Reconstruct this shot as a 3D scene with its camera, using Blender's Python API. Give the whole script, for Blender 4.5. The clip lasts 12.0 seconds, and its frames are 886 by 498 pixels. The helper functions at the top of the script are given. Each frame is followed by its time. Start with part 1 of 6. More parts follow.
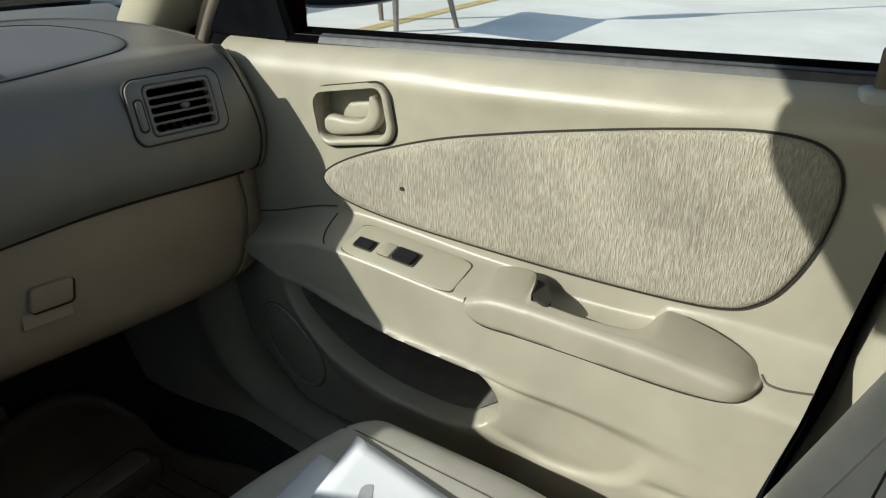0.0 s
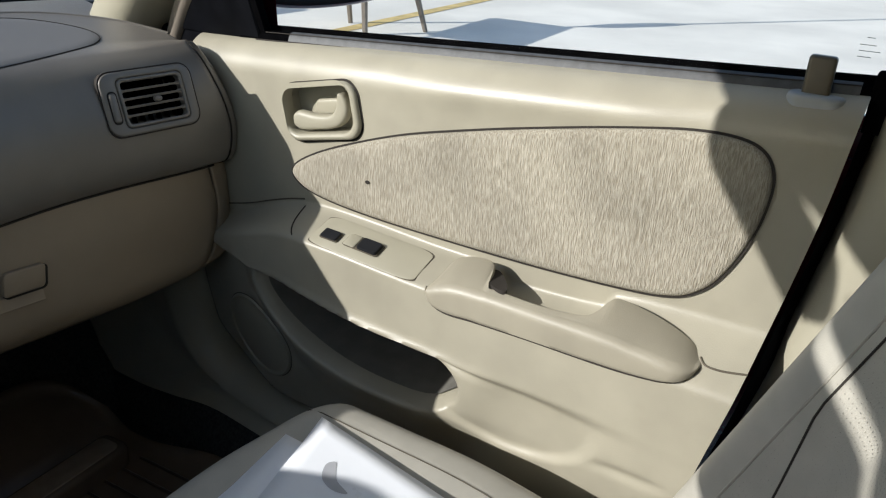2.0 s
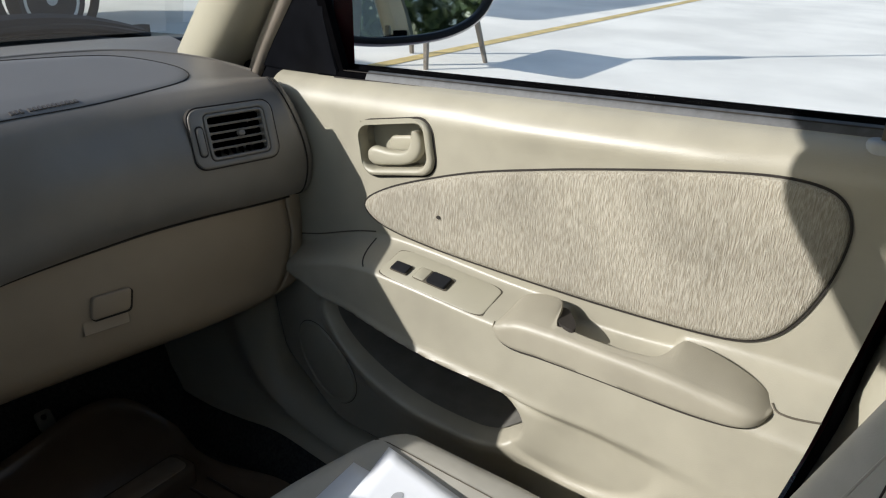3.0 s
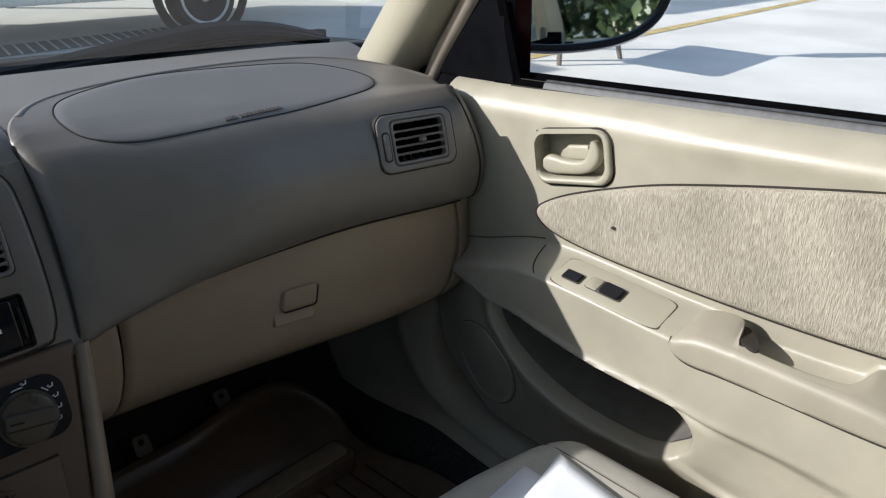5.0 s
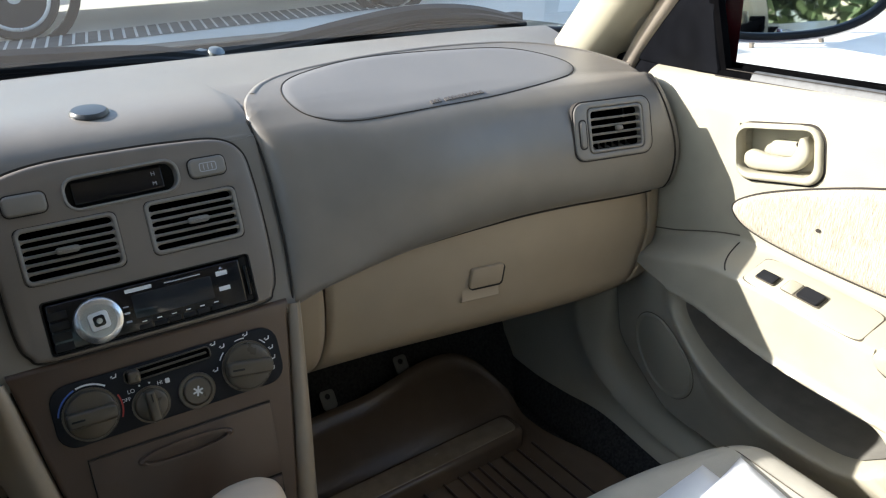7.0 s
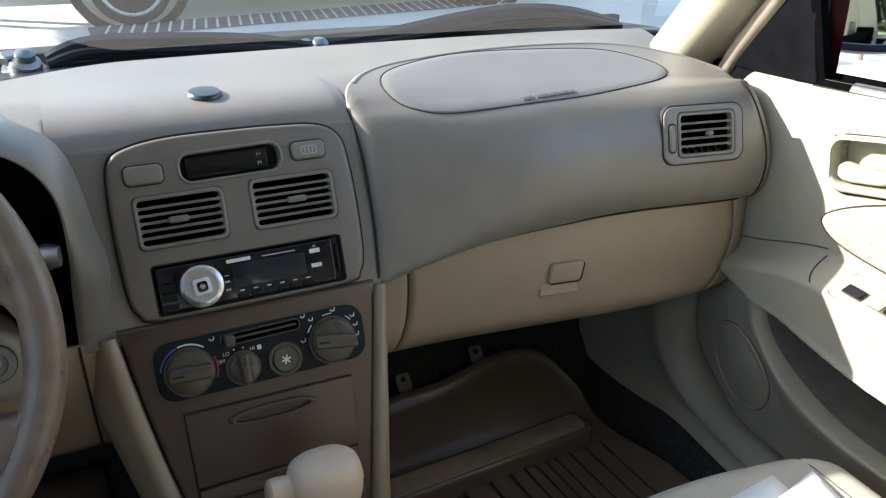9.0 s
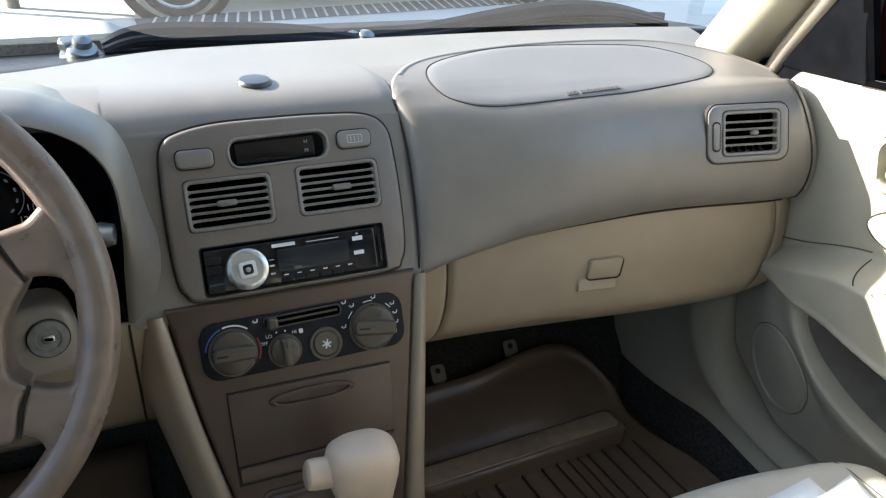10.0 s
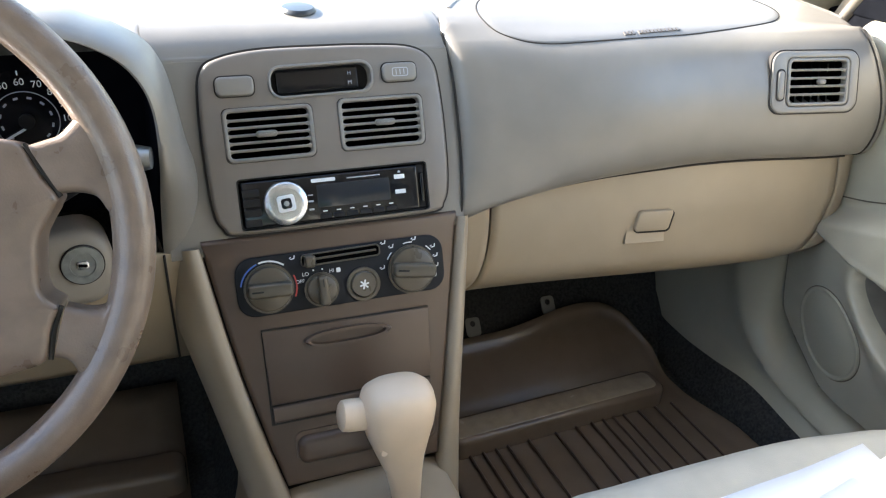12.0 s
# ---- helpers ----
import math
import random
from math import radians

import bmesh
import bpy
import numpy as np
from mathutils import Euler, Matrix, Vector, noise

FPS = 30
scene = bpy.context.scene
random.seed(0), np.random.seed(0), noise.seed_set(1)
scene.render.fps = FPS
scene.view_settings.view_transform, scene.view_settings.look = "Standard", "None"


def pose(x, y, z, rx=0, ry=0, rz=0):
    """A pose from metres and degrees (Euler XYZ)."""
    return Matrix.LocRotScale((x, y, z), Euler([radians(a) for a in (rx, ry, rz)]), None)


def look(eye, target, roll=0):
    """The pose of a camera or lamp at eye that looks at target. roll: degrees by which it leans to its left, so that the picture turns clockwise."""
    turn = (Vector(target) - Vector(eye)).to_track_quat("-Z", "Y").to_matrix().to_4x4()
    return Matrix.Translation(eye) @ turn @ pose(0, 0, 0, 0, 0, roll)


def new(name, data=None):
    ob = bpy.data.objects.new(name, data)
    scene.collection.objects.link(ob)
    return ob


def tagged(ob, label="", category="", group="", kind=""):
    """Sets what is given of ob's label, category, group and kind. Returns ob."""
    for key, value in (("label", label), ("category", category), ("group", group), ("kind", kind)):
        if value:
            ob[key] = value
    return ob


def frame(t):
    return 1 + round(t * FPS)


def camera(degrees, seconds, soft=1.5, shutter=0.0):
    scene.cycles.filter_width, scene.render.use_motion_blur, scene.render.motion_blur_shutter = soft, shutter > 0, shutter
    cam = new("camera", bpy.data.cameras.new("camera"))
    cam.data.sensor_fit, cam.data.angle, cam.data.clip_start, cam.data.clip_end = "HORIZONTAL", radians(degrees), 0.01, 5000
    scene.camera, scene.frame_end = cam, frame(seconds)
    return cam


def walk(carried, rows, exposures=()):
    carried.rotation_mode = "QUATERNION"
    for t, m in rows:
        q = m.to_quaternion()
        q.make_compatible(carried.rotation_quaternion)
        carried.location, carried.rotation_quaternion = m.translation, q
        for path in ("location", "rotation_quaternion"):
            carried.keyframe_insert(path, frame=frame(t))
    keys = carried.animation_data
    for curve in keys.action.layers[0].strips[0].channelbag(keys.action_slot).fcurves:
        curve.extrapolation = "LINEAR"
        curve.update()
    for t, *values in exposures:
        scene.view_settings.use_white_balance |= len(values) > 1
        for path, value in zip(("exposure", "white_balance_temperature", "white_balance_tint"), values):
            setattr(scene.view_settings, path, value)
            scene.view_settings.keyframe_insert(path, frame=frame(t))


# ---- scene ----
cam = camera(59.2, 12.0, 1.2)
PATH = [
    (0, (0.015, -0.167, 1.086), (1.532, 0.816, 0.232), 1.4),
    (0.5, (0.003, -0.185, 1.085), (1.546, 0.752, 0.223), 1.8),
    (1, (-0.002, -0.191, 1.085), (1.552, 0.721, 0.218), 2.3),
    (1.5, (-0.011, -0.192, 1.093), (1.552, 0.708, 0.227), 2.7),
    (2, (-0.018, -0.194, 1.09), (1.549, 0.721, 0.249), 3.1),
    (2.5, (-0.027, -0.188, 1.098), (1.533, 0.763, 0.284), 3.0),
    (3, (-0.038, -0.184, 1.104), (1.477, 0.861, 0.32), 2.9),
    (3.2, (-0.048, -0.172, 1.106), (1.451, 0.896, 0.322), 3.0),
    (4.8, (-0.099, -0.132, 1.117), (1.298, 1.066, 0.332), 2.6),
    (5, (-0.089, -0.138, 1.123), (1.23, 1.129, 0.312), 1.7),
    (5.5, (-0.09, -0.134, 1.125), (1.078, 1.249, 0.275), 0.3),
    (6, (-0.11, -0.132, 1.13), (0.976, 1.302, 0.257), 0.4),
    (6.5, (-0.12, -0.128, 1.133), (0.915, 1.345, 0.261), 0.4),
    (7, (-0.123, -0.129, 1.137), (0.863, 1.379, 0.267), 0.4),
    (9, (-0.141, -0.153, 1.142), (0.666, 1.453, 0.265), 1.3),
    (9.5, (-0.143, -0.157, 1.147), (0.621, 1.468, 0.267), 1.4),
    (10, (-0.153, -0.16, 1.139), (0.576, 1.479, 0.255), 1.8),
    (10.5, (-0.154, -0.159, 1.126), (0.54, 1.485, 0.223), 2.2),
    (11, (-0.156, -0.151, 1.119), (0.512, 1.496, 0.202), 2.3),
    (11.5, (-0.16, -0.144, 1.113), (0.495, 1.494, 0.171), 2.6),
    (12, (-0.158, -0.14, 1.103), (0.487, 1.488, 0.138), 2.8),
]
walk(cam, [(t, look(eye, target, roll)) for t, eye, target, roll in PATH],
     exposures=[(0, 0.15, 6500, 2), (1.0, 0.26, 6420, 7), (3.0, 0.26, 6380, 10), (5.0, 0.36, 6300, 11.5), (5.5, 0.58, 6300, 11), (6.5, 1.37, 6480, 10), (9.0, 1.85, 6640, 10), (10.5, 2.42, 6650, 10), (12.0, 3.03, 6680, 11)])

# ---- light ----
SUN_TO = Vector((1.0, -0.68, -0.583)).normalized()      # the way the sunlight travels
world = bpy.data.worlds.new("sky")
scene.world = world
world.use_nodes = True
wn = world.node_tree
sky = wn.nodes.new("ShaderNodeTexSky")
sky.sky_type, sky.sun_disc = 'NISHITA', False
sky.sun_elevation = math.asin(-SUN_TO.z)
sky.sun_rotation = math.atan2(-SUN_TO.x, -SUN_TO.y)
wn.links.new(sky.outputs[0], wn.nodes["Background"].inputs[0])
wn.nodes["Background"].inputs[1].default_value = 0.15
sun = new("sun", bpy.data.lights.new("sun", 'SUN'))
sun.data.energy, sun.data.angle, sun.data.color = 4.4, radians(0.53), (1.0, 0.965, 0.91)
sun.matrix_world = look((0, 0, 0), SUN_TO)


# ---- materials ----
def material(name, colour, rough=0.5, metal=0.0, vary=0.12, scale=60.0, bump=0.15, grain=900.0, stains=0.0, spec=0.5, coat=0.0, stretch=(1, 1, 1), second=None, edge=(0.35, 0.65), weave=0.0, cloud=0.0, even=0.08):
    """A procedural surface: broad mottling, fine grain and relief."""
    m = bpy.data.materials.new(name)
    m.use_nodes = True
    t = m.node_tree
    b = t.nodes["Principled BSDF"]
    co = t.nodes.new("ShaderNodeTexCoord")
    mp = t.nodes.new("ShaderNodeMapping")
    mp.inputs["Scale"].default_value = stretch
    t.links.new(co.outputs["Object"], mp.inputs[0])

    def noise_tex(sc, detail):
        n = t.nodes.new("ShaderNodeTexNoise")
        n.inputs["Scale"].default_value, n.inputs["Detail"].default_value = sc, detail
        t.links.new(mp.outputs[0], n.inputs[0])
        return n.outputs[0]
    broad, fine = noise_tex(scale, 4), noise_tex(grain, 3)
    dark = [c * (1 - vary) for c in colour[:3]] if second is None else second
    ramp = t.nodes.new("ShaderNodeMix")
    ramp.data_type = 'RGBA'
    ramp.inputs[6].default_value, ramp.inputs[7].default_value = (*dark, 1), (*[min(1, c * (1 + vary * 0.5)) for c in colour[:3]], 1)
    mr = t.nodes.new("ShaderNodeMapRange")
    mr.inputs[1].default_value, mr.inputs[2].default_value = edge
    t.links.new(broad, mr.inputs[0])
    t.links.new(mr.outputs[0], ramp.inputs[0])
    out = ramp.outputs[2]
    if stains:
        st = noise_tex(scale * 0.18, 5)
        sr = t.nodes.new("ShaderNodeMapRange")
        sr.inputs[1].default_value, sr.inputs[2].default_value, sr.inputs[3].default_value, sr.inputs[4].default_value = 0.52, 0.72, 0.0, stains
        t.links.new(st, sr.inputs[0])
        mx = t.nodes.new("ShaderNodeMix")
        mx.data_type = 'RGBA'
        mx.inputs[7].default_value = (*[c * 0.55 for c in colour[:3]], 1)
        t.links.new(sr.outputs[0], mx.inputs[0])
        t.links.new(out, mx.inputs[6])
        out = mx.outputs[2]
    if cloud:
        cn = t.nodes.new("ShaderNodeTexNoise")
        cn.inputs["Scale"].default_value, cn.inputs["Detail"].default_value = 9.0, 3.0
        t.links.new(co.outputs["Object"], cn.inputs[0])
        cr = t.nodes.new("ShaderNodeMapRange")
        cr.inputs[1].default_value, cr.inputs[2].default_value, cr.inputs[3].default_value, cr.inputs[4].default_value = 0.32, 0.68, 1 - cloud, 1 + cloud * 0.6
        t.links.new(cn.outputs[0], cr.inputs[0])
        sc_ = t.nodes.new("ShaderNodeVectorMath")
        sc_.operation = 'SCALE'
        t.links.new(out, sc_.inputs[0])
        t.links.new(cr.outputs[0], sc_.inputs["Scale"])
        out = sc_.outputs[0]
    t.links.new(out, b.inputs["Base Color"])
    rr = t.nodes.new("ShaderNodeMapRange")
    spread = min(even, rough * 0.4)
    rr.inputs[3].default_value, rr.inputs[4].default_value = rough - spread, min(1, rough + spread)
    t.links.new(broad, rr.inputs[0])
    t.links.new(rr.outputs[0], b.inputs["Roughness"])
    b.inputs["Metallic"].default_value = metal
    b.inputs["Specular IOR Level"].default_value = spec
    b.inputs["Coat Weight"].default_value = coat
    if bump:
        bp = t.nodes.new("ShaderNodeBump")
        bp.inputs["Strength"].default_value, bp.inputs["Distance"].default_value = bump, 0.0006
        if weave:
            ad = t.nodes.new("ShaderNodeMath")
            ad.operation = 'MULTIPLY_ADD'
            ad.inputs[1].default_value = weave
            t.links.new(mr.outputs[0], ad.inputs[0])
            t.links.new(fine, ad.inputs[2])
            t.links.new(ad.outputs[0], bp.inputs["Height"])
        else:
            t.links.new(fine, bp.inputs["Height"])
        t.links.new(bp.outputs[0], b.inputs["Normal"])
    return m


def glass(name, tint, gloss=1.0):
    """A thin pane: clear, tinted, with a mirror gloss that grows at grazing angles."""
    m = bpy.data.materials.new(name)
    m.use_nodes = True
    t = m.node_tree
    t.nodes.remove(t.nodes["Principled BSDF"])
    tr, gl = t.nodes.new("ShaderNodeBsdfTransparent"), t.nodes.new("ShaderNodeBsdfGlossy")
    tr.inputs[0].default_value = (*tint, 1)
    gl.inputs["Roughness"].default_value = 0.02
    fr, mu, mx = t.nodes.new("ShaderNodeFresnel"), t.nodes.new("ShaderNodeMath"), t.nodes.new("ShaderNodeMixShader")
    fr.inputs[0].default_value = 1.5
    mu.operation = 'MULTIPLY'
    mu.inputs[1].default_value = gloss
    t.links.new(fr.outputs[0], mu.inputs[0])
    t.links.new(mu.outputs[0], mx.inputs[0])
    t.links.new(tr.outputs[0], mx.inputs[1])
    t.links.new(gl.outputs[0], mx.inputs[2])
    t.links.new(mx.outputs[0], t.nodes["Material Output"].inputs[0])
    return m


BEIGE = material("beige_plastic", (0.385, 0.36, 0.278), 0.42, vary=0.05, scale=14, bump=0.18, grain=1400, stains=0.10)
BEIGE_SOFT = material("beige_vinyl", (0.385, 0.358, 0.282), 0.36, vary=0.05, scale=18, bump=0.28, grain=800, stains=0.08, cloud=0.05)
TAUPE = material("taupe_dash_plastic", (0.208, 0.187, 0.162), 0.36, vary=0.06, scale=20, bump=0.3, grain=1500, stains=0.06, spec=0.65, cloud=0.05)
PAD_VINYL = material("beige_pad_vinyl", (0.36, 0.33, 0.258), 0.42, vary=0.06, scale=22, bump=0.3, grain=900, stains=0.12)
BEIGE_DASH = material("beige_lower_dash", (0.36, 0.288, 0.204), 0.43, vary=0.05, scale=16, bump=0.22, grain=1300, stains=0.06)
SATIN_BLACK = material("satin_black_plastic", (0.010, 0.011, 0.014), 0.6, vary=0.2, scale=40, bump=0.15, spec=0.25)
# Darker taupe that carries the shading of the lid's embossed lettering.
EMBOSS_SHADE = material("emboss_shade_taupe", (0.105, 0.092, 0.080), 0.32, vary=0.06, scale=30, bump=0.15, grain=1500, spec=0.6)
TAUPE_LID = material("taupe_lid_plastic", (0.200, 0.192, 0.186), 0.5, vary=0.05, scale=20, bump=0.3, grain=1500)
CONSOLE_TAUPE = material("light_taupe_console_plastic", (0.345, 0.278, 0.202), 0.4, vary=0.06, scale=20, bump=0.22, grain=1300, stains=0.06)
BROWN = material("brown_console_plastic", (0.090, 0.058, 0.040), 0.38, vary=0.07, scale=25, bump=0.25, grain=1500, stains=0.08)
# Same plastic as the dash; the stack face's weaker light is in the colour.
BEZEL_M = material("stack_plastic_shaded_taupe", (0.172, 0.146, 0.122), 0.36, vary=0.06, scale=20, bump=0.3, grain=1500, stains=0.06, spec=0.65, cloud=0.04)
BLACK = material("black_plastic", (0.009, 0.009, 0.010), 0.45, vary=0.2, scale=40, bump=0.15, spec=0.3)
GLOSS_BLACK = material("gloss_black", (0.006, 0.006, 0.008), 0.12, vary=0.2, scale=40, bump=0.0)
DARK_HOLE = material("dark_duct", (0.003, 0.003, 0.003), 1.0, vary=0.2, bump=0.0, spec=0.0)
TRIM_BLACK = material("matte_black_trim", (0.0055, 0.006, 0.008), 0.6, vary=0.2, scale=40, bump=0.2, spec=0.03)
RUBBER = material("black_rubber", (0.012, 0.013, 0.015), 0.45, vary=0.3, scale=60, bump=0.2, stains=0.3, spec=0.3)
CLOTH = material("ribbed_cloth", (0.47, 0.435, 0.36), 0.9, vary=0.05, scale=1050, bump=1.0, grain=1900, stretch=(1, 1, 0.09), second=(0.290, 0.257, 0.194), spec=0.15, stains=0.12, edge=(0.32, 0.62), weave=0.8, cloud=0.16)
LEATHER = material("pale_grey_leatherette", (0.45, 0.43, 0.375), 0.45, vary=0.08, scale=25, bump=0.35, grain=800, stains=0.08)
WHEEL_SKIN = material("taupe_wheel_leather", (0.195, 0.142, 0.108), 0.30, vary=0.15, scale=45, bump=0.35, grain=700, stains=0.2)
MAT = material("brown_rubber_mat", (0.165, 0.120, 0.086), 0.26, vary=0.04, scale=45, bump=0.2, grain=500, cloud=0.12, even=0.015)
RIDGE_WORN = material("worn_dusty_rubber", (0.34, 0.27, 0.20), 0.24, vary=0.12, scale=60, bump=0.2, grain=500, stains=0.4)
# Brown darkened for the shade along mat ribs and in the console's recesses.
RIB_DARK = material("rib_and_recess_shade_brown", (0.075, 0.045, 0.030), 0.4, vary=0.2, scale=40, bump=0.2)
LINING = material("matte_black_lining", (0.006, 0.006, 0.008), 1.0, vary=0.2, bump=0.1, spec=0.0)
# Darkened beige for the shade inside the map pocket; also the mat tabs' own grey.
SHADE_AND_TAB_GREY = material("pocket_shade_and_tab_grey", (0.17, 0.163, 0.145), 0.6, vary=0.15, scale=40, bump=0.3)
PLATE = material("deep_black_plastic", (0.003, 0.003, 0.0035), 1.0, vary=0.2, bump=0.1, spec=0.0)
DUSTY = material("dusty_grey_rubber", (0.072, 0.076, 0.082), 0.55, vary=0.3, scale=90, bump=0.2, stains=0.3)
PUCK = material("slate_puck_plastic", (0.040, 0.044, 0.050), 0.34, vary=0.15, scale=60, bump=0.1)
CARPET = material("charcoal_carpet", (0.048, 0.047, 0.046), 0.95, vary=0.4, scale=220, bump=0.9, grain=600, spec=0.1)
SHROUD = material("taupe_beige_shroud", (0.27, 0.235, 0.195), 0.42, vary=0.06, scale=20, bump=0.25, grain=1300)
CREAM = material("cream_plastic", (0.66, 0.52, 0.385), 0.42, vary=0.04, scale=30, bump=0.1, stains=0.06)
GREY_KNOB = material("dark_olive_knob", (0.086, 0.070, 0.050), 0.30, vary=0.1, scale=50, bump=0.1)
SILVER = material("silver_paint", (0.62, 0.63, 0.64), 0.22, metal=0.8, vary=0.05, scale=40, bump=0.0)
STEEL = material("dull_steel", (0.42, 0.43, 0.42), 0.4, metal=0.9, vary=0.2, scale=70, bump=0.2)
WHITE_INK = material("white_ink", (0.75, 0.76, 0.76), 0.6, vary=0.03, bump=0.0)
GREY_INK = material("grey_ink", (0.42, 0.43, 0.46), 0.7, vary=0.05, bump=0.0)
BLUE_INK = material("blue_ink", (0.06, 0.14, 0.45), 0.6, vary=0.05, bump=0.0)
RED_INK = material("red_ink", (0.42, 0.05, 0.04), 0.6, vary=0.05, bump=0.0)
PAPER = material("white_paper", (0.86, 0.885, 0.93), 0.30, vary=0.03, scale=12, bump=0.1, grain=200)
BUTTON_OLIVE = material("dark_olive_plastic", (0.10, 0.085, 0.058), 0.4, vary=0.1, scale=60, bump=0.15)
BASE_GREY = material("pale_grey_plastic", (0.36, 0.38, 0.39), 0.45, vary=0.06, scale=60, bump=0.1)
LOCK_GREY = material("worn_grey_zinc", (0.22, 0.23, 0.22), 0.45, metal=0.3, vary=0.2, scale=120, bump=0.3, stains=0.2)
SCREEN = material("lcd_glass", (0.02, 0.024, 0.03), 0.08, vary=0.2, scale=20, bump=0.0)
SEAM = material("dark_seam", (0.025, 0.02, 0.016), 0.8, vary=0.2, bump=0.0)
SEAM_BEIGE = material("beige_joint", (0.10, 0.085, 0.062), 0.8, vary=0.2, bump=0.0)
MAROON = material("maroon_car_paint", (0.11, 0.012, 0.018), 0.22, vary=0.1, scale=200, bump=0.0, coat=0.6)
HEADLINER = material("grey_headliner", (0.5, 0.47, 0.41), 0.95, vary=0.08, scale=120, bump=0.5)
CONCRETE = material("sunlit_concrete", (0.79, 0.762, 0.70), 0.9, vary=0.12, scale=0.9, bump=0.5, grain=40, stains=0.18)
CHANNEL = material("dusty_drain_shadow", (0.17, 0.17, 0.165), 0.9, vary=0.3, scale=8, bump=0.3, stains=0.3)
YELLOW = material("yellow_road_paint", (0.62, 0.47, 0.2), 0.8, vary=0.25, scale=6, bump=0.2, stains=0.3)
LEG_METAL = material("brown_grey_metal", (0.22, 0.19, 0.16), 0.45, metal=0.4, vary=0.15, scale=20, bump=0.2)
TABLE_TOP = material("grey_table_top", (0.3, 0.28, 0.25), 0.6, vary=0.15, scale=10)
TYRE = material("tyre_rubber", (0.02, 0.02, 0.021), 0.8, vary=0.3, scale=30, bump=0.4)
ALLOY = material("alloy_silver", (0.55, 0.56, 0.57), 0.3, metal=0.85, vary=0.08, scale=20, bump=0.0)
TAIL_RED = material("red_lamp_lens", (0.45, 0.015, 0.02), 0.15, vary=0.1, bump=0.0, coat=0.5)
TINTED = glass("tinted_rear_glass", (0.30, 0.33, 0.32), 0.8)
TRUCK = material("dark_blue_truck_paint", (0.03, 0.035, 0.05), 0.25, vary=0.2, scale=5, bump=0.0, coat=0.5)
MIRROR = material("mirror_silver", (0.85, 0.87, 0.88), 0.02, metal=1.0, vary=0.01, bump=0.0)
WIND_GLASS, SIDE_GLASS = glass("windscreen_glass", (0.82, 0.87, 0.86), 0.24), glass("side_glass", (0.95, 0.97, 0.955), 0.10)
FOLIAGE = material("foliage", (0.06, 0.10, 0.035), 0.7, vary=0.5, scale=3, bump=0.0)
WALL_PAINT = material("pale_wall_paint", (0.55, 0.54, 0.5), 0.85, vary=0.1, scale=2, bump=0.2, grain=60)


# ---- mesh helpers ----
class Shape:
    """Vertices and faces that grow into one mesh."""

    def __init__(self):
        self.v, self.f = [], []

    def add(self, verts, faces):
        k = len(self.v)
        self.v += [tuple(p) for p in verts]
        self.f += [tuple(i + k for i in f) for f in faces]
        return self

    def rings(self, rings, closed=True, cap0=False, cap1=False):
        n = len(rings[0])
        faces = []
        for r in range(len(rings) - 1):
            for i in range(n if closed else n - 1):
                j = (i + 1) % n
                faces.append((r * n + i, r * n + j, (r + 1) * n + j, (r + 1) * n + i))
        if cap0:
            faces.append(tuple(range(n - 1, -1, -1)))
        if cap1:
            faces.append(tuple(range((len(rings) - 1) * n, len(rings) * n)))
        return self.add([p for r in rings for p in r], faces)

    def grid(self, nu, nv, fn):
        pts = [fn(i / nu, j / nv) for j in range(nv + 1) for i in range(nu + 1)]
        faces = [(j * (nu + 1) + i, j * (nu + 1) + i + 1, (j + 1) * (nu + 1) + i + 1, (j + 1) * (nu + 1) + i) for j in range(nv) for i in range(nu)]
        return self.add(pts, faces)

    def moved(self, m):
        self.v = [tuple(m @ Vector(p)) for p in self.v]
        return self


def mesh_of(name, shape, mat, angle=40, thick=0.0):
    me = bpy.data.meshes.new(name)
    me.from_pydata(shape.v, [], shape.f)
    bm = bmesh.new()
    bm.from_mesh(me)
    bmesh.ops.remove_doubles(bm, verts=bm.verts, dist=1e-6)
    bmesh.ops.recalc_face_normals(bm, faces=bm.faces)
    bm.to_mesh(me)
    bm.free()
    me.polygons.foreach_set("use_smooth", [True] * len(me.polygons))
    me.set_sharp_from_angle(angle=radians(angle))
    me.materials.append(mat)
    return me


def thing(name, base, label, category, group="", kind=""):
    ob = new(name)
    ob.location = base
    ob.empty_display_size = 0.02
    return tagged(ob, label, category, group, kind)


def part(name, shape, mat, parent, label="", angle=40, thick=0.0):
    """One mesh, in world coordinates, under a thing or a part."""
    ob = new(name, mesh_of(name, shape, mat, angle))
    if parent is not None:
        ob.parent = parent
        if parent.type == 'EMPTY':
            ob.matrix_parent_inverse = Matrix.Translation(-Vector(parent.location))
    if thick:
        mod = ob.modifiers.new("thickness", 'SOLIDIFY')
        mod.thickness, mod.offset = thick, 0
    if label:
        tagged(ob, label)
    return ob


def solo(name, shape, mat, label, category, kind="", angle=40, thick=0.0, group=""):
    return tagged(part(name, shape, mat, None, "", angle, thick), label, category, group, kind)


def smooth(a, b, x):
    t = min(1.0, max(0.0, (x - a) / (b - a)))
    return t * t * (3 - 2 * t)


def lerp_table(table, x):
    """Smooth interpolation in a short table of (x, value)."""
    if x <= table[0][0]:
        return table[0][1]
    for (x0, y0), (x1, y1) in zip(table, table[1:]):
        if x <= x1:
            t = (x - x0) / (x1 - x0)
            return y0 + (y1 - y0) * t
    return table[-1][1]


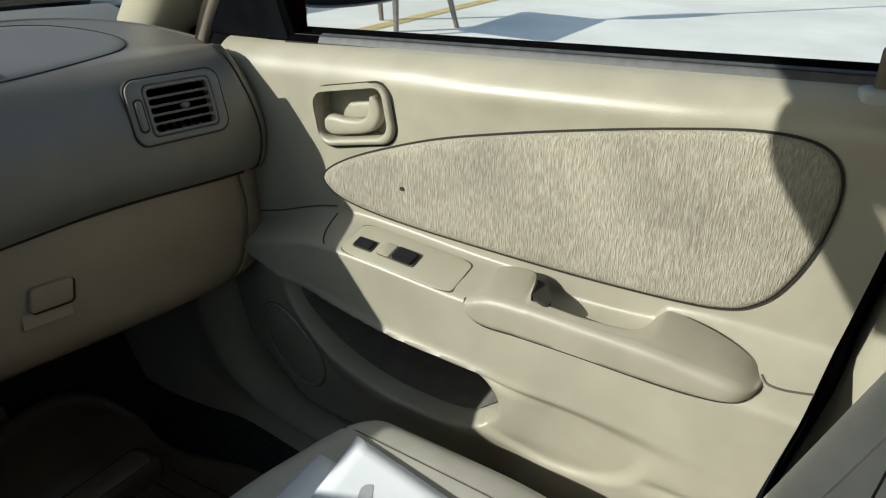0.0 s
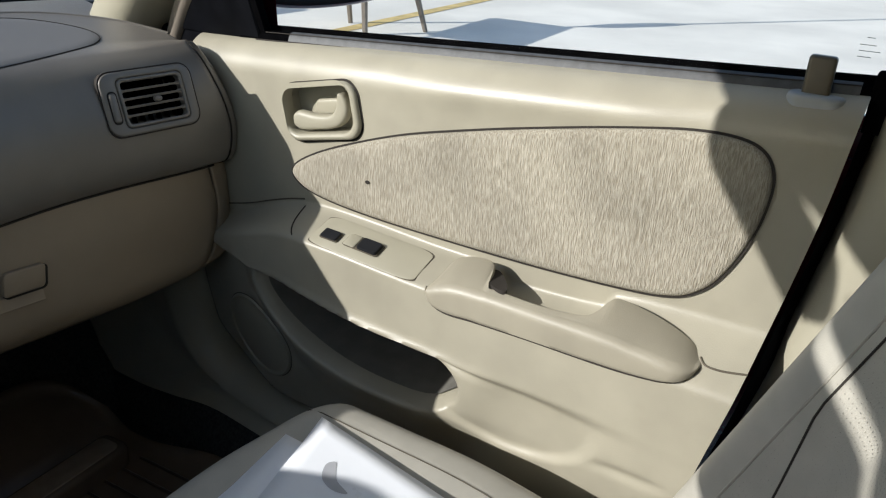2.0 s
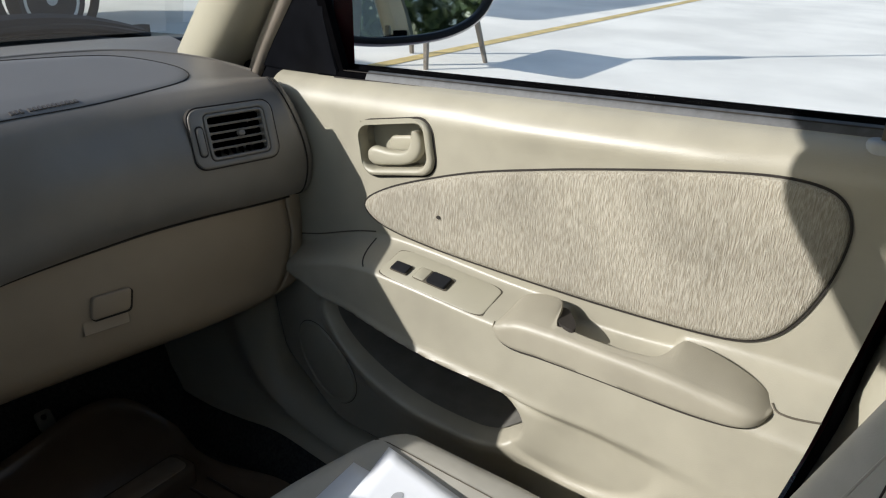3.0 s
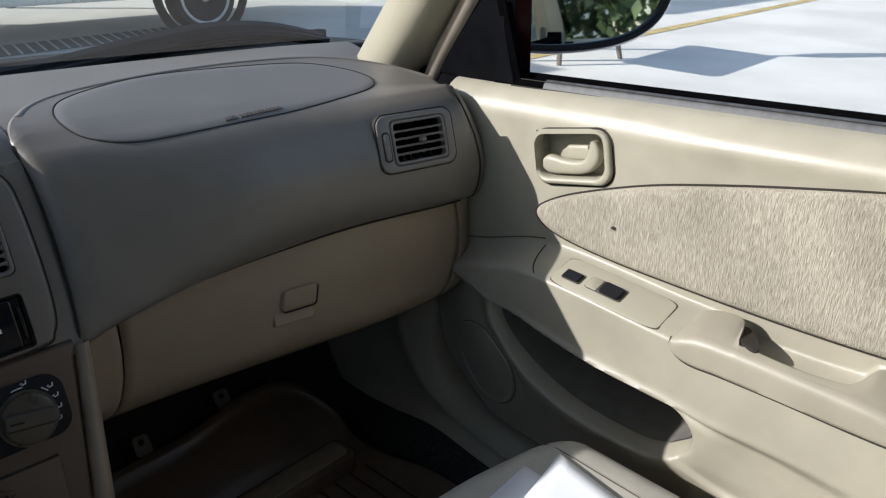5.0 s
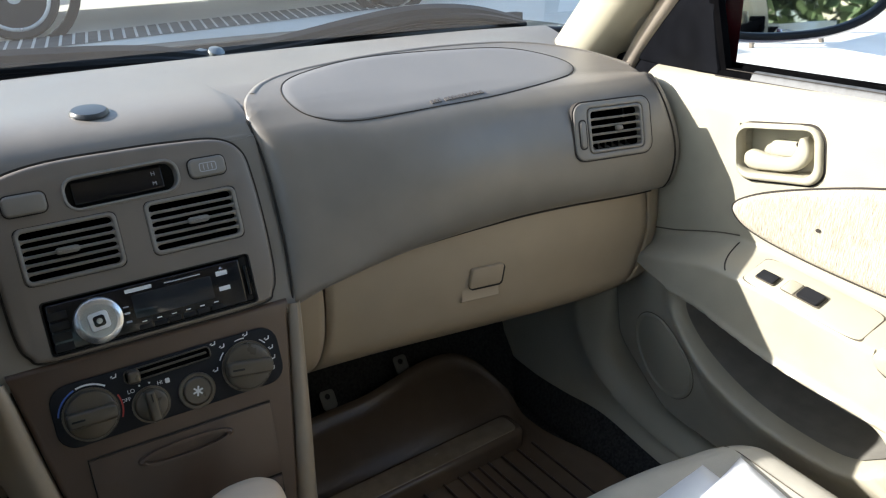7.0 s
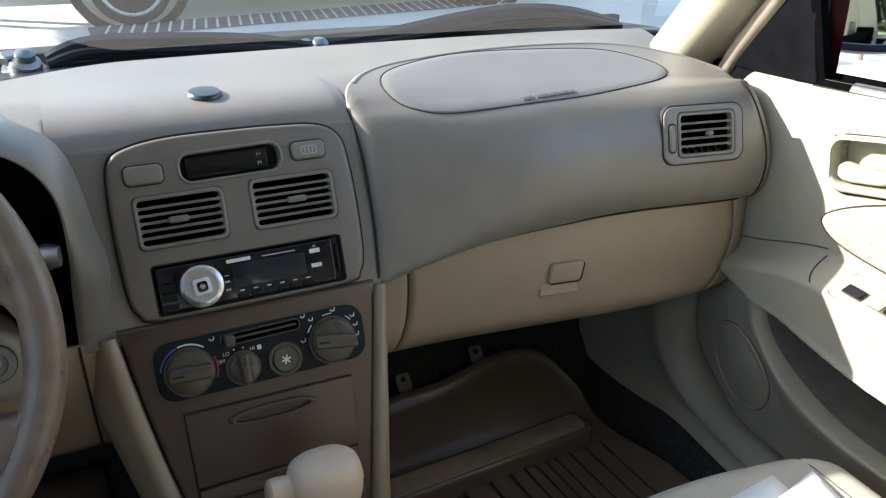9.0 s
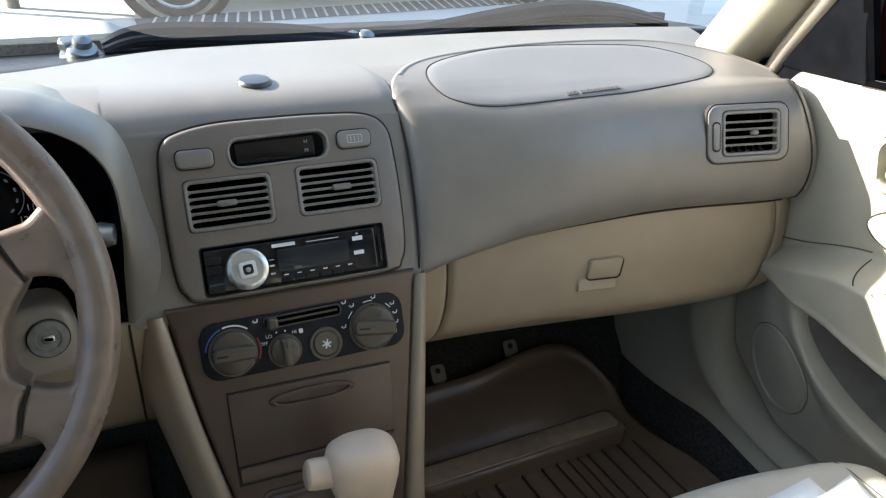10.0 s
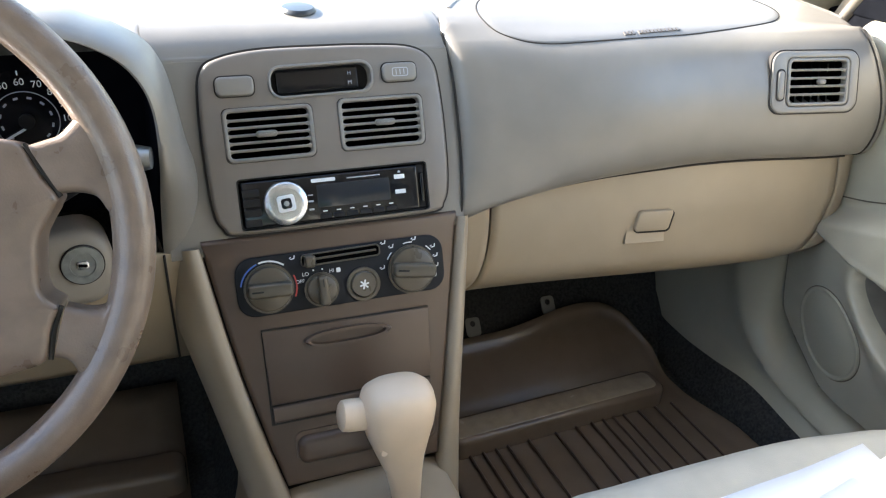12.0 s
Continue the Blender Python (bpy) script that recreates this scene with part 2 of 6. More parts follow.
def curve_table(table, x):
    """Catmull-Rom through a short table of (x, value)."""
    n = len(table)
    if x <= table[0][0]:
        return table[0][1]
    if x >= table[-1][0]:
        return table[-1][1]
    k = max(i for i in range(n - 1) if table[i][0] <= x)
    x0, y0 = table[k]
    x1, y1 = table[k + 1]
    m0 = (y1 - y0) / (x1 - x0) if k == 0 else (y1 - table[k - 1][1]) / (x1 - table[k - 1][0])
    m1 = (y1 - y0) / (x1 - x0) if k == n - 2 else (table[k + 2][1] - y0) / (table[k + 2][0] - x0)
    h, t = x1 - x0, (x - x0) / (x1 - x0)
    return (2*t**3 - 3*t*t + 1) * y0 + (t**3 - 2*t*t + t) * h * m0 + (-2*t**3 + 3*t*t) * y1 + (t**3 - t*t) * h * m1


def spline(ctrl, steps=8, closed=True):
    """Catmull-Rom through control points."""
    p = [Vector(c) for c in ctrl]
    n, out = len(p), []
    for i in range(n if closed else n - 1):
        if closed:
            a, b, c, d = p[(i - 1) % n], p[i], p[(i + 1) % n], p[(i + 2) % n]
        else:
            a, b, c, d = p[max(i - 1, 0)], p[i], p[i + 1], p[min(i + 2, n - 1)]
        for k in range(steps):
            t = k / steps
            out.append(0.5 * ((2 * b) + (c - a) * t + (2 * a - 5 * b + 4 * c - d) * t * t + (3 * b - a - 3 * c + d) * t ** 3))
    if not closed:
        out.append(p[-1])
    return out


def rrect(cx, cy, w, h, r, n=5, turn=0.0, shear=0.0):
    """Outline of a rounded rectangle."""
    out = []
    for sx, sy, a0 in ((1, 1, 0), (-1, 1, 90), (-1, -1, 180), (1, -1, 270)):
        for k in range(n + 1):
            a = radians(a0 + 90 * k / n)
            out.append((sx * (w / 2 - r) + r * math.cos(a), sy * (h / 2 - r) + r * math.sin(a)))
    c, s = math.cos(radians(turn)), math.sin(radians(turn))
    return [(cx + c * x - s * y + shear * y, cy + s * x + c * y) for x, y in out]


def circle(cx, cy, r, n=32, ry=None):
    return [(cx + r * math.cos(2 * math.pi * k / n), cy + (ry or r) * math.sin(2 * math.pi * k / n)) for k in range(n)]


def inset(outline, d):
    """The outline moved inwards by d."""
    n, out = len(outline), []
    area = sum(outline[i][0] * outline[(i + 1) % n][1] - outline[(i + 1) % n][0] * outline[i][1] for i in range(n))
    s = 1 if area > 0 else -1
    for i in range(n):
        a, b, c = Vector(outline[i - 1][:2]), Vector(outline[i][:2]), Vector(outline[(i + 1) % n][:2])
        e = c - a
        if e.length < 1e-9:
            out.append(tuple(b))
            continue
        e.normalize()
        out.append((b.x - s * e.y * d, b.y + s * e.x * d))
    return out


def slab(outline, w0, w1, r=0.0, m=Matrix(), dome=0.0, steps=3, back=True):
    """A plate of that outline between two heights, with its upper edge rounded."""
    sh = Shape()
    rings = [[(x, y, w0) for x, y in outline]]
    if r > 0:
        for k in range(steps + 1):
            a = math.pi / 2 * k / steps
            o = inset(outline, r * (1 - math.cos(a)))
            rings.append([(x, y, w1 - r + r * math.sin(a)) for x, y in o])
    else:
        rings.append([(x, y, w1) for x, y in outline])
    if dome:
        last = rings[-1]
        cx, cy = sum(p[0] for p in last) / len(last), sum(p[1] for p in last) / len(last)
        for k in range(1, 6):
            f = 1 - k / 6
            rings.append([(cx + (x - cx) * f, cy + (y - cy) * f, w1 + dome * (1 - f * f)) for x, y, _ in last])
    sh.rings(rings, cap0=back, cap1=True)
    return sh.moved(m)


def collar(outer, inner, w0, w1, m=Matrix(), r=0.0, floor=None):
    """A frame between two outlines of equal count; with floor, the inside goes on down to it."""
    sh = Shape()
    rings = [[(x, y, w0) for x, y in outer]]
    if r:
        for k in range(4):
            a = math.pi / 2 * k / 3
            rings.append([(x, y, w1 - r + r * math.sin(a)) for x, y in inset(outer, r * (1 - math.cos(a)))])
        for k in range(4):
            a = math.pi / 2 * (1 - k / 3)
            rings.append([(x, y, w1 - r + r * math.sin(a)) for x, y in inset(inner, -r * (1 - math.cos(a)))])
    else:
        rings += [[(x, y, w1) for x, y in outer], [(x, y, w1) for x, y in inner]]
    rings.append([(x, y, w0 if floor is None else floor) for x, y in inner])
    sh.rings(rings)
    return sh.moved(m)


def tube(points, r, n=8, closed=False, flat=None):
    """A round bar along points; r is a number or a function of 0..1."""
    p = [Vector(q) for q in points]
    k, rings = len(p), []
    up = None
    for i in range(k):
        d = (p[(i + 1) % k] - p[i - 1]) if closed else (p[min(i + 1, k - 1)] - p[max(i - 1, 0)])
        d.normalize()
        if up is None:
            up = d.orthogonal().normalized()
        side = d.cross(up).normalized()
        up = side.cross(d).normalized()
        rad = r(i / max(1, k - 1)) if callable(r) else r
        rings.append([tuple(p[i] + rad * (math.cos(2 * math.pi * a / n) * side + math.sin(2 * math.pi * a / n) * up)) for a in range(n)])
    sh = Shape()
    if closed:
        rings.append(rings[0])
        return sh.rings(rings)
    return sh.rings(rings, cap0=True, cap1=True)


def lathe(profile, n=32, m=Matrix()):
    """Turned about local z: profile of (radius, height)."""
    sh = Shape()
    rings = [[(max(r, 1e-5) * math.cos(2 * math.pi * k / n), max(r, 1e-5) * math.sin(2 * math.pi * k / n), z) for k in range(n)] for r, z in profile]
    return sh.rings(rings, cap0=True, cap1=True).moved(m)


def block(x0, x1, y0, y1, z0, z1, r=0.004, m=Matrix()):
    """A box with rounded upper and side edges."""
    return slab(rrect((x0 + x1) / 2, (y0 + y1) / 2, x1 - x0, y1 - y0, min(r * 1.5, (x1 - x0) * 0.49, (y1 - y0) * 0.49)), z0, z1, min(r, (z1 - z0) * 0.49), m)


def words(text, size, m, mat, parent, name="lettering", label=""):
    """Built-in lettering as a mesh, its middle at the origin of m."""
    cu = bpy.data.curves.new(name, 'FONT')
    cu.body, cu.size, cu.align_x, cu.align_y, cu.extrude = text, size, 'CENTER', 'CENTER', 0.0001
    tmp = bpy.data.objects.new(name, cu)
    scene.collection.objects.link(tmp)
    bpy.context.view_layer.update()
    me = bpy.data.meshes.new_from_object(tmp.evaluated_get(bpy.context.evaluated_depsgraph_get()))
    bpy.data.objects.remove(tmp)
    me.transform(m)
    me.materials.clear()
    me.materials.append(mat)
    ob = new(name, me)
    ob.parent = parent
    if parent.type == 'EMPTY':
        ob.matrix_parent_inverse = Matrix.Translation(-Vector(parent.location))
    if label:
        tagged(ob, label)
    return ob


# ---- the car's shell, which closes the place ----
def sheet(nu, nv, fn):
    return Shape().grid(nu, nv, fn)


def scuttle_y(x):
    return 0.895 - 0.10 * x * x


def dash_edge_y(x):
    """Far edge of the dashboard top, nearer on the driver's side."""
    return 0.856 - 0.10 * (x - 0.10) ** 2 - 0.07 * smooth(-0.06, -0.27, x)


HEADER_Y, HEADER_Z = 0.36, 1.305


def screen_pt(u, v):
    """The windscreen: u across, v from its base to the header."""
    x = (u - 0.5) * 2 * (0.765 * (1 - v) + 0.57 * v)
    y = (0.868 - 0.10 * (x - 0.05) ** 2) * (1 - v) + (HEADER_Y + 0.02 - 0.10 * x * x) * v
    z = 0.925 * (1 - v) + HEADER_Z * v + 0.03 * math.sin(math.pi * v)
    return x, y, z


windscreen = solo("windscreen", sheet(16, 10, screen_pt), WIND_GLASS, "clear raked windscreen glass above the dashboard", "windscreen", "structure")
windscreen.visible_shadow = False


for sd, nm in ((1, "windscreen_band_right"), (-1, "windscreen_band_left")):
    solo(nm, sheet(2, 30, lambda u, v: tuple(Vector(screen_pt(0.5 + sd * (0.5 - 0.010 * u), v)) + Vector((0, -0.003, -0.003)))), SATIN_BLACK, "black printed band along the windscreen edge", "windscreen band", "structure")


def roof_pt(u, v):
    w = 0.55
    x = (u - 0.5) * 2 * w
    y = (HEADER_Y - 0.10 * x * x) * (1 - v) - 1.55 * v
    return x, y, HEADER_Z + 0.05 * math.sin(math.pi * min(1, v + 0.05)) - 0.10 * (x / w) ** 4 * 0.4 - 0.05 * v


roof = solo("ceiling", sheet(14, 12, roof_pt), HEADLINER, "pale grey fabric headliner of the car", "ceiling", "structure", thick=0.03)


def pillar(name, side, label, foot, head, w, d, mat, kind="structure"):
    """A pillar trim: a rounded beam from foot to head."""
    f, h = Vector(foot), Vector(head)
    ax = (h - f).normalized()
    sx = Vector((1, 0, 0))
    sx = (sx - ax * sx.dot(ax)).normalized()
    sy = ax.cross(sx)
    rings = []
    for k in range(13):
        t = k / 12
        c = f.lerp(h, t) + Vector((side * 0.03 * math.sin(math.pi * t), 0, 0.025 * math.sin(math.pi * t)))
        ww = w * (1.25 - 0.35 * t)
        rings.append([tuple(c + sx * ww * math.copysign(abs(math.cos(a)) ** 0.7, math.cos(a)) + sy * d * math.copysign(abs(math.sin(a)) ** 0.7, math.sin(a))) for a in [2 * math.pi * q / 20 for q in range(20)]])
    return solo(name, Shape().rings(rings, cap0=True, cap1=True), mat, label, "pillar trim", kind)


pillar("pillar_right", 1, "beige plastic windscreen pillar trim", (0.726, 0.735, 0.90), (0.575, 0.30, 1.335), 0.066, 0.045, BEIGE)
pillar("pillar_left", -1, "beige plastic windscreen pillar trim on the driver side", (-0.715, 0.735, 0.90), (-0.565, 0.30, 1.335), 0.052, 0.045, BEIGE)
pillar("pillar_rear_left", -1, "grey beige centre pillar trim behind the driver door", (-0.72, -0.30, 0.30), (-0.58, -0.36, 1.33), 0.045, 0.085, BEIGE)

floor = solo("floor", Shape().grid(20, 30, lambda u, v: (-0.72 + 1.44 * u, -1.6 + 2.6 * v,
             0.300 + 0.16 * math.exp(-((-0.72 + 1.44 * u) / 0.11) ** 4) + 0.45 * smooth(0.74, 1.05, -1.6 + 2.6 * v))),
             CARPET, "charcoal carpeted car floor with a raised tunnel", "floor", "structure", thick=0.01)
solo("wall_front", Shape().add([(-0.75, 0.93, 0.3), (0.75, 0.93, 0.3), (0.75, 0.97, 0.92), (-0.75, 0.97, 0.92)], [(0, 1, 2, 3)]), CARPET, "dark carpeted bulkhead in front of the footwells", "bulkhead", "structure", thick=0.02)
solo("wall_left", Shape().add([(-0.72, -1.6, 0.3), (-0.72, 0.95, 0.3), (-0.72, 0.95, 0.92), (-0.72, -1.6, 0.96)], [(0, 1, 2, 3)]), BEIGE, "beige inner panel of the driver door", "door panel", "structure", thick=0.05)
solo("wall_rear_right", Shape().add([(0.72, -1.6, 0.3), (0.72, -0.20, 0.3), (0.72, -0.20, 0.955), (0.72, -1.6, 0.97)], [(0, 1, 2, 3)]), BEIGE, "beige inner panel of the rear door", "door panel", "structure", thick=0.05)
solo("wall_right_front", Shape().add([(0.715, 0.45, 0.28), (0.715, 1.0, 0.28), (0.715, 1.0, 0.90), (0.715, 0.45, 0.90)], [(0, 1, 2, 3)]), CARPET, "dark lining beside the footwell", "side wall", "structure", thick=0.02)
solo("wall_back", Shape().add([(-0.75, -1.6, 0.3), (0.75, -1.6, 0.3), (0.68, -1.72, 0.95), (-0.68, -1.72, 0.95)], [(0, 1, 2, 3)]), LEATHER, "pale grey rear bench backrest", "rear bench", "structure", thick=0.05)

# Unseen panes; their dark tint is added to dim the light on the dashboard.
for nm, pts, lab in (("rear_window", [(-0.60, -1.66, 0.97), (0.60, -1.66, 0.97), (0.52, -1.50, 1.285), (-0.52, -1.50, 1.285)], "rear window with added dark tint"),
                     ("rear_side_window_right", [(0.715, -0.40, 0.965), (0.70, -1.66, 0.97), (0.55, -1.50, 1.28), (0.575, -0.42, 1.32)], "unseen rear door window with added dark tint"),
                     ("rear_side_window_left", [(-0.715, -0.40, 0.965), (-0.70, -1.66, 0.97), (-0.55, -1.50, 1.28), (-0.575, -0.42, 1.32)], "unseen rear door window with added dark tint on the driver side")):
    solo(nm, Shape().add(pts, [(0, 1, 2, 3)]), TINTED, lab, "car window", "structure")

# Never in view: a flap added to keep sun off the passenger backrest.
visor = thing("added_sun_visor", (-0.37, 0.37, 1.30), "unseen sun visor added on the driver side to shade the seat", "sun visor")
part("flap", slab(rrect(0, 0, 0.31, 0.145, 0.03, 6), -0.010, 0.010, 0.008, Matrix.Translation((-0.392, 0.405, 1.225)) @ pose(0, 0, 0, 116, 0, 0)), HEADLINER, visor, angle=60)
part("hinge_rod", tube([(-0.555, 0.375, 1.292), (-0.20, 0.385, 1.292)], 0.005, 8), BLACK, visor)
# Also unseen; its position was chosen for the shadow it casts on the door.
rvm = thing("rear_view_mirror", (0, 0.33, 1.30), "unseen black rear-view mirror placed for its shadow on the door", "rear-view mirror")
RV = Matrix.Translation((0.0, 0.318, 1.238)) @ pose(0, 0, 0, 82, 0, -14)
part("housing", slab(rrect(0, 0, 0.245, 0.064, 0.028, 8), -0.022, 0.004, 0.006, RV), BLACK, rvm, angle=60)
part("glass", slab(rrect(0, 0, 0.232, 0.052, 0.022, 8), 0.002, 0.0052, 0, RV), MIRROR, rvm)
part("stalk", tube([(0, 0.33, 1.25), (0, 0.355, 1.285), (0, 0.36, 1.315)], 0.007, 10), BLACK, rvm)

# ---- dashboard ----
dash = thing("dashboard", (0, 0.80, 0.60), "taupe moulded plastic dashboard above a beige glove box", "dashboard")


def dash_top_z(x, y):
    return 0.928 - 0.045 * smooth(0.50, 0.70, x) * smooth(0.86, 0.62, y) - 0.25 * max(0, y - 0.80) ** 2 - 0.75 * max(0.0, 0.70 - y) ** 1.6


def dash_top_pt(u, v):
    x = -0.70 + 1.385 * u
    y0 = 0.606
    y = y0 + (dash_edge_y(x) - y0) * v
    dip = smooth(POD_L + 0.003, POD_L + 0.024, x) * smooth(-0.003, -0.022, y - curve_table(POD_BACK, x))
    dip = max(dip, smooth(0.640, 0.628, y) * smooth(0.126, 0.1315, x) * smooth(0.66, 0.65, x))
    dip = max(dip, smooth(-0.160, -0.150, x) * smooth(0.132, 0.124, x) * smooth(0.655, 0.640, y))
    return x, y, dash_top_z(x, y) - 0.014 * dip


POD_L, POD_R = 0.131, 0.662
LIP = [(0.12, 0.719), (0.135, 0.724), (0.169, 0.735), (0.277, 0.753), (0.404, 0.7595), (0.527, 0.762), (0.66, 0.758)]
POD_BACK = [(0.131, 0.624), (0.137, 0.641), (0.148, 0.661), (0.169, 0.686), (0.202, 0.704), (0.258, 0.714), (0.338, 0.719), (0.448, 0.717), (0.54, 0.701), (0.608, 0.660), (0.643, 0.612), (0.662, 0.560)]

part("top_panel", sheet(260, 80, dash_top_pt), TAUPE, dash, "sunlit taupe dashboard top")


def pod_shift(x):
    return -0.022 * smooth(0.40, 0.62, x)


def lid_z(y):
    return 0.9062 + 0.25 * (y - 0.58)


SHELL = [(0.712, 0.9285), (0.690, 0.9283), (0.670, 0.9274), (0.652, 0.9255), (0.636, 0.9222), (0.6235, 0.9174), (0.6135, 0.9106), (0.6065, 0.9018), (0.6010, 0.8920), (0.580, 0.8400), (0.560, 0.7905), (0.540, 0.7405), (0.536, 0.731), (0.538, 0.727), (0.56, 0.725)]
SHELL_Y = [(z, y + 0.002) for y, z in reversed(SHELL[:12])]
SHELL_Z = [(y, z) for y, z in reversed(SHELL[:12])]


def pod_profile(x):
    """The passenger pod from its far edge over the crest and down to the rolled lower lip."""
    yb, zl, s = curve_table(POD_BACK, x), curve_table(LIP, x), pod_shift(x)
    e = min(1.0, max(0.0, (x - POD_L) / 0.012))
    pinch = 1 - math.sqrt(max(0.0, 1 - (1 - e) ** 2))
    e2 = min(1.0, max(0.0, (POD_R - x) / 0.022))
    pinch2 = 1 - math.sqrt(max(0.0, 1 - (1 - e2) ** 2))
    e3 = min(1.0, max(0.0, (x - POD_L) / 0.034))
    near = 0.30 * (1 - math.sqrt(max(0.0, 1 - (1 - e3) ** 2))) + 0.70 * (1 - smooth(POD_L - 0.04, POD_L + 0.22, x))
    crest = []
    for y, z in ((0.590, 0.9072), (0.5795, 0.9028), (0.5695, 0.8965), (0.560, 0.8878), (0.552, 0.8770), (0.545, 0.8635), (0.5390, 0.849), (0.5345, 0.832), (0.5325, 0.813), (0.5338, 0.813 - 0.40 * (0.813 - zl)), (0.5376, 0.813 - 0.70 * (0.813 - zl)), (0.5438, 0.813 - 0.90 * (0.813 - zl)), (0.5520, zl + 0.0010), (0.566, zl - 0.003)):
        y += s
        crest.append((y + max(0.0, lerp_table(SHELL_Y, z) - y) * near, z))
    y_end = crest[0][0] + 0.007
    yb = max(yb, y_end + 0.010)

    def top_z(y):
        return lid_z(y) * (1 - near) + (lerp_table(SHELL_Z, y) + 0.0014) * near
    pts = [(yb + 0.008, top_z(yb) - 0.022), (yb + 0.004, top_z(yb) - 0.006), (yb - 0.004, top_z(yb - 0.004) - 0.0005)]
    for k in range(1, 7):
        y = (yb - 0.006) * (1 - k / 7) + y_end * k / 7
        pts.append((y, top_z(y)))
    pts += crest
    return [(y + 0.003 * pinch * smooth(0.912, 0.895, z) + 0.016 * pinch2, z - 0.007 * pinch * smooth(0.86, 0.905, z) - 0.006 * pinch2) for y, z in pts]


POD_LEAN = [(0.73, 0.001), (0.79, 0.005), (0.85, 0.0045), (0.885, 0.002), (0.91, -0.002), (0.95, -0.002)]


def pod_x(x, z):
    """The pod's ends are not quite upright: the seam bows on one side and leans in on the other."""
    x += curve_table(POD_LEAN, z) * (1 - smooth(POD_L, POD_L + 0.10, x))
    return x + curve_table([(0.74, 0.0), (0.80, 0.003), (0.84, -0.003), (0.88, -0.010), (0.90, -0.010), (0.915, -0.003), (0.95, 0.0)], z) * smooth(0.60, 0.66, x)


def pod_pt(x, w):
    pr = pod_profile(x)
    k = min(len(pr) - 2, int(w))
    f = w - k
    return pr[k][0] * (1 - f) + pr[k + 1][0] * f, pr[k][1] * (1 - f) + pr[k + 1][1] * f


def pod_row(x, n=110):
    """The profile at x, evenly resampled, hollowed behind the vent."""
    pr = pod_profile(x)
    sp = spline([(y, z, 0) for y, z in pr], 5, closed=False)
    row = []
    for k in range(n):
        f = k * (len(sp) - 1) / (n - 1)
        q = min(len(sp) - 2, int(f))
        p = sp[q].lerp(sp[q + 1], f - q)
        lo, hi = 0.510 + 0.10 * (0.858 - p.y), 0.595 + 0.10 * (0.858 - p.y)
        hole = smooth(lo, lo + 0.004, x) * smooth(hi, hi - 0.004, x) * smooth(0.833, 0.837, p.y) * smooth(0.883, 0.879, p.y)
        row.append((pod_x(x, p.y), p.x + 0.05 * hole, p.y))
    return row


XS = [POD_L + (POD_R - POD_L) * (0.5 - 0.5 * math.cos(math.pi * k / 170)) for k in range(171)]
pod = part("passenger_pod", Shape().rings([pod_row(x) for x in XS], closed=False), TAUPE, dash, angle=60)
part("pod_seam", tube([(x - 0.0006, y - 0.0022, z + 0.0006) for x, y, z in pod_row(POD_L)[30:]], 0.0014, 6), SEAM, dash)
RIM = [(x, curve_table(POD_BACK, x) - 0.007) for x in [0.150 + 0.495 * k / 60 for k in range(61)]]


def pod_z(x, y):
    """Height of the pod's upper surface."""
    pr = pod_profile(x)
    for (ya, za), (yc, zc) in zip(pr[2:], pr[3:]):
        if yc <= y <= ya:
            return zc + (za - zc) * (y - yc) / max(1e-6, ya - yc)
    return lid_z(y)



# airbag lid: a thin slightly raised plate on the pod's sloping top
LID = spline([(0.178, 0.640), (0.196, 0.677), (0.245, 0.699), (0.312, 0.7075), (0.42, 0.700), (0.507, 0.683), (0.556, 0.640), (0.552, 0.606), (0.49, 0.588), (0.35, 0.582), (0.24, 0.586), (0.190, 0.606)], 8)
LIDP = [(p.x, p.y) for p in LID]


part("pod_rim", tube([(x, y, pod_z(x, y) - 0.0026) for x, y in RIM], 0.0042, 10), TAUPE, dash, "slightly raised rim of the pod", angle=60)
part("pod_rim_seam", tube([(x, y + 0.0125, dash_top_z(x, y + 0.0125) + 0.0002) for x, y in RIM[8:52]], 0.0012, 6), SEAM, dash)


def on_lid(outline, h):
    return [(x, y - 0.3 * h, pod_z(x, y) + h) for x, y in outline]


part("airbag_groove", tube(on_lid(LIDP, 0.0001), 0.0009, 6, closed=True), SEAM, dash, "dark groove round the airbag lid")
rings = [on_lid(inset(LIDP, 0.0010), -0.001), on_lid(inset(LIDP, 0.0010), 0.0003), on_lid(inset(LIDP, 0.0022), 0.0008), on_lid(inset(LIDP, 0.012), 0.0010)]
cx_, cy_ = 0.37, 0.638
for k in range(1, 12):
    f = 1 - k / 12
    rings.append(on_lid([(cx_ + (x - cx_) * f, cy_ + (y - cy_) * f) for x, y in inset(LIDP, 0.012)], 0.0010))
part("airbag_lid", Shape().rings(rings, cap1=True), TAUPE_LID, dash, "smooth grey oval airbag lid", angle=60)
# Embossing in the lid's plastic; its shading is painted by the darker bars.
for k in range(14):
    x0 = 0.329 + 0.0050 * k + (0.004 if k > 2 else 0.0)
    yy = 0.5885 + 0.05 * (x0 - 0.329)
    part("embossed_bar", Shape().rings([on_lid([(x0, yy - 0.0022), (x0 + 0.0034, yy - 0.0022), (x0 + 0.0034, yy + 0.0026 + 0.001 * (k % 3)), (x0, yy + 0.0026)], h) for h in (0.0005, 0.0021)], cap1=True), EMBOSS_SHADE, dash)

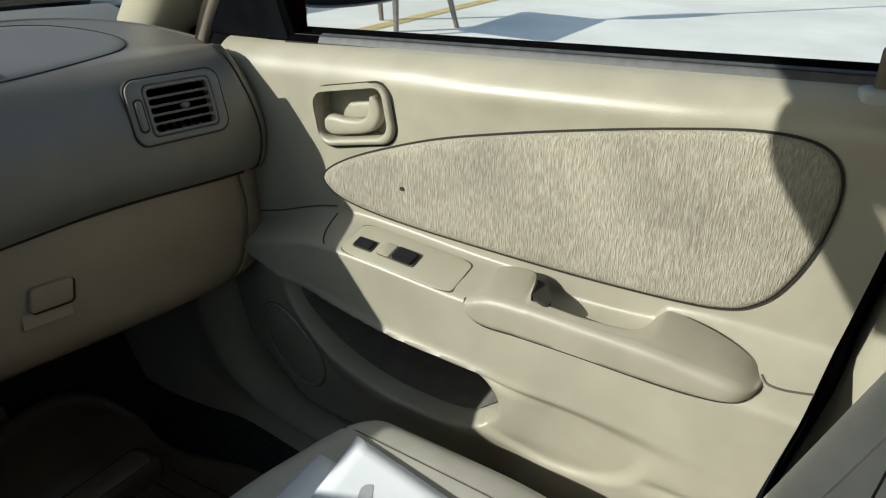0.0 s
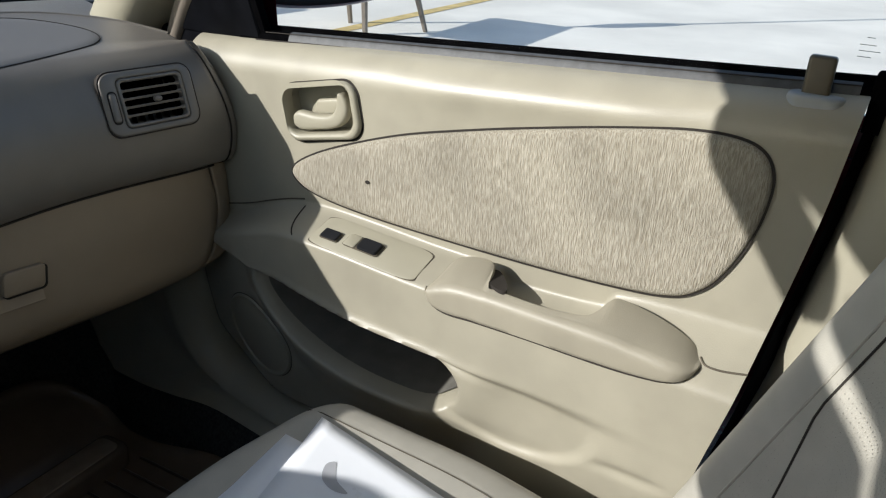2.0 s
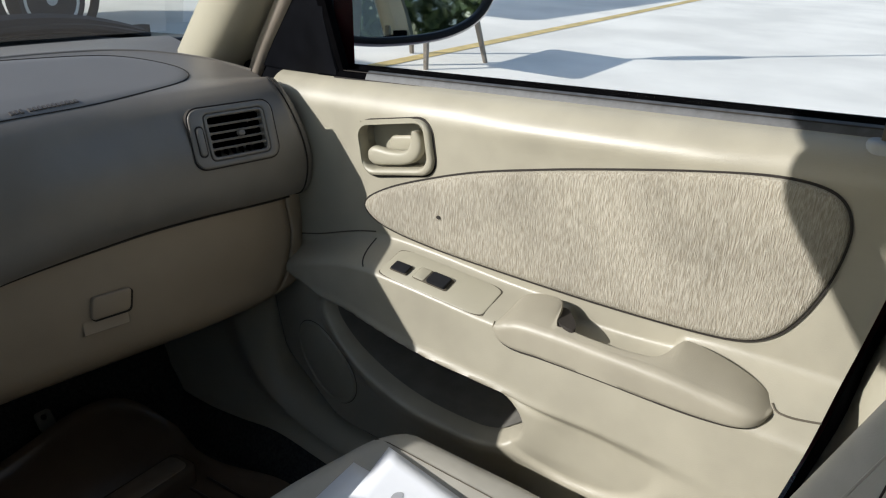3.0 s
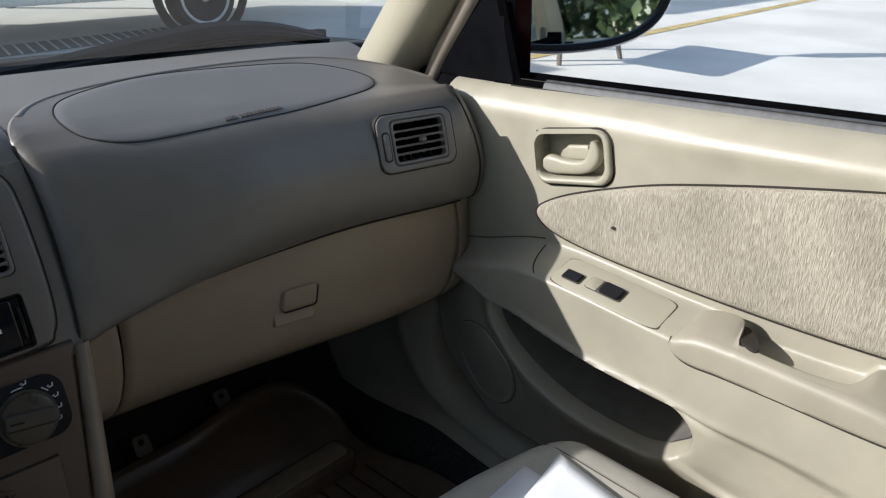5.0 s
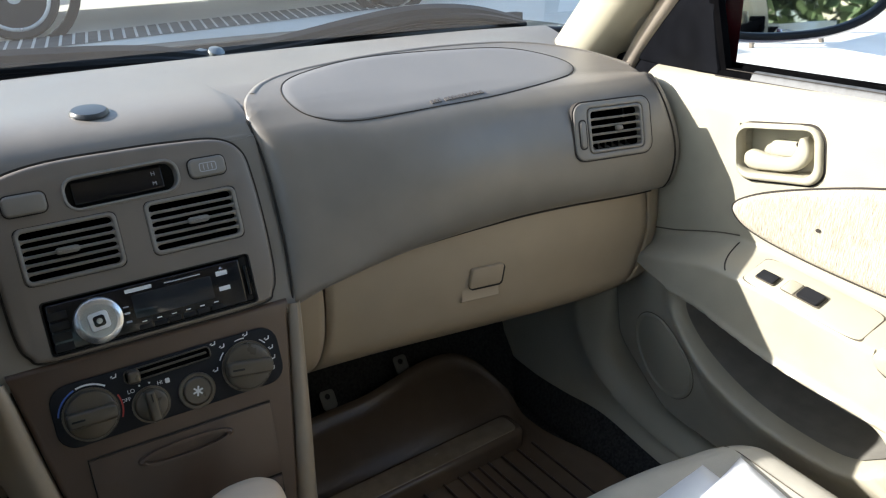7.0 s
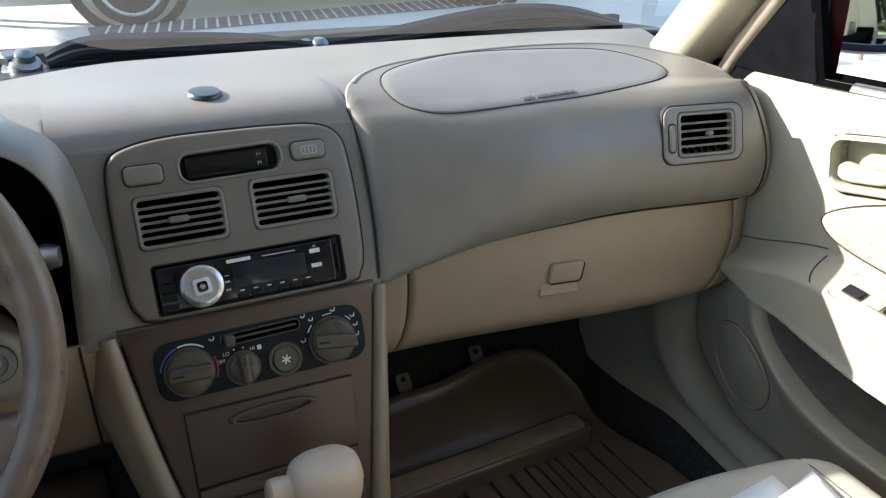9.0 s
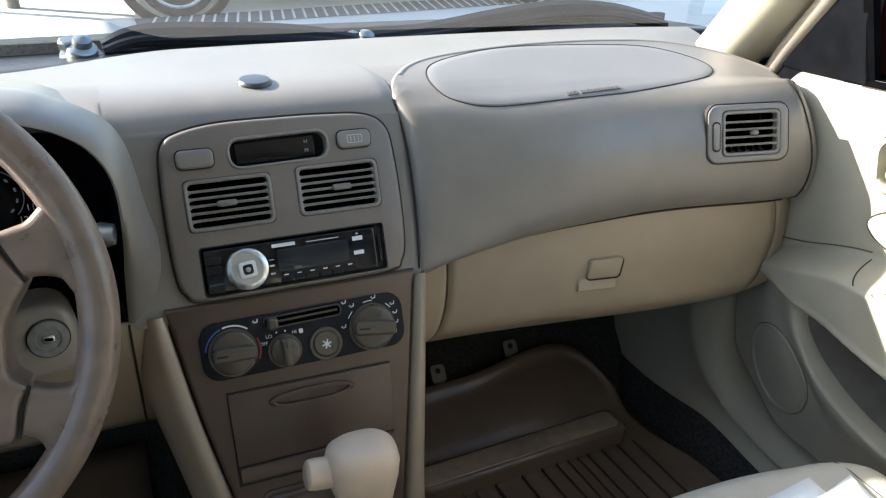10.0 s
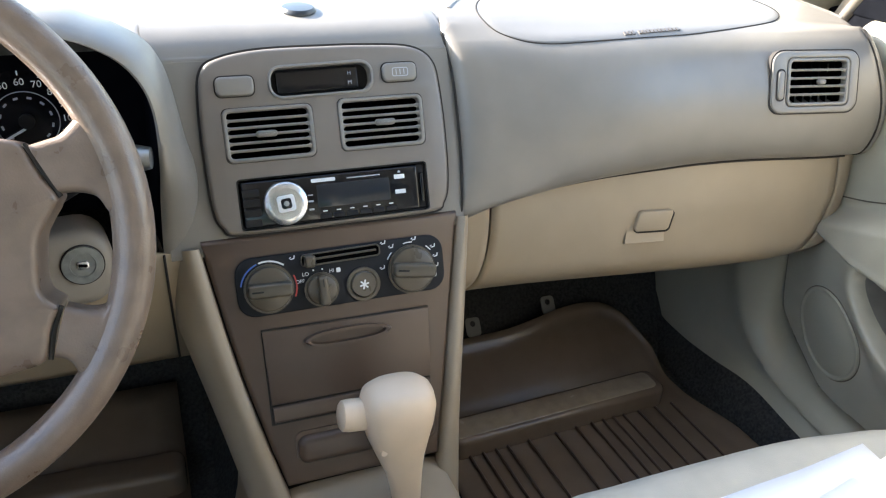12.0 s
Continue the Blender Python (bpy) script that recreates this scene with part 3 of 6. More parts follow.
# end cap beside the door
def end_pt(u, v):
    y, z = pod_pt(0.652, 5 + u * (len(pod_profile(0.652)) - 6.01))
    a = v * math.pi / 2
    return pod_x(0.653, z) + 0.024 * math.sin(a), y - 0.0015 + 0.034 * (1 - math.cos(a)), z - 0.001 - 0.012 * (1 - math.cos(a))


part("end_cap", sheet(40, 8, end_pt), TAUPE, dash, "taupe end of the dashboard beside the door", angle=60)
part("end_seam", tube([(pod_x(0.652, pod_pt(0.652, w)[1]), pod_pt(0.652, w)[0] - 0.0008, pod_pt(0.652, w)[1]) for w in [7 + k * 0.3 for k in range(49)]], 0.0014, 6), SEAM, dash)


# glove box and the beige lower dash
def glove_y(x, z):
    face = 0.580 - 0.044 * smooth(0.14, 0.62, x) + 0.022 * smooth(0.625, 0.692, x) ** 2
    return face + 0.006 * smooth(0.70, 0.78, z) + 0.055 * (1 - smooth(0.575, 0.655, z)) ** 2 - 0.004


GLOVE_BOT = [(0.13, 0.598), (0.29, 0.598), (0.43, 0.605), (0.53, 0.611), (0.581, 0.618), (0.612, 0.631), (0.636, 0.650), (0.658, 0.682), (0.675, 0.71)]
G_LEFT, G_RIGHT = [(0.59, 0.160), (0.61, 0.163), (0.667, 0.178), (0.76, 0.179)], [(0.59, 0.585), (0.62, 0.608), (0.65, 0.626), (0.70, 0.638), (0.76, 0.632)]


def glove_panel(x_of, nu=40, nv=26, z_lift=0.0):
    def pt(u, v):
        zz = 0.60 + 0.168 * v
        x = x_of(u, zz)
        z0 = curve_table(GLOVE_BOT, x) + z_lift
        z = z0 + (0.775 - z0) * v
        x = x_of(u, z)
        return x, glove_y(x, z), z
    return sheet(nu, nv, pt)


glove = part("glove_box_door", glove_panel(lambda u, z: curve_table(G_LEFT, z) + 0.0018 + (curve_table(G_RIGHT, z) - curve_table(G_LEFT, z) - 0.0036) * u), BEIGE_DASH, dash, "beige plastic glove box door", thick=0.006)
part("glove_side", glove_panel(lambda u, z: 0.128 + (curve_table(G_LEFT, z) - 0.0010 - 0.128) * u, 6), BEIGE_DASH, dash, "beige fixed panel beside the glove box", thick=0.006)
part("glove_end", glove_panel(lambda u, z: curve_table(G_RIGHT, z) + 0.0015 + (0.688 - 0.06 * (1 - smooth(0.585, 0.66, z)) - curve_table(G_RIGHT, z)) * u, 14), BEIGE_DASH, dash, "beige fixed end panel of the lower dash", thick=0.006)
part("glove_backing", sheet(30, 6, lambda u, v: (0.13 + 0.53 * u, glove_y(0.13 + 0.53 * u, 0.615 + 0.15 * v) + 0.012, 0.615 + 0.15 * v)), DARK_HOLE, dash, "dark gap behind the glove box door")
# Black sheet below the dash: the deep shade there is put into its colour.
part("under_shade_panel", sheet(20, 6, lambda u, v: (0.13 + 0.52 * u, glove_y(0.13 + 0.52 * u, 0.60) + 0.01 + 0.30 * v, 0.612 + 0.02 * v)), BLACK, dash, "black sheet for the deep shade under the dashboard")


# Dark tube that stands in for the soft shade under the pod's lip.
LIP_SHADE = []
for x in [0.165 + 0.475 * k / 60 for k in range(61)]:
    gy = glove_y(x, 0.75) - 0.0035
    LIP_SHADE.append((x, gy, curve_table(LIP, x) + 0.0030 - 0.42 * max(0.0, gy - 0.543 - pod_shift(x))))
part("lip_shade", tube(LIP_SHADE, 0.0014, 6), SEAM, dash, "dark line for the shade between the pod and the glove box")


def on_glove(u, v, h):
    """u, v on the latch's own plate, h out of the glove box."""
    x, z = 0.380 + u, 0.684 + v
    return x, glove_y(x, z) - 0.0032 - h, z


def glove_slab(outline, h0, h1, r):
    s = slab(outline, h0, h1, r)
    s.v = [on_glove(*p) for p in s.v]
    return s


LATCH = rrect(0.0030, 0.0098, 0.0435, 0.0265, 0.0045, shear=0.14)
FINGER = [[(-0.030 + 0.050 * q, v, h) for v, h in ((-0.0045, 0.0002), (-0.009, 0.0008), (-0.0185, 0.0046), (-0.0195, 0.0040), (-0.0205, 0.0))] for q in (0.0, 0.33, 0.67, 1.0)]
part("latch_ledge", Shape().rings([[on_glove(u - 0.12 * (v + 0.02) * -1, v, h) for u, v, h in r] for r in FINGER], closed=False), BEIGE_DASH, glove, "beige finger ledge below the latch")
# Dark gap, shifted down and right so it also draws the plate's shadow.
part("latch_gap_shade", glove_slab([(u + 0.0020, v - 0.0022) for u, v in inset(LATCH, -0.0008)], 0.0, 0.0030, 0.0), SEAM, glove)
part("latch", glove_slab(LATCH, 0.0, 0.0050, 0.0016), BEIGE_DASH, glove, "beige glove box latch plate")


# ---- air vents ----
def vent(parent, m, w, h, bars, tab_u, name="air_vent", verticals=6, wide=0.004, tab_w=0.020):
    """A frame with horizontal slats over a dark duct, at the local plane of m."""
    body = part(name, collar(rrect(0, 0, w, h, 0.007), rrect(0, 0, w - 2 * wide, h - 2 * wide, 0.004), -0.012, 0.0034, m, r=0.0016), TAUPE, parent, "taupe air vent frame with slats")
    part("duct", slab(rrect(0, 0, w - 0.002, h - 0.002, 0.005), -0.034, -0.030, 0, m), DARK_HOLE, body)
    part("vent_joint", collar(rrect(0, 0, w + 0.0026, h + 0.0026, 0.0083), rrect(0, 0, w, h, 0.007), -0.012, 0.0006, m), SEAM, body)
    ih, iw = h - 2 * wide, w - 2 * wide
    part("duct_wall", collar(rrect(0, 0, w - 0.0015, h - 0.0015, 0.006), rrect(0, 0, iw - 0.0006, ih - 0.0006, 0.004), -0.033, -0.0055, m), DARK_HOLE, body)
    prof = ((-0.0016, 0.0012), (0.0002, 0.0026), (0.0010, 0.0020), (0.0011, -0.0060), (-0.0012, -0.0050))
    for k in range(1, bars):
        v = -ih / 2 + ih * k / bars
        ends = []
        for e, grow in ((-1, 2.0), (-0.955, 1.25), (-0.90, 1.0), (0.90, 1.0), (0.955, 1.25), (1, 2.0)):
            ends.append([(e * iw / 2, v + dv * grow, dw) for dv, dw in prof])
        part("slat", Shape().rings(ends, cap0=True, cap1=True).moved(m), TAUPE, body)
    for k in range(verticals):
        u = -iw / 2 + iw * (k + 0.5) / verticals
        part("vane", Shape().rings([[(u - 0.0006, e * ih / 2, -0.011), (u + 0.0006, e * ih / 2, -0.011), (u + 0.0006, e * ih / 2, -0.02), (u - 0.0006, e * ih / 2, -0.02)] for e in (-1, 1)], cap0=True, cap1=True).moved(m), PLATE, body)
    if tab_u is not None:
        part("tab", slab(rrect(tab_u, 0.0, tab_w, 0.0062, 0.003), 0.0, 0.006, 0.002, m), TAUPE, body, "small taupe vent tab")
    return body


# the passenger vent in its raised surround, on the pod's face
side_n = Vector((-0.15, -1, 0.33)).normalized()
side_u = Vector((1, -0.15, 0)).normalized()
side_v = side_n.cross(side_u).normalized()
if side_v.z < 0:
    side_v = -side_v
VENT_R = Matrix(((side_u.x, side_v.x, side_n.x, 0.554), (side_u.y, side_v.y, side_n.y, 0.5245), (side_u.z, side_v.z, side_n.z, 0.858), (0, 0, 0, 1)))
surround = part("vent_surround", collar(rrect(-0.0045, 0.001, 0.111, 0.069, 0.014), rrect(-0.001, 0.001, 0.0795, 0.0540, 0.006), -0.02, 0.0026, VENT_R, r=0.002), TAUPE, dash, "taupe raised surround of the passenger vent")
part("surround_gap", collar(rrect(-0.0045, 0.001, 0.114, 0.072, 0.0155), rrect(-0.0045, 0.001, 0.109, 0.067, 0.013), -0.02, 0.0010, VENT_R), SEAM, dash)
part("vent_wheel", slab(rrect(-0.0490, -0.002, 0.0080, 0.032, 0.0036), 0.0, 0.0050, 0.002, VENT_R), TAUPE, surround, "ribbed thumb wheel of the vent")
part("wheel_gap", slab(rrect(-0.0490, -0.002, 0.0110, 0.036, 0.005), 0.0, 0.0031, 0, VENT_R), SEAM, surround)
vent(surround, VENT_R @ pose(-0.001, 0.001, 0.0), 0.079, 0.0535, 5, 0.004, verticals=7, tab_w=0.009)

# ---- centre stack: everything lies on one raked plane ----
EV, EN = Vector((0, 0.4, 1)).normalized(), Vector((0, -1, 0.4)).normalized()
STACK = Matrix(((1, 0, 0, 0), (0, EV.y, EN.y, 0.545), (0, EV.z, EN.z, 0.76), (0, 0, 0, 1)))
BEZEL = [(p.x, p.y) for p in spline([(0.1185, 0.060, 0), (0.1165, 0.110, 0), (0.111, 0.138, 0), (0.090, 0.1525, 0), (0.045, 0.1565, 0), (0.0, 0.1575, 0), (-0.060, 0.157, 0), (-0.098, 0.151, 0), (-0.1145, 0.140, 0), (-0.1195, 0.110, 0), (-0.1205, 0.060, 0), (-0.1185, 0.012, 0), (-0.112, -0.006, 0), (-0.095, -0.0145, 0), (0.0, -0.0155, 0), (0.095, -0.0145, 0), (0.111, -0.005, 0), (0.117, 0.015, 0)], 6)]

SHELL_S = spline([(y, z, 0) for y, z in SHELL], 12, closed=False)


def shell_pt(u, v):
    x = -0.162 + 0.2945 * u
    k = min(len(SHELL_S) - 2, int(v * (len(SHELL_S) - 1)))
    f = v * (len(SHELL_S) - 1) - k
    y, z = (SHELL_S[k][q] * (1 - f) + SHELL_S[k + 1][q] * f for q in (0, 1))
    pv_ = (z - 0.76) * 1.077
    hollow = smooth(-0.111, -0.107, x) * smooth(0.109, 0.105, x) * smooth(-0.013, -0.010, pv_) * smooth(0.143, 0.139, pv_)
    x += 0.9 * curve_table(POD_LEAN, z) * smooth(0.118, 0.1325, x)
    return x, y + 0.0032 + 0.075 * hollow, z - 0.0022 * smooth(0.116, 0.1325, x) * smooth(0.895, 0.915, z)


part("stack_shell", sheet(120, 168, shell_pt), TAUPE, dash, "taupe centre stack shell", angle=60)
part("stack_seam", collar(inset(BEZEL, -0.0022), BEZEL, -0.01, -0.0022, STACK), SEAM, dash)


def holed_plate(outline, holes, w0, w1, r, m, name, mat, parent, label=""):
    """A plate with real openings, cut by a boolean that is then applied."""
    ob = part(name, slab(outline, w0, w1, r, m), mat, parent, label)
    cut = part(name + "_cut", Shape(), mat, None)
    sh = Shape()
    for h in holes:
        s = slab(h, w0 - 0.01, w1 + 0.01, 0, m)
        sh.add(s.v, s.f)
    me = mesh_of("cut", sh, mat)
    bpy.data.meshes.remove(cut.data) if cut.data.users == 0 else None
    cut.data = me
    mod = ob.modifiers.new("openings", 'BOOLEAN')
    mod.object, mod.operation, mod.solver = cut, 'DIFFERENCE', 'EXACT'
    bpy.context.view_layer.update()
    done = bpy.data.meshes.new_from_object(ob.evaluated_get(bpy.context.evaluated_depsgraph_get()))
    ob.modifiers.clear()
    ob.data = done
    bpy.data.objects.remove(cut)
    done.polygons.foreach_set("use_smooth", [True] * len(done.polygons))
    done.set_sharp_from_angle(angle=radians(35))
    return ob


VL, VR_ = (-0.0585, 0.079, 0.086, 0.052), (0.0525, 0.081, 0.088, 0.052)
CLOCK_HOLE = rrect(-0.0035, 0.1262, 0.098, 0.0265, 0.0105, 7, turn=1)
bezel = holed_plate(BEZEL, [CLOCK_HOLE, rrect(VL[0], VL[1], VL[2], VL[3], 0.006), rrect(VR_[0], VR_[1], VR_[2], VR_[3], 0.006), rrect(-0.0005, 0.0135, 0.190, 0.050, 0.004)], -0.016, 0.003, 0.004, STACK, "centre_bezel", BEZEL_M, dash, "taupe bezel round vents and radio")
vent(bezel, STACK @ pose(VL[0], VL[1], 0.001), VL[2] - 0.001, VL[3] - 0.001, 6, -0.003)
vent(bezel, STACK @ pose(VR_[0], VR_[1], 0.001), VR_[2] - 0.001, VR_[3] - 0.001, 6, 0.003)
part("clock_well", slab(inset(CLOCK_HOLE, -0.001), -0.016, -0.012, 0, STACK), BLACK, bezel, "dark well round the clock")
part("clock_rim", collar(inset(CLOCK_HOLE, -0.0028), inset(CLOCK_HOLE, 0.0004), -0.010, 0.0046, STACK, r=0.0016), TAUPE, bezel)
clock = part("clock_display", slab(rrect(-0.006, 0.1262, 0.080, 0.0205, 0.002, turn=1), -0.012, -0.004, 0.001, STACK), GLOSS_BLACK, bezel, "dark digital clock display with H and M marks")
words("H", 0.0055, STACK @ pose(0.0255, 0.1312, -0.0037), GREY_INK, clock)
words("M", 0.0055, STACK @ pose(0.0255, 0.1222, -0.0037), GREY_INK, clock)
for name, u, v in (("blank_button", -0.086, 0.1245), ("defog_button", 0.0745, 0.1285)):
    part("button_gap", slab(rrect(u, v, 0.0375, 0.0205, 0.0065), 0.0, 0.0034, 0, STACK), SEAM, bezel)
    btn = part(name, slab(rrect(u, v, 0.035, 0.018, 0.0055), 0.0, 0.0075, 0.0025, STACK), TAUPE, bezel, "raised taupe push button")
for k in range(3):
    part("defog_mark", slab(rrect(0.0705 + 0.004 * k, 0.1285, 0.0008, 0.0055, 0.0003), 0.0074, 0.0077, 0, STACK), GREY_INK, btn)
part("defog_mark", collar(rrect(0.0745, 0.1285, 0.0165, 0.0085, 0.002), rrect(0.0745, 0.1285, 0.0150, 0.0070, 0.0015), 0.0074, 0.0077, STACK), GREY_INK, btn)

# ---- radio ----
radio = thing("car_radio", STACK @ Vector((0, -0.011, -0.01)), "black aftermarket car radio with a silver rotary knob", "radio")
part("sleeve", collar(rrect(-0.0005, 0.0135, 0.1895, 0.0495, 0.004), rrect(-0.0005, 0.0135, 0.186, 0.046, 0.003), -0.06, -0.001, STACK), BLACK, radio)
face = part("faceplate", slab(rrect(-0.004, 0.013, 0.176, 0.044, 0.003), -0.05, 0.003, 0.002, STACK), GLOSS_BLACK, radio, "glossy black radio faceplate")
part("side_bay", slab(rrect(0.0885, 0.0135, 0.0085, 0.045, 0.002), -0.05, -0.002, 0.001, STACK), BLACK, radio)
part("slot_bar", slab(rrect(0.0888, 0.012, 0.0035, 0.030, 0.0015), -0.004, 0.001, 0.001, STACK), GLOSS_BLACK, radio)
part("screen", slab(rrect(0.0165, 0.0145, 0.074, 0.0225, 0.002), 0.0, 0.0036, 0.0004, STACK), SCREEN, face, "dark reflective lcd screen")
KN = STACK @ pose(-0.052, 0.0115, 0.003)
knob = part("volume_knob", lathe([(0.0212, 0), (0.0212, 0.004), (0.0205, 0.0065), (0.0185, 0.0078), (0.015, 0.0085), (0.0148, 0.0075), (0.0, 0.0075)], 40, KN), SILVER, radio, "shiny silver rotary volume knob")
part("knob_square", slab(rrect(0, 0, 0.017, 0.016, 0.003, turn=6), 0.0072, 0.0088, 0.0006, KN), WHITE_INK, knob)
part("knob_centre", slab(rrect(0, 0, 0.010, 0.010, 0.0025, turn=6), 0.0086, 0.0094, 0.0004, KN), GLOSS_BLACK, knob, "small black square joystick cap")
part("knob_dot", lathe([(0.0028, 0.0092), (0.0026, 0.0098), (0.0, 0.0099)], 16, KN), SILVER, knob)
part("brand_mark", slab(rrect(-0.013, 0.0300, 0.024, 0.0036, 0.0008), 0.003, 0.0034, 0, STACK), WHITE_INK, face, "plain pale bar in place of the maker's mark")
for u, v, w, h in ((0.0275, 0.0295, 0.034, 0.0012), (0.0645, 0.0255, 0.011, 0.0045), (0.0645, 0.0105, 0.011, 0.0042), (-0.0795, 0.0045, 0.008, 0.0012), (-0.0875, 0.0045, 0.005, 0.0012), (-0.0795, -0.0045, 0.007, 0.0012), (-0.0875, -0.0045, 0.004, 0.0012), (-0.027, 0.0105, 0.005, 0.0018), (-0.027, 0.0165, 0.005, 0.0010), (-0.027, 0.0025, 0.005, 0.0018)):
    part("printed_bar", slab(rrect(u, v, w, h, 0.0004), 0.003, 0.0034, 0, STACK), WHITE_INK if h > 0.004 else GREY_INK, face)
part("eject_mark", slab([(0.0625, 0.0295), (0.0665, 0.0295), (0.0645, 0.0320)], 0.003, 0.0034, 0, STACK), GREY_INK, face)
for k in range(6):
    u = -0.014 + 0.0135 * k
    b = part("preset_key", slab(rrect(u, -0.0055, 0.0115, 0.0050, 0.001), 0.003, 0.0042, 0.0006, STACK), BLACK, face)
    part("printed_bar", slab(rrect(u, -0.0005, 0.0045, 0.0010, 0.0003), 0.003, 0.0034, 0, STACK), WHITE_INK, face)
for k in range(4):
    part("side_key", slab(rrect(-0.0835, 0.024 - 0.0095 * k, 0.016, 0.0072, 0.001), 0.003, 0.0038, 0.0006, STACK), BLACK, face)

# ---- lower fascia with heater controls ----
console = thing("centre_console", (0, 0.42, 0.42), "brown plastic centre console between light taupe side panels", "console")


def tapered(edge_l, edge_r, v0, v1, n=14):
    vs = [v0 + (v1 - v0) * k / n for k in range(n + 1)]
    return [(curve_table(edge_r, v), v) for v in vs] + [(curve_table(edge_l, v), v) for v in reversed(vs)]


FL = [(-0.33, -0.066), (-0.287, -0.078), (-0.228, -0.094), (-0.136, -0.115), (-0.02, -0.1345)]
FR = [(-0.33, 0.069), (-0.234, 0.087), (-0.126, 0.106), (-0.02, 0.124)]
SL = [(-0.33, -0.110), (-0.243, -0.129), (-0.187, -0.142), (-0.128, -0.1565), (-0.10, -0.163), (-0.05, -0.1665), (-0.026, -0.166), (-0.02, -0.166)]
SR = [(-0.33, 0.100), (-0.25, 0.108), (-0.152, 0.122), (-0.027, 0.139), (-0.02, 0.139)]
DRAWER = [(-0.089, -0.111), (0.082, -0.113), (0.078, -0.186), (-0.0885, -0.186)]
part("fascia", slab(tapered(FL, FR, -0.275, -0.0165), -0.03, -0.001, 0.005, STACK), BROWN, console, "brown lower fascia")
for edge_a, edge_b, side in ((SL, FL, -1), (FR, SR, 1)):
    sh = Shape()
    rings = []
    for k in range(25):
        v = -0.023 - 0.427 * k / 24
        a, b = curve_table(edge_a, max(v, -0.33)), curve_table(edge_b, max(v, -0.33))
        spread = 0.0 if v > -0.33 else (v + 0.33) * -0.25
        a, b = (a + 0.001 - spread * (side < 0) * 1.2, b - 0.0012) if side < 0 else (a + 0.0012, b + spread * 0.2)
        out = 0.30
        row = [(b, v, -0.012), (b - 0.0015, v, -0.003)] + [(b - 0.003 + (a + 0.003 - b) * q / 10, v, 0.003 * math.sin(math.pi * min(1.0, q / 6)) - 0.034 * (q / 10) ** 2.6) for q in range(11)] + [(a - 0.004, v, -0.06)]
        row.reverse()
        if side > 0:
            row = [(a, v, -0.012), (a + 0.002, v, -0.001), (a + 0.006, v, 0.002), ((a + b) / 2, v, 0.003), (b - 0.004, v, 0.0), (b, v, -0.007), (b + 0.003, v, -0.03), (b + 0.008, v, -0.20)]
        else:
            row = [(a - 0.010, v, -0.20)] + row
        rings.append(row)
    part("side_panel", sh.rings(rings, closed=False).moved(STACK), CONSOLE_TAUPE, console, "light taupe side panel of the console", angle=60)

HVAC = rrect(-0.002, -0.0665, 0.212, 0.058, 0.017)
hvac = thing("heater_control_panel", STACK @ Vector((0, -0.095, 0)), "black heater control panel with round knobs", "heater controls")
panel = part("faceplate", slab(HVAC, 0.0, 0.0022, 0.001, STACK), SATIN_BLACK, hvac, "satin black heater faceplate")
for nm, u, v, r, ang in (("temperature_knob", -0.077, -0.0695, 0.0225, 178), ("fan_knob", -0.026, -0.0775, 0.0155, 92), ("mode_knob", 0.0685, -0.0705, 0.0235, 172)):
    mk = STACK @ pose(u, v, 0.002)
    part("knob_ring", collar(circle(0, 0, r + 0.0018), circle(0, 0, r), 0.0, 0.0015, mk), GREY_KNOB, hvac)
    kb = part(nm, lathe([(r, 0), (r, 0.003), (r * 0.95, 0.006), (r * 0.86, 0.007), (0, 0.0072)], 40, mk), GREY_KNOB, hvac, "dark olive rotary knob with a grip bar")
    mb = mk @ pose(0, 0, 0, 0, 0, ang)
    part("grip", slab(rrect(0, 0, r * 1.92, r * 0.62, r * 0.2), 0.004, 0.016, 0.003, mb), GREY_KNOB, kb)
    part("pointer", slab(rrect(r * 0.55, 0, r * 0.5, r * 0.08, r * 0.03), 0.0155, 0.0164, 0, mb), BLACK, kb, "thin black pointer line")
mk = STACK @ pose(0.0165, -0.0785, 0.002)
part("button_ring", collar(circle(0, 0, 0.0175), circle(0, 0, 0.0135), 0.0, 0.002, mk, r=0.0008), GREY_KNOB, hvac)
acb = part("air_conditioning_button", lathe([(0.0132, 0), (0.0132, 0.003), (0.012, 0.0042), (0, 0.0044)], 32, mk), GREY_KNOB, hvac, "round push button with a white snowflake mark")
for a in (15, 75, 135):
    part("snow_bar", slab(rrect(0, 0, 0.0100, 0.0016, 0.0005, turn=a), 0.0043, 0.0049, 0, mk), WHITE_INK, acb)
SLOT = rrect(-0.0035, -0.0462, 0.078, 0.0095, 0.003, turn=1)
part("slider_frame", collar(inset(SLOT, -0.0015), SLOT, 0.002, 0.0042, STACK, r=0.0008), GREY_KNOB, hvac)
part("slider_slot", slab(SLOT, 0.001, 0.0028, 0, STACK), DARK_HOLE, hvac)
part("slider_rail", slab(rrect(0.0, -0.0458, 0.066, 0.0022, 0.001, turn=1), 0.002, 0.0045, 0.0008, STACK), GREY_KNOB, hvac)
part("slider_lever", slab(rrect(-0.0355, -0.0475, 0.011, 0.0125, 0.003), 0.002, 0.011, 0.003, STACK), GREY_KNOB, hvac, "dark slider lever")


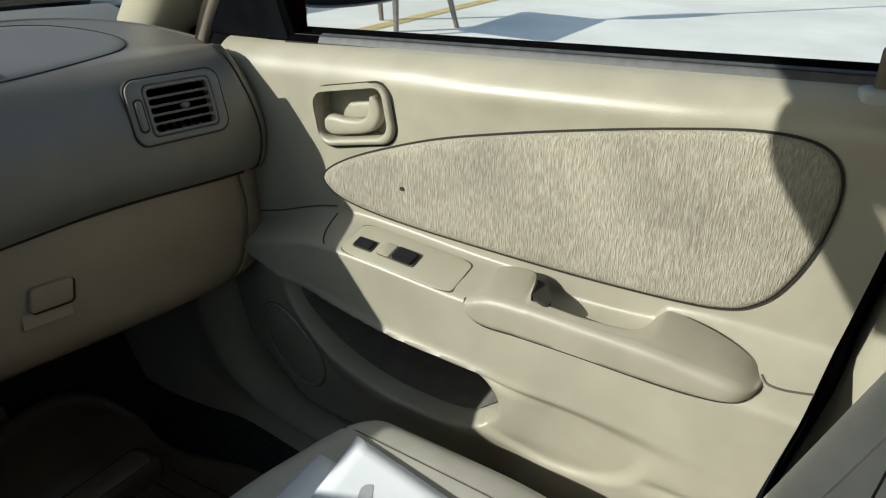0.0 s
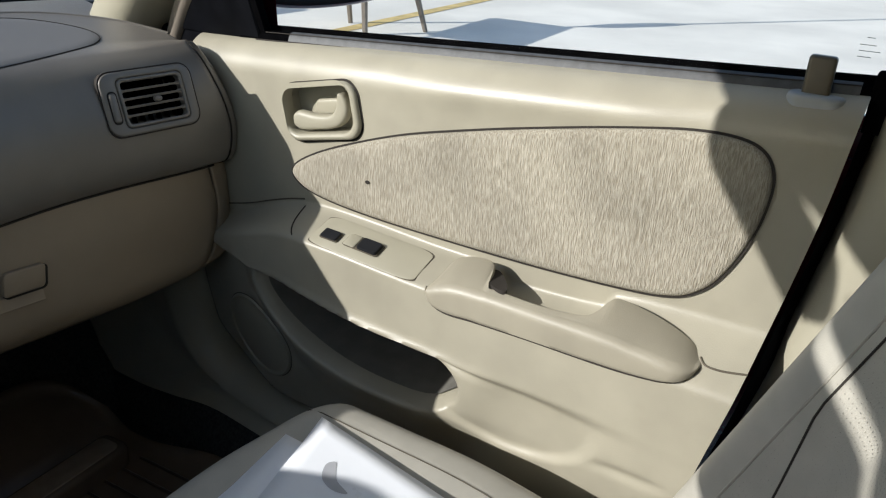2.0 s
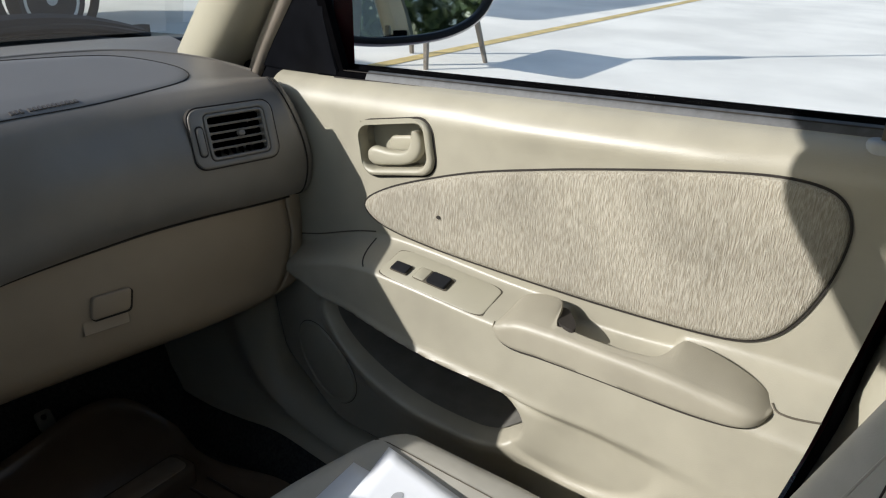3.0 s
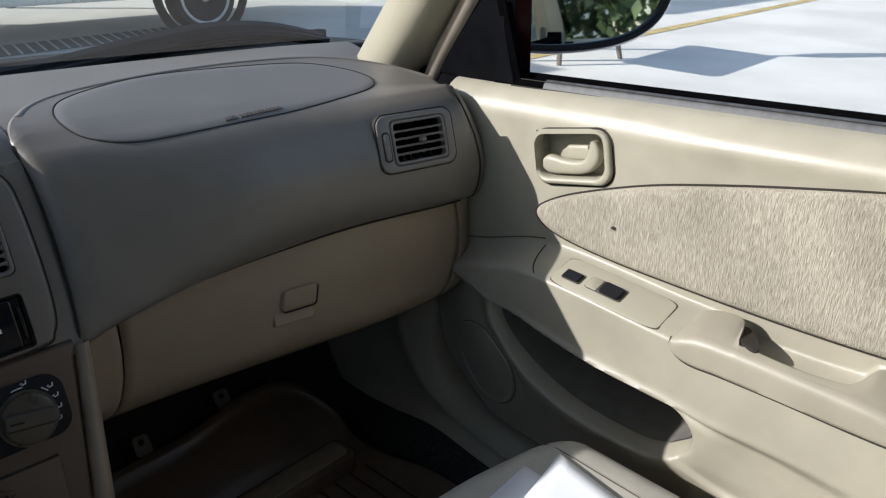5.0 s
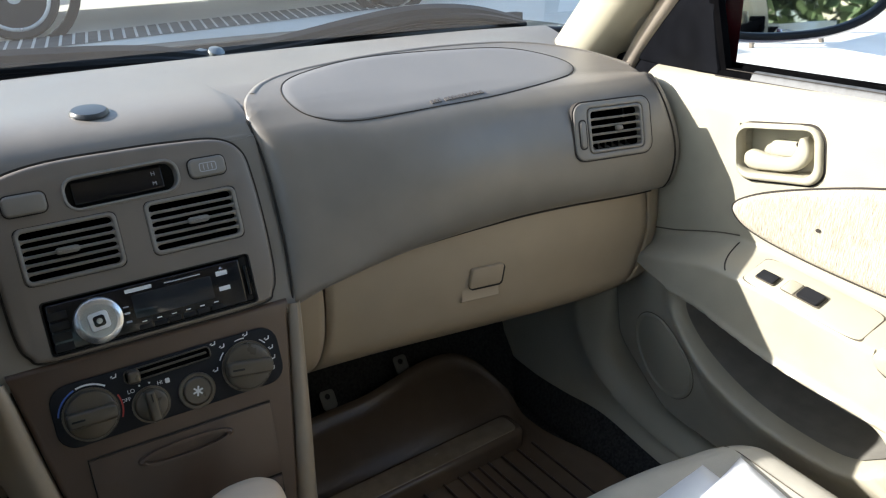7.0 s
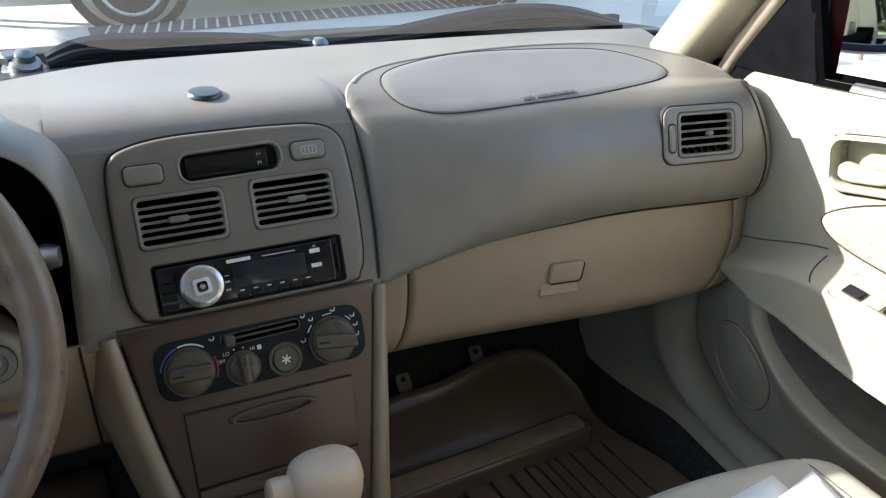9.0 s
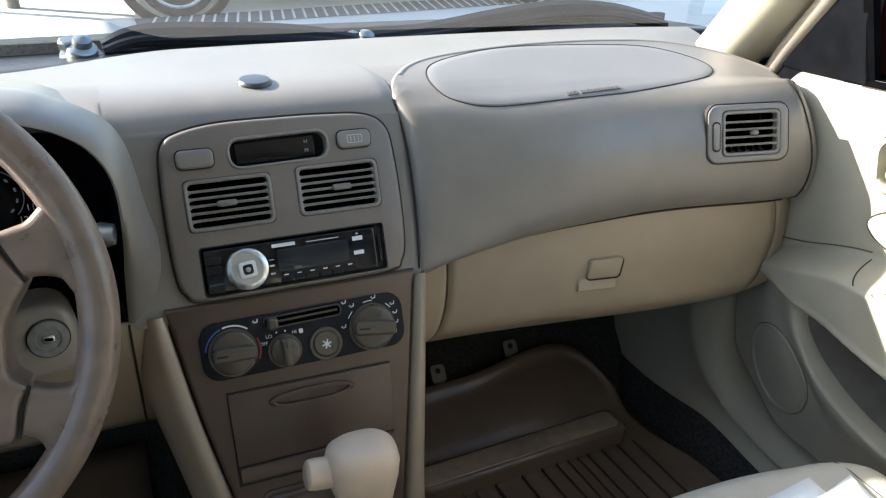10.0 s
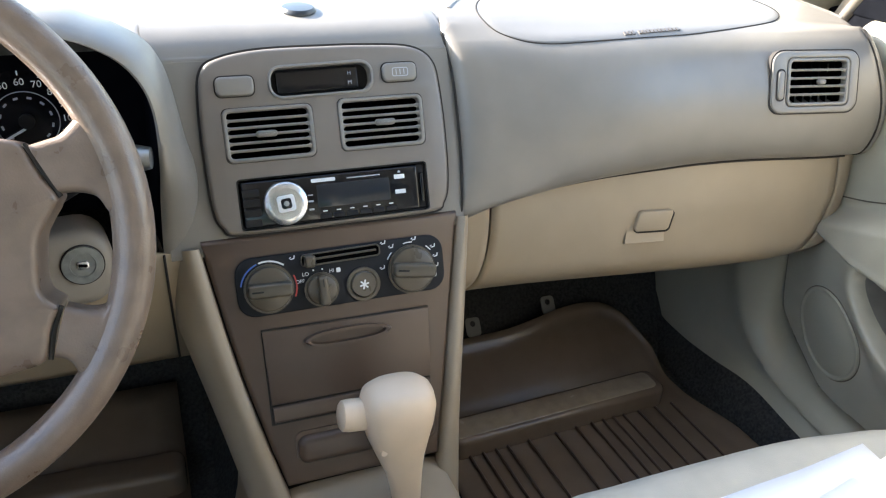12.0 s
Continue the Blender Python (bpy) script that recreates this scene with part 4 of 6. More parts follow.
def arc_mark(u, v, r, a0, a1, w, mat, nm="dial_arc"):
    pts = [radians(a0 + (a1 - a0) * k / 14) for k in range(15)]
    out = [(u + (r + w) * math.cos(a), v + (r + w) * math.sin(a)) for a in pts] + [(u + r * math.cos(a), v + r * math.sin(a)) for a in reversed(pts)]
    part(nm, slab(out, 0.002, 0.0026, 0, STACK), mat, panel)


arc_mark(-0.077, -0.0695, 0.0262, 110, 168, 0.0014, BLUE_INK)
arc_mark(-0.077, -0.0695, 0.0262, 52, 106, 0.0016, WHITE_INK)
arc_mark(-0.077, -0.0695, 0.0262, -25, 22, 0.0014, RED_INK)
for a0, a1 in ((135, 152), (84, 104), (38, 52)):
    arc_mark(0.0685, -0.0705, 0.0275, a0, a1, 0.0010, WHITE_INK)
words("LO", 0.0052, STACK @ pose(-0.0405, -0.0605, 0.0024), WHITE_INK, panel)
words("OFF", 0.0050, STACK @ pose(-0.0465, -0.0670, 0.0024), WHITE_INK, panel)
words("HI", 0.0052, STACK @ pose(-0.0145, -0.0605, 0.0024), WHITE_INK, panel)
for u, v in ((-0.0325, -0.0575), (-0.0235, -0.0575)):
    part("dial_dot", slab(circle(u, v, 0.0009, 10), 0.002, 0.0026, 0, STACK), WHITE_INK, panel)
part("fan_mark", slab(rrect(-0.0075, -0.0605, 0.0042, 0.0046, 0.001), 0.002, 0.0026, 0, STACK), WHITE_INK, panel)


def figure_mark(u, v, s=1.0):
    """A small airflow pictogram: a bent seat line and an arrow."""
    for du, dv, w, h, a in ((0, 0, 0.0055, 0.0014, 10), (0.0025, 0.0022, 0.0014, 0.0050, -12), (-0.003, 0.0018, 0.003, 0.0012, 35)):
        part("pictogram", slab(rrect(u + du * s, v + dv * s, w * s, h * s, 0.0004, turn=a), 0.002, 0.0026, 0, STACK), WHITE_INK, panel)


for u, v in ((0.038, -0.066), (0.049, -0.0455), (0.0735, -0.0405), (0.0935, -0.0505), (0.0955, -0.0605), (0.0955, -0.071), (0.0925, -0.0815), (-0.0515, -0.0435), (0.041, -0.0405)):
    figure_mark(u, v, 0.72)

drawer = part("ashtray_drawer", slab([DRAWER[0], DRAWER[3], DRAWER[2], DRAWER[1]], -0.004, 0.003, 0.001, STACK), BROWN, console, "brown closed ashtray drawer front")
part("drawer_gap", slab(inset([DRAWER[0], (-0.0895, -0.206), (0.076, -0.206), DRAWER[1]], -0.0016), -0.004, 0.0006, 0, STACK), SEAM, console)
part("drawer_sill", slab([(-0.0875, -0.1885), (-0.0875, -0.2045), (0.075, -0.2045), (0.0765, -0.1885)], -0.004, 0.0045, 0.002, STACK), BROWN, console)
HAND = [(0.045 * math.copysign(abs(math.cos(a)) ** 0.8, math.cos(a)) - 0.005, -0.127 + 0.0085 * math.sin(a)) for a in [2 * math.pi * k / 36 for k in range(36)]]
part("drawer_pull", collar(HAND, [(-0.005 + (x + 0.005) * 0.84, -0.127 + (y + 0.127) * 0.62) for x, y in HAND], 0.002, 0.0085, STACK, r=0.003), BROWN, drawer, "oval finger pull")
# Plate in darker brown: the shade inside the pull, put into colour.
part("pull_shadow", slab([(-0.005 + (x + 0.005) * 0.85, -0.127 + (y + 0.127) * 0.63) for x, y in HAND], 0.002, 0.0034, 0, STACK), RIB_DARK, drawer)
part("cubby", slab(rrect(0.006, -0.236, 0.150, 0.034, 0.008), -0.003, 0.0008, 0, STACK), RIB_DARK, console, "dark gap round the cubby")
part("cubby_lip", slab(rrect(0.005, -0.238, 0.146, 0.030, 0.010), -0.003, 0.008, 0.008, STACK), BROWN, console, "brown rounded lip of the cubby")

# tunnel top round the shifter
def tunnel_pt(u, v):
    y = 0.455 - 0.75 * v
    w = 0.088 + 0.03 * v
    a = (u - 0.5) * math.pi
    x = -0.002 + w * math.copysign(abs(math.sin(a)) ** 0.6, math.sin(a))
    z = 0.478 - 0.02 * v + 0.016 * abs(math.cos(a)) ** 0.5 - (0.16 if abs(u - 0.5) > 0.49 else 0.0)
    return x, y, z


part("tunnel_top", sheet(24, 16, tunnel_pt), CONSOLE_TAUPE, console, "light taupe console top round the shifter", angle=60)

# ---- gear shifter ----
shifter = thing("gear_shifter", (0.022, 0.395, 0.48), "cream automatic gear shifter with a side button", "gear shifter")
rings = []
for z, hw, hd, oy, ox in ((0.486, 0.014, 0.013, 0.0, 0.012), (0.50, 0.015, 0.014, 0.0, 0.011), (0.53, 0.018, 0.017, 0.0, 0.008), (0.56, 0.024, 0.023, -0.001, 0.003), (0.585, 0.030, 0.027, -0.003, 0.0), (0.605, 0.0345, 0.029, -0.004, -0.001), (0.622, 0.036, 0.029, -0.004, -0.001), (0.634, 0.0335, 0.026, -0.004, -0.001), (0.641, 0.026, 0.020, -0.004, -0.001), (0.6435, 0.012, 0.010, -0.004, -0.001)):
    rings.append([(0.020 + ox + hw * math.copysign(abs(math.cos(a)) ** 0.75, math.cos(a)), 0.408 + oy + hd * math.copysign(abs(math.sin(a)) ** 0.75, math.sin(a)), z) for a in [2 * math.pi * k / 32 for k in range(32)]])
part("grip", Shape().rings(rings, cap0=True, cap1=True), CREAM, shifter, angle=60)
part("shift_button", lathe([(0.0155, -0.012), (0.0155, 0.008), (0.0145, 0.0145), (0.012, 0.0165), (0, 0.017)], 28, pose(-0.020, 0.404, 0.617, 0, -82, 0) @ Matrix.Diagonal((1, 0.95, 1, 1))), CREAM, shifter, "pale cream release button")
part("gate_plate", slab(rrect(0.02, 0.37, 0.085, 0.16, 0.02), 0.472, 0.489, 0.004), BROWN, shifter, "brown plate round the shifter")
part("set_screw", lathe([(0.004, 0), (0.003, 0.002), (0, 0.0022)], 12, pose(0.0, 0.383, 0.583, 70, 0, 0)), CREAM, shifter)

# ---- round sensor on the dashboard ----
puck = solo("dash_sensor", lathe([(0.0172, 0), (0.0182, 0.0022), (0.0180, 0.0042), (0.0158, 0.0066), (0.010, 0.0070), (0, 0.0071)], 40, pose(-0.009, 0.667, dash_top_z(0, 0.667) - 0.0005, 4, 0, 0)), PUCK, "small round black puck on the dashboard top", "sensor")

# ---- gauge hood ----
cluster = thing("instrument_cluster", (-0.36, 0.60, 0.76), "dark instrument cluster under a taupe hood", "instrument cluster")


def arch(half):
    """An arch seen from behind, right foot to left foot, from its right half."""
    pts = spline([(x, z, 0) for x, z in half] + [(-x, z, 0) for x, z in reversed(half[:-1])], 6, closed=False)
    return [(-0.357 + p.x, p.y) for p in pts]


HO = arch([(0.232, 0.735), (0.229, 0.80), (0.222, 0.838), (0.217, 0.875), (0.214, 0.894), (0.2095, 0.911), (0.201, 0.927), (0.187, 0.939), (0.160, 0.953), (0.121, 0.965), (0.0, 0.977)])
HI_ = arch([(0.189, 0.735), (0.193, 0.80), (0.1965, 0.839), (0.1975, 0.872), (0.1955, 0.893), (0.190, 0.909), (0.180, 0.9235), (0.165, 0.935), (0.141, 0.945), (0.096, 0.954), (0.0, 0.960)])


def lean(z):
    return 0.006 * smooth(0.97, 0.90, z) - 0.040 * smooth(0.84, 0.735, z)


rings = []
for y, dz in ((0.86, -0.066), (0.80, -0.056), (0.74, -0.040), (0.69, -0.026), (0.65, -0.027), (0.62, -0.018), (0.595, -0.009), (0.575, -0.0025)):
    rings.append([(x, y - lean(z), z + dz * smooth(0.74, 0.9, z)) for x, z in HO])
for t, y in ((0.04, 0.556), (0.14, 0.538), (0.30, 0.524), (0.50, 0.515), (0.72, 0.5095), (0.90, 0.508), (1.0, 0.5105)):
    rings.append([(a[0] + (b[0] - a[0]) * t, y - lean(a[1]), a[1] + (b[1] - a[1]) * t) for a, b in zip(HO, HI_)])
part("hood", Shape().rings(rings, closed=False), TAUPE, cluster, "taupe arched hood", angle=70)
LINE_BACK = [(-0.357 + (x + 0.357) * 0.96, 0.735 + (z - 0.735) * 0.93) for x, z in HI_]
part("hood_lining", Shape().rings([[(x, 0.5106 - lean(z), z) for x, z in HI_], [(-0.357 + (x + 0.357) * 0.985, 0.545 - lean(z), z - 0.004) for x, z in HI_], [(x, 0.664, z) for x, z in LINE_BACK]], closed=False), LINING, cluster, "black lining of the hood", angle=60)
GF = Matrix(((1, 0, 0, 0), (0, 0, -1, 0.660), (0, 1, 0, 0), (0, 0, 0, 1)))
dial = part("gauge_face", slab(LINE_BACK, -0.01, 0.0, 0, GF), LINING, cluster, "black gauge face with white numerals")
GC = GF @ pose(-0.2735, 0.8345, 0.0)
part("dial_disc", slab(circle(0, 0, 0.049, 40), 0.0, 0.001, 0, GC), GLOSS_BLACK, cluster)
for k in range(0, 13):
    a = radians(225 - 22.5 * k)
    words(str(k * 10), 0.0092, GC @ pose(0.0375 * math.cos(a), 0.0375 * math.sin(a), 0.0016), WHITE_INK, cluster, "numeral")
    part("tick", slab(rrect(0, 0.0462, 0.0012, 0.0042, 0.0004), 0.001, 0.0016, 0, GC @ pose(0, 0, 0, 0, 0, math.degrees(a) - 90)), WHITE_INK, cluster)
for k in range(10):
    a = 225 - 30 * k
    part("small_bar", slab(rrect(0, 0.0225, 0.0042, 0.0020, 0.0005), 0.001, 0.0016, 0, GC @ pose(0, 0, 0, 0, 0, a - 90)), GREY_INK, cluster)
part("scale_arc", tube([tuple(GC @ Vector((0.0285 * math.cos(radians(a)), 0.0285 * math.sin(radians(a)), 0.0014))) for a in range(-45, 230, 8)], 0.0005, 5), GREY_INK, cluster)
part("needle", slab(rrect(0, 0.016, 0.0022, 0.036, 0.0008), 0.003, 0.0045, 0, GC @ pose(-0.004, -0.008, 0, 0, 0, 118)), WHITE_INK, cluster, "white needle at rest")
part("needle_cap", lathe([(0.007, 0.001), (0.007, 0.006), (0, 0.007)], 20, GC), BLACK, cluster)

# driver's knee panel in beige
part("knee_panel", sheet(16, 12, lambda u, v: (-0.66 + 0.515 * u, 0.545 + 0.06 * (1 - v) ** 2, 0.575 + 0.16 * v)), BEIGE_DASH, dash, "beige knee panel under the column", thick=0.006)
part("knee_seam", tube([(-0.168, 0.5405 + 0.06 * (1 - v) ** 2, 0.575 + 0.16 * v) for v in [k / 12 for k in range(13)]], 0.0013, 6), SEAM, dash)

# ---- steering wheel ----
wheel = thing("steering_wheel", (-0.362, 0.52, 0.72), "taupe leather steering wheel with four spokes", "steering wheel")
WM = Matrix.Translation((-0.366, 0.388, 0.8526)) @ pose(0, 0, 0, 68, 0, 0)
RW = 0.1835
part("rim", tube([tuple(WM @ Vector((RW * math.cos(a), RW * math.sin(a), 0))) for a in [2 * math.pi * k / 96 for k in range(96)]], 0.0143, 16, closed=True), WHEEL_SKIN, wheel, "worn taupe leather rim")
half = [(0.060, 0.066), (0.105, 0.060), (0.1225, 0.0535), (0.131, 0.0345), (0.1395, 0.0185), (0.137, 0.011), (0.129, -0.001), (0.1235, -0.012), (0.1205, -0.034), (0.1215, -0.048), (0.129, -0.0555), (0.1285, -0.060), (0.1225, -0.0715), (0.1175, -0.0895), (0.105, -0.0955), (0.060, -0.1005)]
PAD = spline([(x, y, 0) for x, y in half] + [(0, -0.102, 0)] + [(-x, y, 0) for x, y in reversed(half)] + [(0, 0.068, 0)], 5)
part("hub_pad", slab([(p.x, p.y) for p in reversed(PAD)], -0.045, 0.010, 0.006, WM, dome=0.008), WHEEL_SKIN, wheel, "padded taupe wheel centre", angle=60)
UP = ([(0.1262, 0.0535), (0.1368, 0.0562), (0.1458, 0.0592), (0.157, 0.070), (0.170, 0.086)], [(0.1415, 0.0190), (0.1520, 0.0188), (0.1635, 0.0145), (0.1690, 0.004), (0.176, -0.006)])
DOWN = ([(0.1335, -0.0563), (0.1479, -0.0612), (0.1588, -0.0600), (0.166, -0.050), (0.180, -0.042)], [(0.1212, -0.0915), (0.1300, -0.0955), (0.1345, -0.106), (0.1355, -0.118), (0.1360, -0.130)])


def spoke(edges, side):
    """A padded spoke between two edge curves, running from the hub into the rim."""
    ea, eb = ([(q.x, q.y) for q in spline([(x, y, 0) for x, y in e], 4, closed=False)] for e in edges)
    rings = []
    for (xa, ya), (xb, yb) in zip(ea, eb):
        row = []
        for k in range(17):
            t = k / 16
            e = 1 - abs(2 * t - 1) ** 4
            t = 0.5 - 0.5 * math.cos(math.pi * t)
            row.append((side * (xa + (xb - xa) * t), ya + (yb - ya) * t, -0.014 + 0.0235 * math.sqrt(e)))
        rings.append(row)
    return Shape().rings(rings, closed=False).moved(WM)


for side in (1, -1):
    for ctrl in (UP, DOWN):
        part("spoke", spoke(ctrl, side), WHEEL_SKIN, wheel, angle=75)
    for line in ([(0.1242, 0.0545), (0.1328, 0.0348), (0.1415, 0.0175)], [(0.1312, -0.0555), (0.1244, -0.0714), (0.1194, -0.0912)]):
        part("spoke_seam", tube([tuple(WM @ Vector((side * p.x, p.y, 0.0055))) for p in spline([(x, y, 0) for x, y in line], 5, closed=False)], 0.0017, 6), SEAM, wheel)

column = thing("steering_column", (-0.36, 0.55, 0.70), "beige grey steering column shroud with ignition lock", "steering column")
rings = []
for y, s in ((0.60, 1.0), (0.54, 1.0), (0.505, 0.97), (0.495, 0.88)):
    rings.append([(-0.352 + 0.080 * s * math.copysign(abs(math.cos(a)) ** 0.6, math.cos(a)), y, 0.752 - 0.35 * (0.54 - y) * -0.3 + (0.050 if a < math.pi else 0.062) * s * math.copysign(abs(math.sin(a)) ** 0.6, math.sin(a))) for a in [2 * math.pi * k / 32 for k in range(32)]])
part("shroud", Shape().rings(rings, cap0=True, cap1=True), SHROUD, column, angle=60)
KM = Matrix.Translation((-0.2365, 0.530, 0.742)) @ pose(0, 0, 0, 80, 0, 8)
part("lock_housing", slab(rrect(-0.014, -0.0045, 0.082, 0.071, 0.026), -0.06, 0.0, 0.010, KM), SHROUD, column, "beige ignition lock housing")
ring_ob = part("lock_ring", lathe([(0.0175, 0), (0.0175, 0.002), (0.0172, 0.0032), (0.0108, 0.0034), (0.0104, 0.0022), (0, 0.0022)], 40, KM), LOCK_GREY, column, "grey ignition lock ring")
part("lock_seam", collar(circle(0, 0, 0.0186, 40), circle(0, 0, 0.0172, 40), 0.0, 0.0012, KM), SEAM, column)
part("key_slot", slab(rrect(0, 0, 0.0105, 0.0072, 0.0022), 0.0, 0.0042, 0.0008, KM), SILVER, ring_ob)
part("key_hole", slab(rrect(0, 0, 0.0075, 0.0026, 0.001, turn=-12), 0.004, 0.0047, 0, KM), DARK_HOLE, ring_ob)
part("shroud_split", tube([(-0.30, 0.5275, 0.742), (-0.262, 0.5275, 0.742)], 0.0009, 6), SEAM, column)
part("stalk", tube([(-0.27, 0.53, 0.795), (-0.22, 0.512, 0.830), (-0.180, 0.502, 0.848)], 0.0065, 12), BLACK, column, "black stalk behind the wheel")
part("stalk_tip", tube([(-0.184, 0.503, 0.847), (-0.176, 0.501, 0.849), (-0.166, 0.499, 0.849)], lambda t: 0.009 + 0.0025 * math.sin(math.pi * t), 14), STEEL, column, "grey end of the stalk")

# ---- passenger door ----
door = thing("passenger_door", (0.66, 0.2, 0.35), "beige vinyl passenger door panel with a cloth insert", "car door")


def sill_z(y):
    return 0.945 - 0.0625 * y


LEDGE = [(-0.17, 0.742), (-0.10, 0.742), (-0.03, 0.740), (0.03, 0.730), (0.08, 0.727), (0.137, 0.727), (0.208, 0.728), (0.335, 0.735), (0.403, 0.732), (0.46, 0.716), (0.517, 0.694), (0.60, 0.66)]
CREASE = [(-0.17, 0.612), (-0.08, 0.617), (0.0, 0.621), (0.066, 0.622), (0.13, 0.622), (0.165, 0.625), (0.29, 0.630), (0.42, 0.645), (0.60, 0.655)]
POCKET = [(p.x, p.y) for p in spline([(0.451, 0.628, 0), (0.437, 0.643, 0), (0.400, 0.645, 0), (0.377, 0.639, 0), (0.293, 0.625, 0), (0.20, 0.611, 0), (0.1655, 0.602, 0), (0.1555, 0.584, 0), (0.166, 0.5625, 0), (0.203, 0.5415, 0), (0.252, 0.537, 0), (0.302, 0.540, 0), (0.356, 0.553, 0), (0.407, 0.577, 0), (0.441, 0.606, 0)], 4)]
PA = np.array(POCKET)
PB = np.roll(PA, -1, axis=0)


def pocket_sd(y, z):
    """How far a place lies outside (+) or inside (-) the map pocket's mouth."""
    if not (0.02 < y < 0.56 and 0.42 < z < 0.75):
        return 0.2
    p = np.array((y, z))
    e = PB - PA
    t = np.clip(((p - PA) * e).sum(1) / (e * e).sum(1), 0, 1)
    d = float(np.sqrt((((PA + e * t[:, None]) - p) ** 2).sum(1).min()))
    a, b = PA[:, 1] > z, PB[:, 1] > z
    cross = (a != b) & (y < PA[:, 0] + (z - PA[:, 1]) * e[:, 0] / np.where(np.abs(e[:, 1]) < 1e-12, 1e-12, e[:, 1]))
    return -d if int(cross.sum()) % 2 else d


PULL_Y, PULL_Z, PULL_TURN = 0.3735, 0.8505, radians(12)


def in_pull(y, z):
    """Depth of the handle's well, 0 to 1."""
    u = -(y - PULL_Y) * math.cos(PULL_TURN) + (z - PULL_Z) * math.sin(PULL_TURN)
    v = (y - PULL_Y) * math.sin(PULL_TURN) + (z - PULL_Z) * math.cos(PULL_TURN)
    return smooth(0.0525, 0.0495, abs(u + 0.0025)) * smooth(0.0285, 0.0260, abs(v - 0.002))


def door_x(y, z):
    top = sill_z(y) - z
    x = 0.662 + 0.006 * smooth(0.30, 0.50, y)
    if top < 0.04:
        x += 0.040 * (1 - math.sqrt(max(0.0, 1 - ((0.04 - top) / 0.04) ** 2)))
    x -= 0.003 * math.exp(-((top - 0.032) / 0.016) ** 2) * smooth(0.31, 0.20, y) * smooth(-0.07, 0.02, y)
    zt, zc = curve_table(LEDGE, y), curve_table(CREASE, y)
    zt -= 0.013 * smooth(0.000, 0.012, y) * smooth(0.128, 0.116, y)
    amp = 0.058 * (1 - 0.50 * smooth(0.44, 0.60, y)) 
    wide = 0.026 + 0.028 * smooth(0.05, -0.05, y)
    x -= amp * smooth(zt, zt - wide, z)
    x += 0.026 * in_pull(y, z)
    # the armrest body ends in a crease; the lower panel lies further out
    fade = 1 - 0.95 * smooth(0.10, -0.075, y)
    soft = 0.014 + 0.012 * smooth(0.17, 0.08, y)
    below = smooth(zc + 0.004, zc - 0.6 * soft, z)
    x += (0.026 - 0.010 * smooth(0.17, 0.08, y)) * below * fade
    x -= 0.007 * smooth(zc - 0.02, zc - 0.07, z) * smooth(0.16, 0.08, y) * fade
    x += 0.036 * smooth(zc - 0.03, 0.38, z) * below
    # a shallow dished oval and a second crease behind the map pocket
    dish = math.hypot((y - 0.095) / 0.112, (z - 0.592) / 0.062)
    x += 0.0065 * smooth(0.622, 0.560, z) * smooth(1.04, 0.86, dish)
    x += 0.0035 * math.exp(-((z - 0.567 + 0.04 * min(0.0, y)) / 0.006) ** 2) * smooth(-0.105, -0.06, y) * smooth(0.95, 1.25, dish) * smooth(0.10, 0.02, y)
    sd = pocket_sd(y, z)
    x += 0.080 * smooth(0.001, -0.007, sd)
    if z < zc + 0.02:
        x -= 0.018 * (1 - 0.45 * smooth(0.38, 0.46, y)) * math.exp(-(max(0.0, sd - 0.012) / (0.040 - 0.022 * smooth(0.36, 0.44, y))) ** 2) * smooth(0.0, 0.010, sd) * smooth(zc + 0.015, zc - 0.02, z)
    return x


def rear_y(z):
    return curve_table([(0.40, -0.085), (0.58, -0.111), (0.70, -0.136), (0.83, -0.158), (0.90, -0.166), (0.97, -0.172)], z)


def front_y(z):
    return 0.598 - 0.11 * max(0.0, (0.50 - z) / 0.08) ** 2.2


def door_pt(u, v):
    z = 0.42 + (sill_z(0.2) - 0.42) * v
    y = rear_y(z) + (front_y(z) - rear_y(z)) * u
    z = 0.42 + (sill_z(y) - 0.42) * v
    return door_x(y, z), y, z


panel_mesh = sheet(260, 190, door_pt)
part("door_panel", panel_mesh, BEIGE_SOFT, door, "sunlit beige vinyl door panel", angle=70)


def on_door(y, z, h=0.0):
    return door_x(y, z) - h, y, z


def door_tube(name, pts, r, mat, parent, h=0.0004, steps=6, n=6):
    sp = spline([(y, z, 0) for y, z in pts], steps, closed=False)
    return part(name, tube([on_door(p.x, p.y, h) for p in sp], r, n), mat, parent)


# Skin over the pocket's inside, its shade put into a darker colour.
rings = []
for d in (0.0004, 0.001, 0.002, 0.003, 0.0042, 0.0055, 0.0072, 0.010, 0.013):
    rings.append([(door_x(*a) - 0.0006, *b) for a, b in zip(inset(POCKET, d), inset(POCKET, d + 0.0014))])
part("pocket_shade", Shape().rings(rings, cap1=True), SHADE_AND_TAB_GREY, door, "inside of the map pocket with its shade painted dark grey", angle=60)
edge_line = [(front_y(z) - 0.001, z) for z in [0.70 - 0.28 * k / 40 for k in range(41)]] + [(0.485 - 0.06 * k, 0.4215) for k in range(10)]
part("edge_gap", tube([on_door(y, z, -0.002) for y, z in edge_line], 0.0022, 6), SEAM, door, "dark gap along the door edge")

rings = []
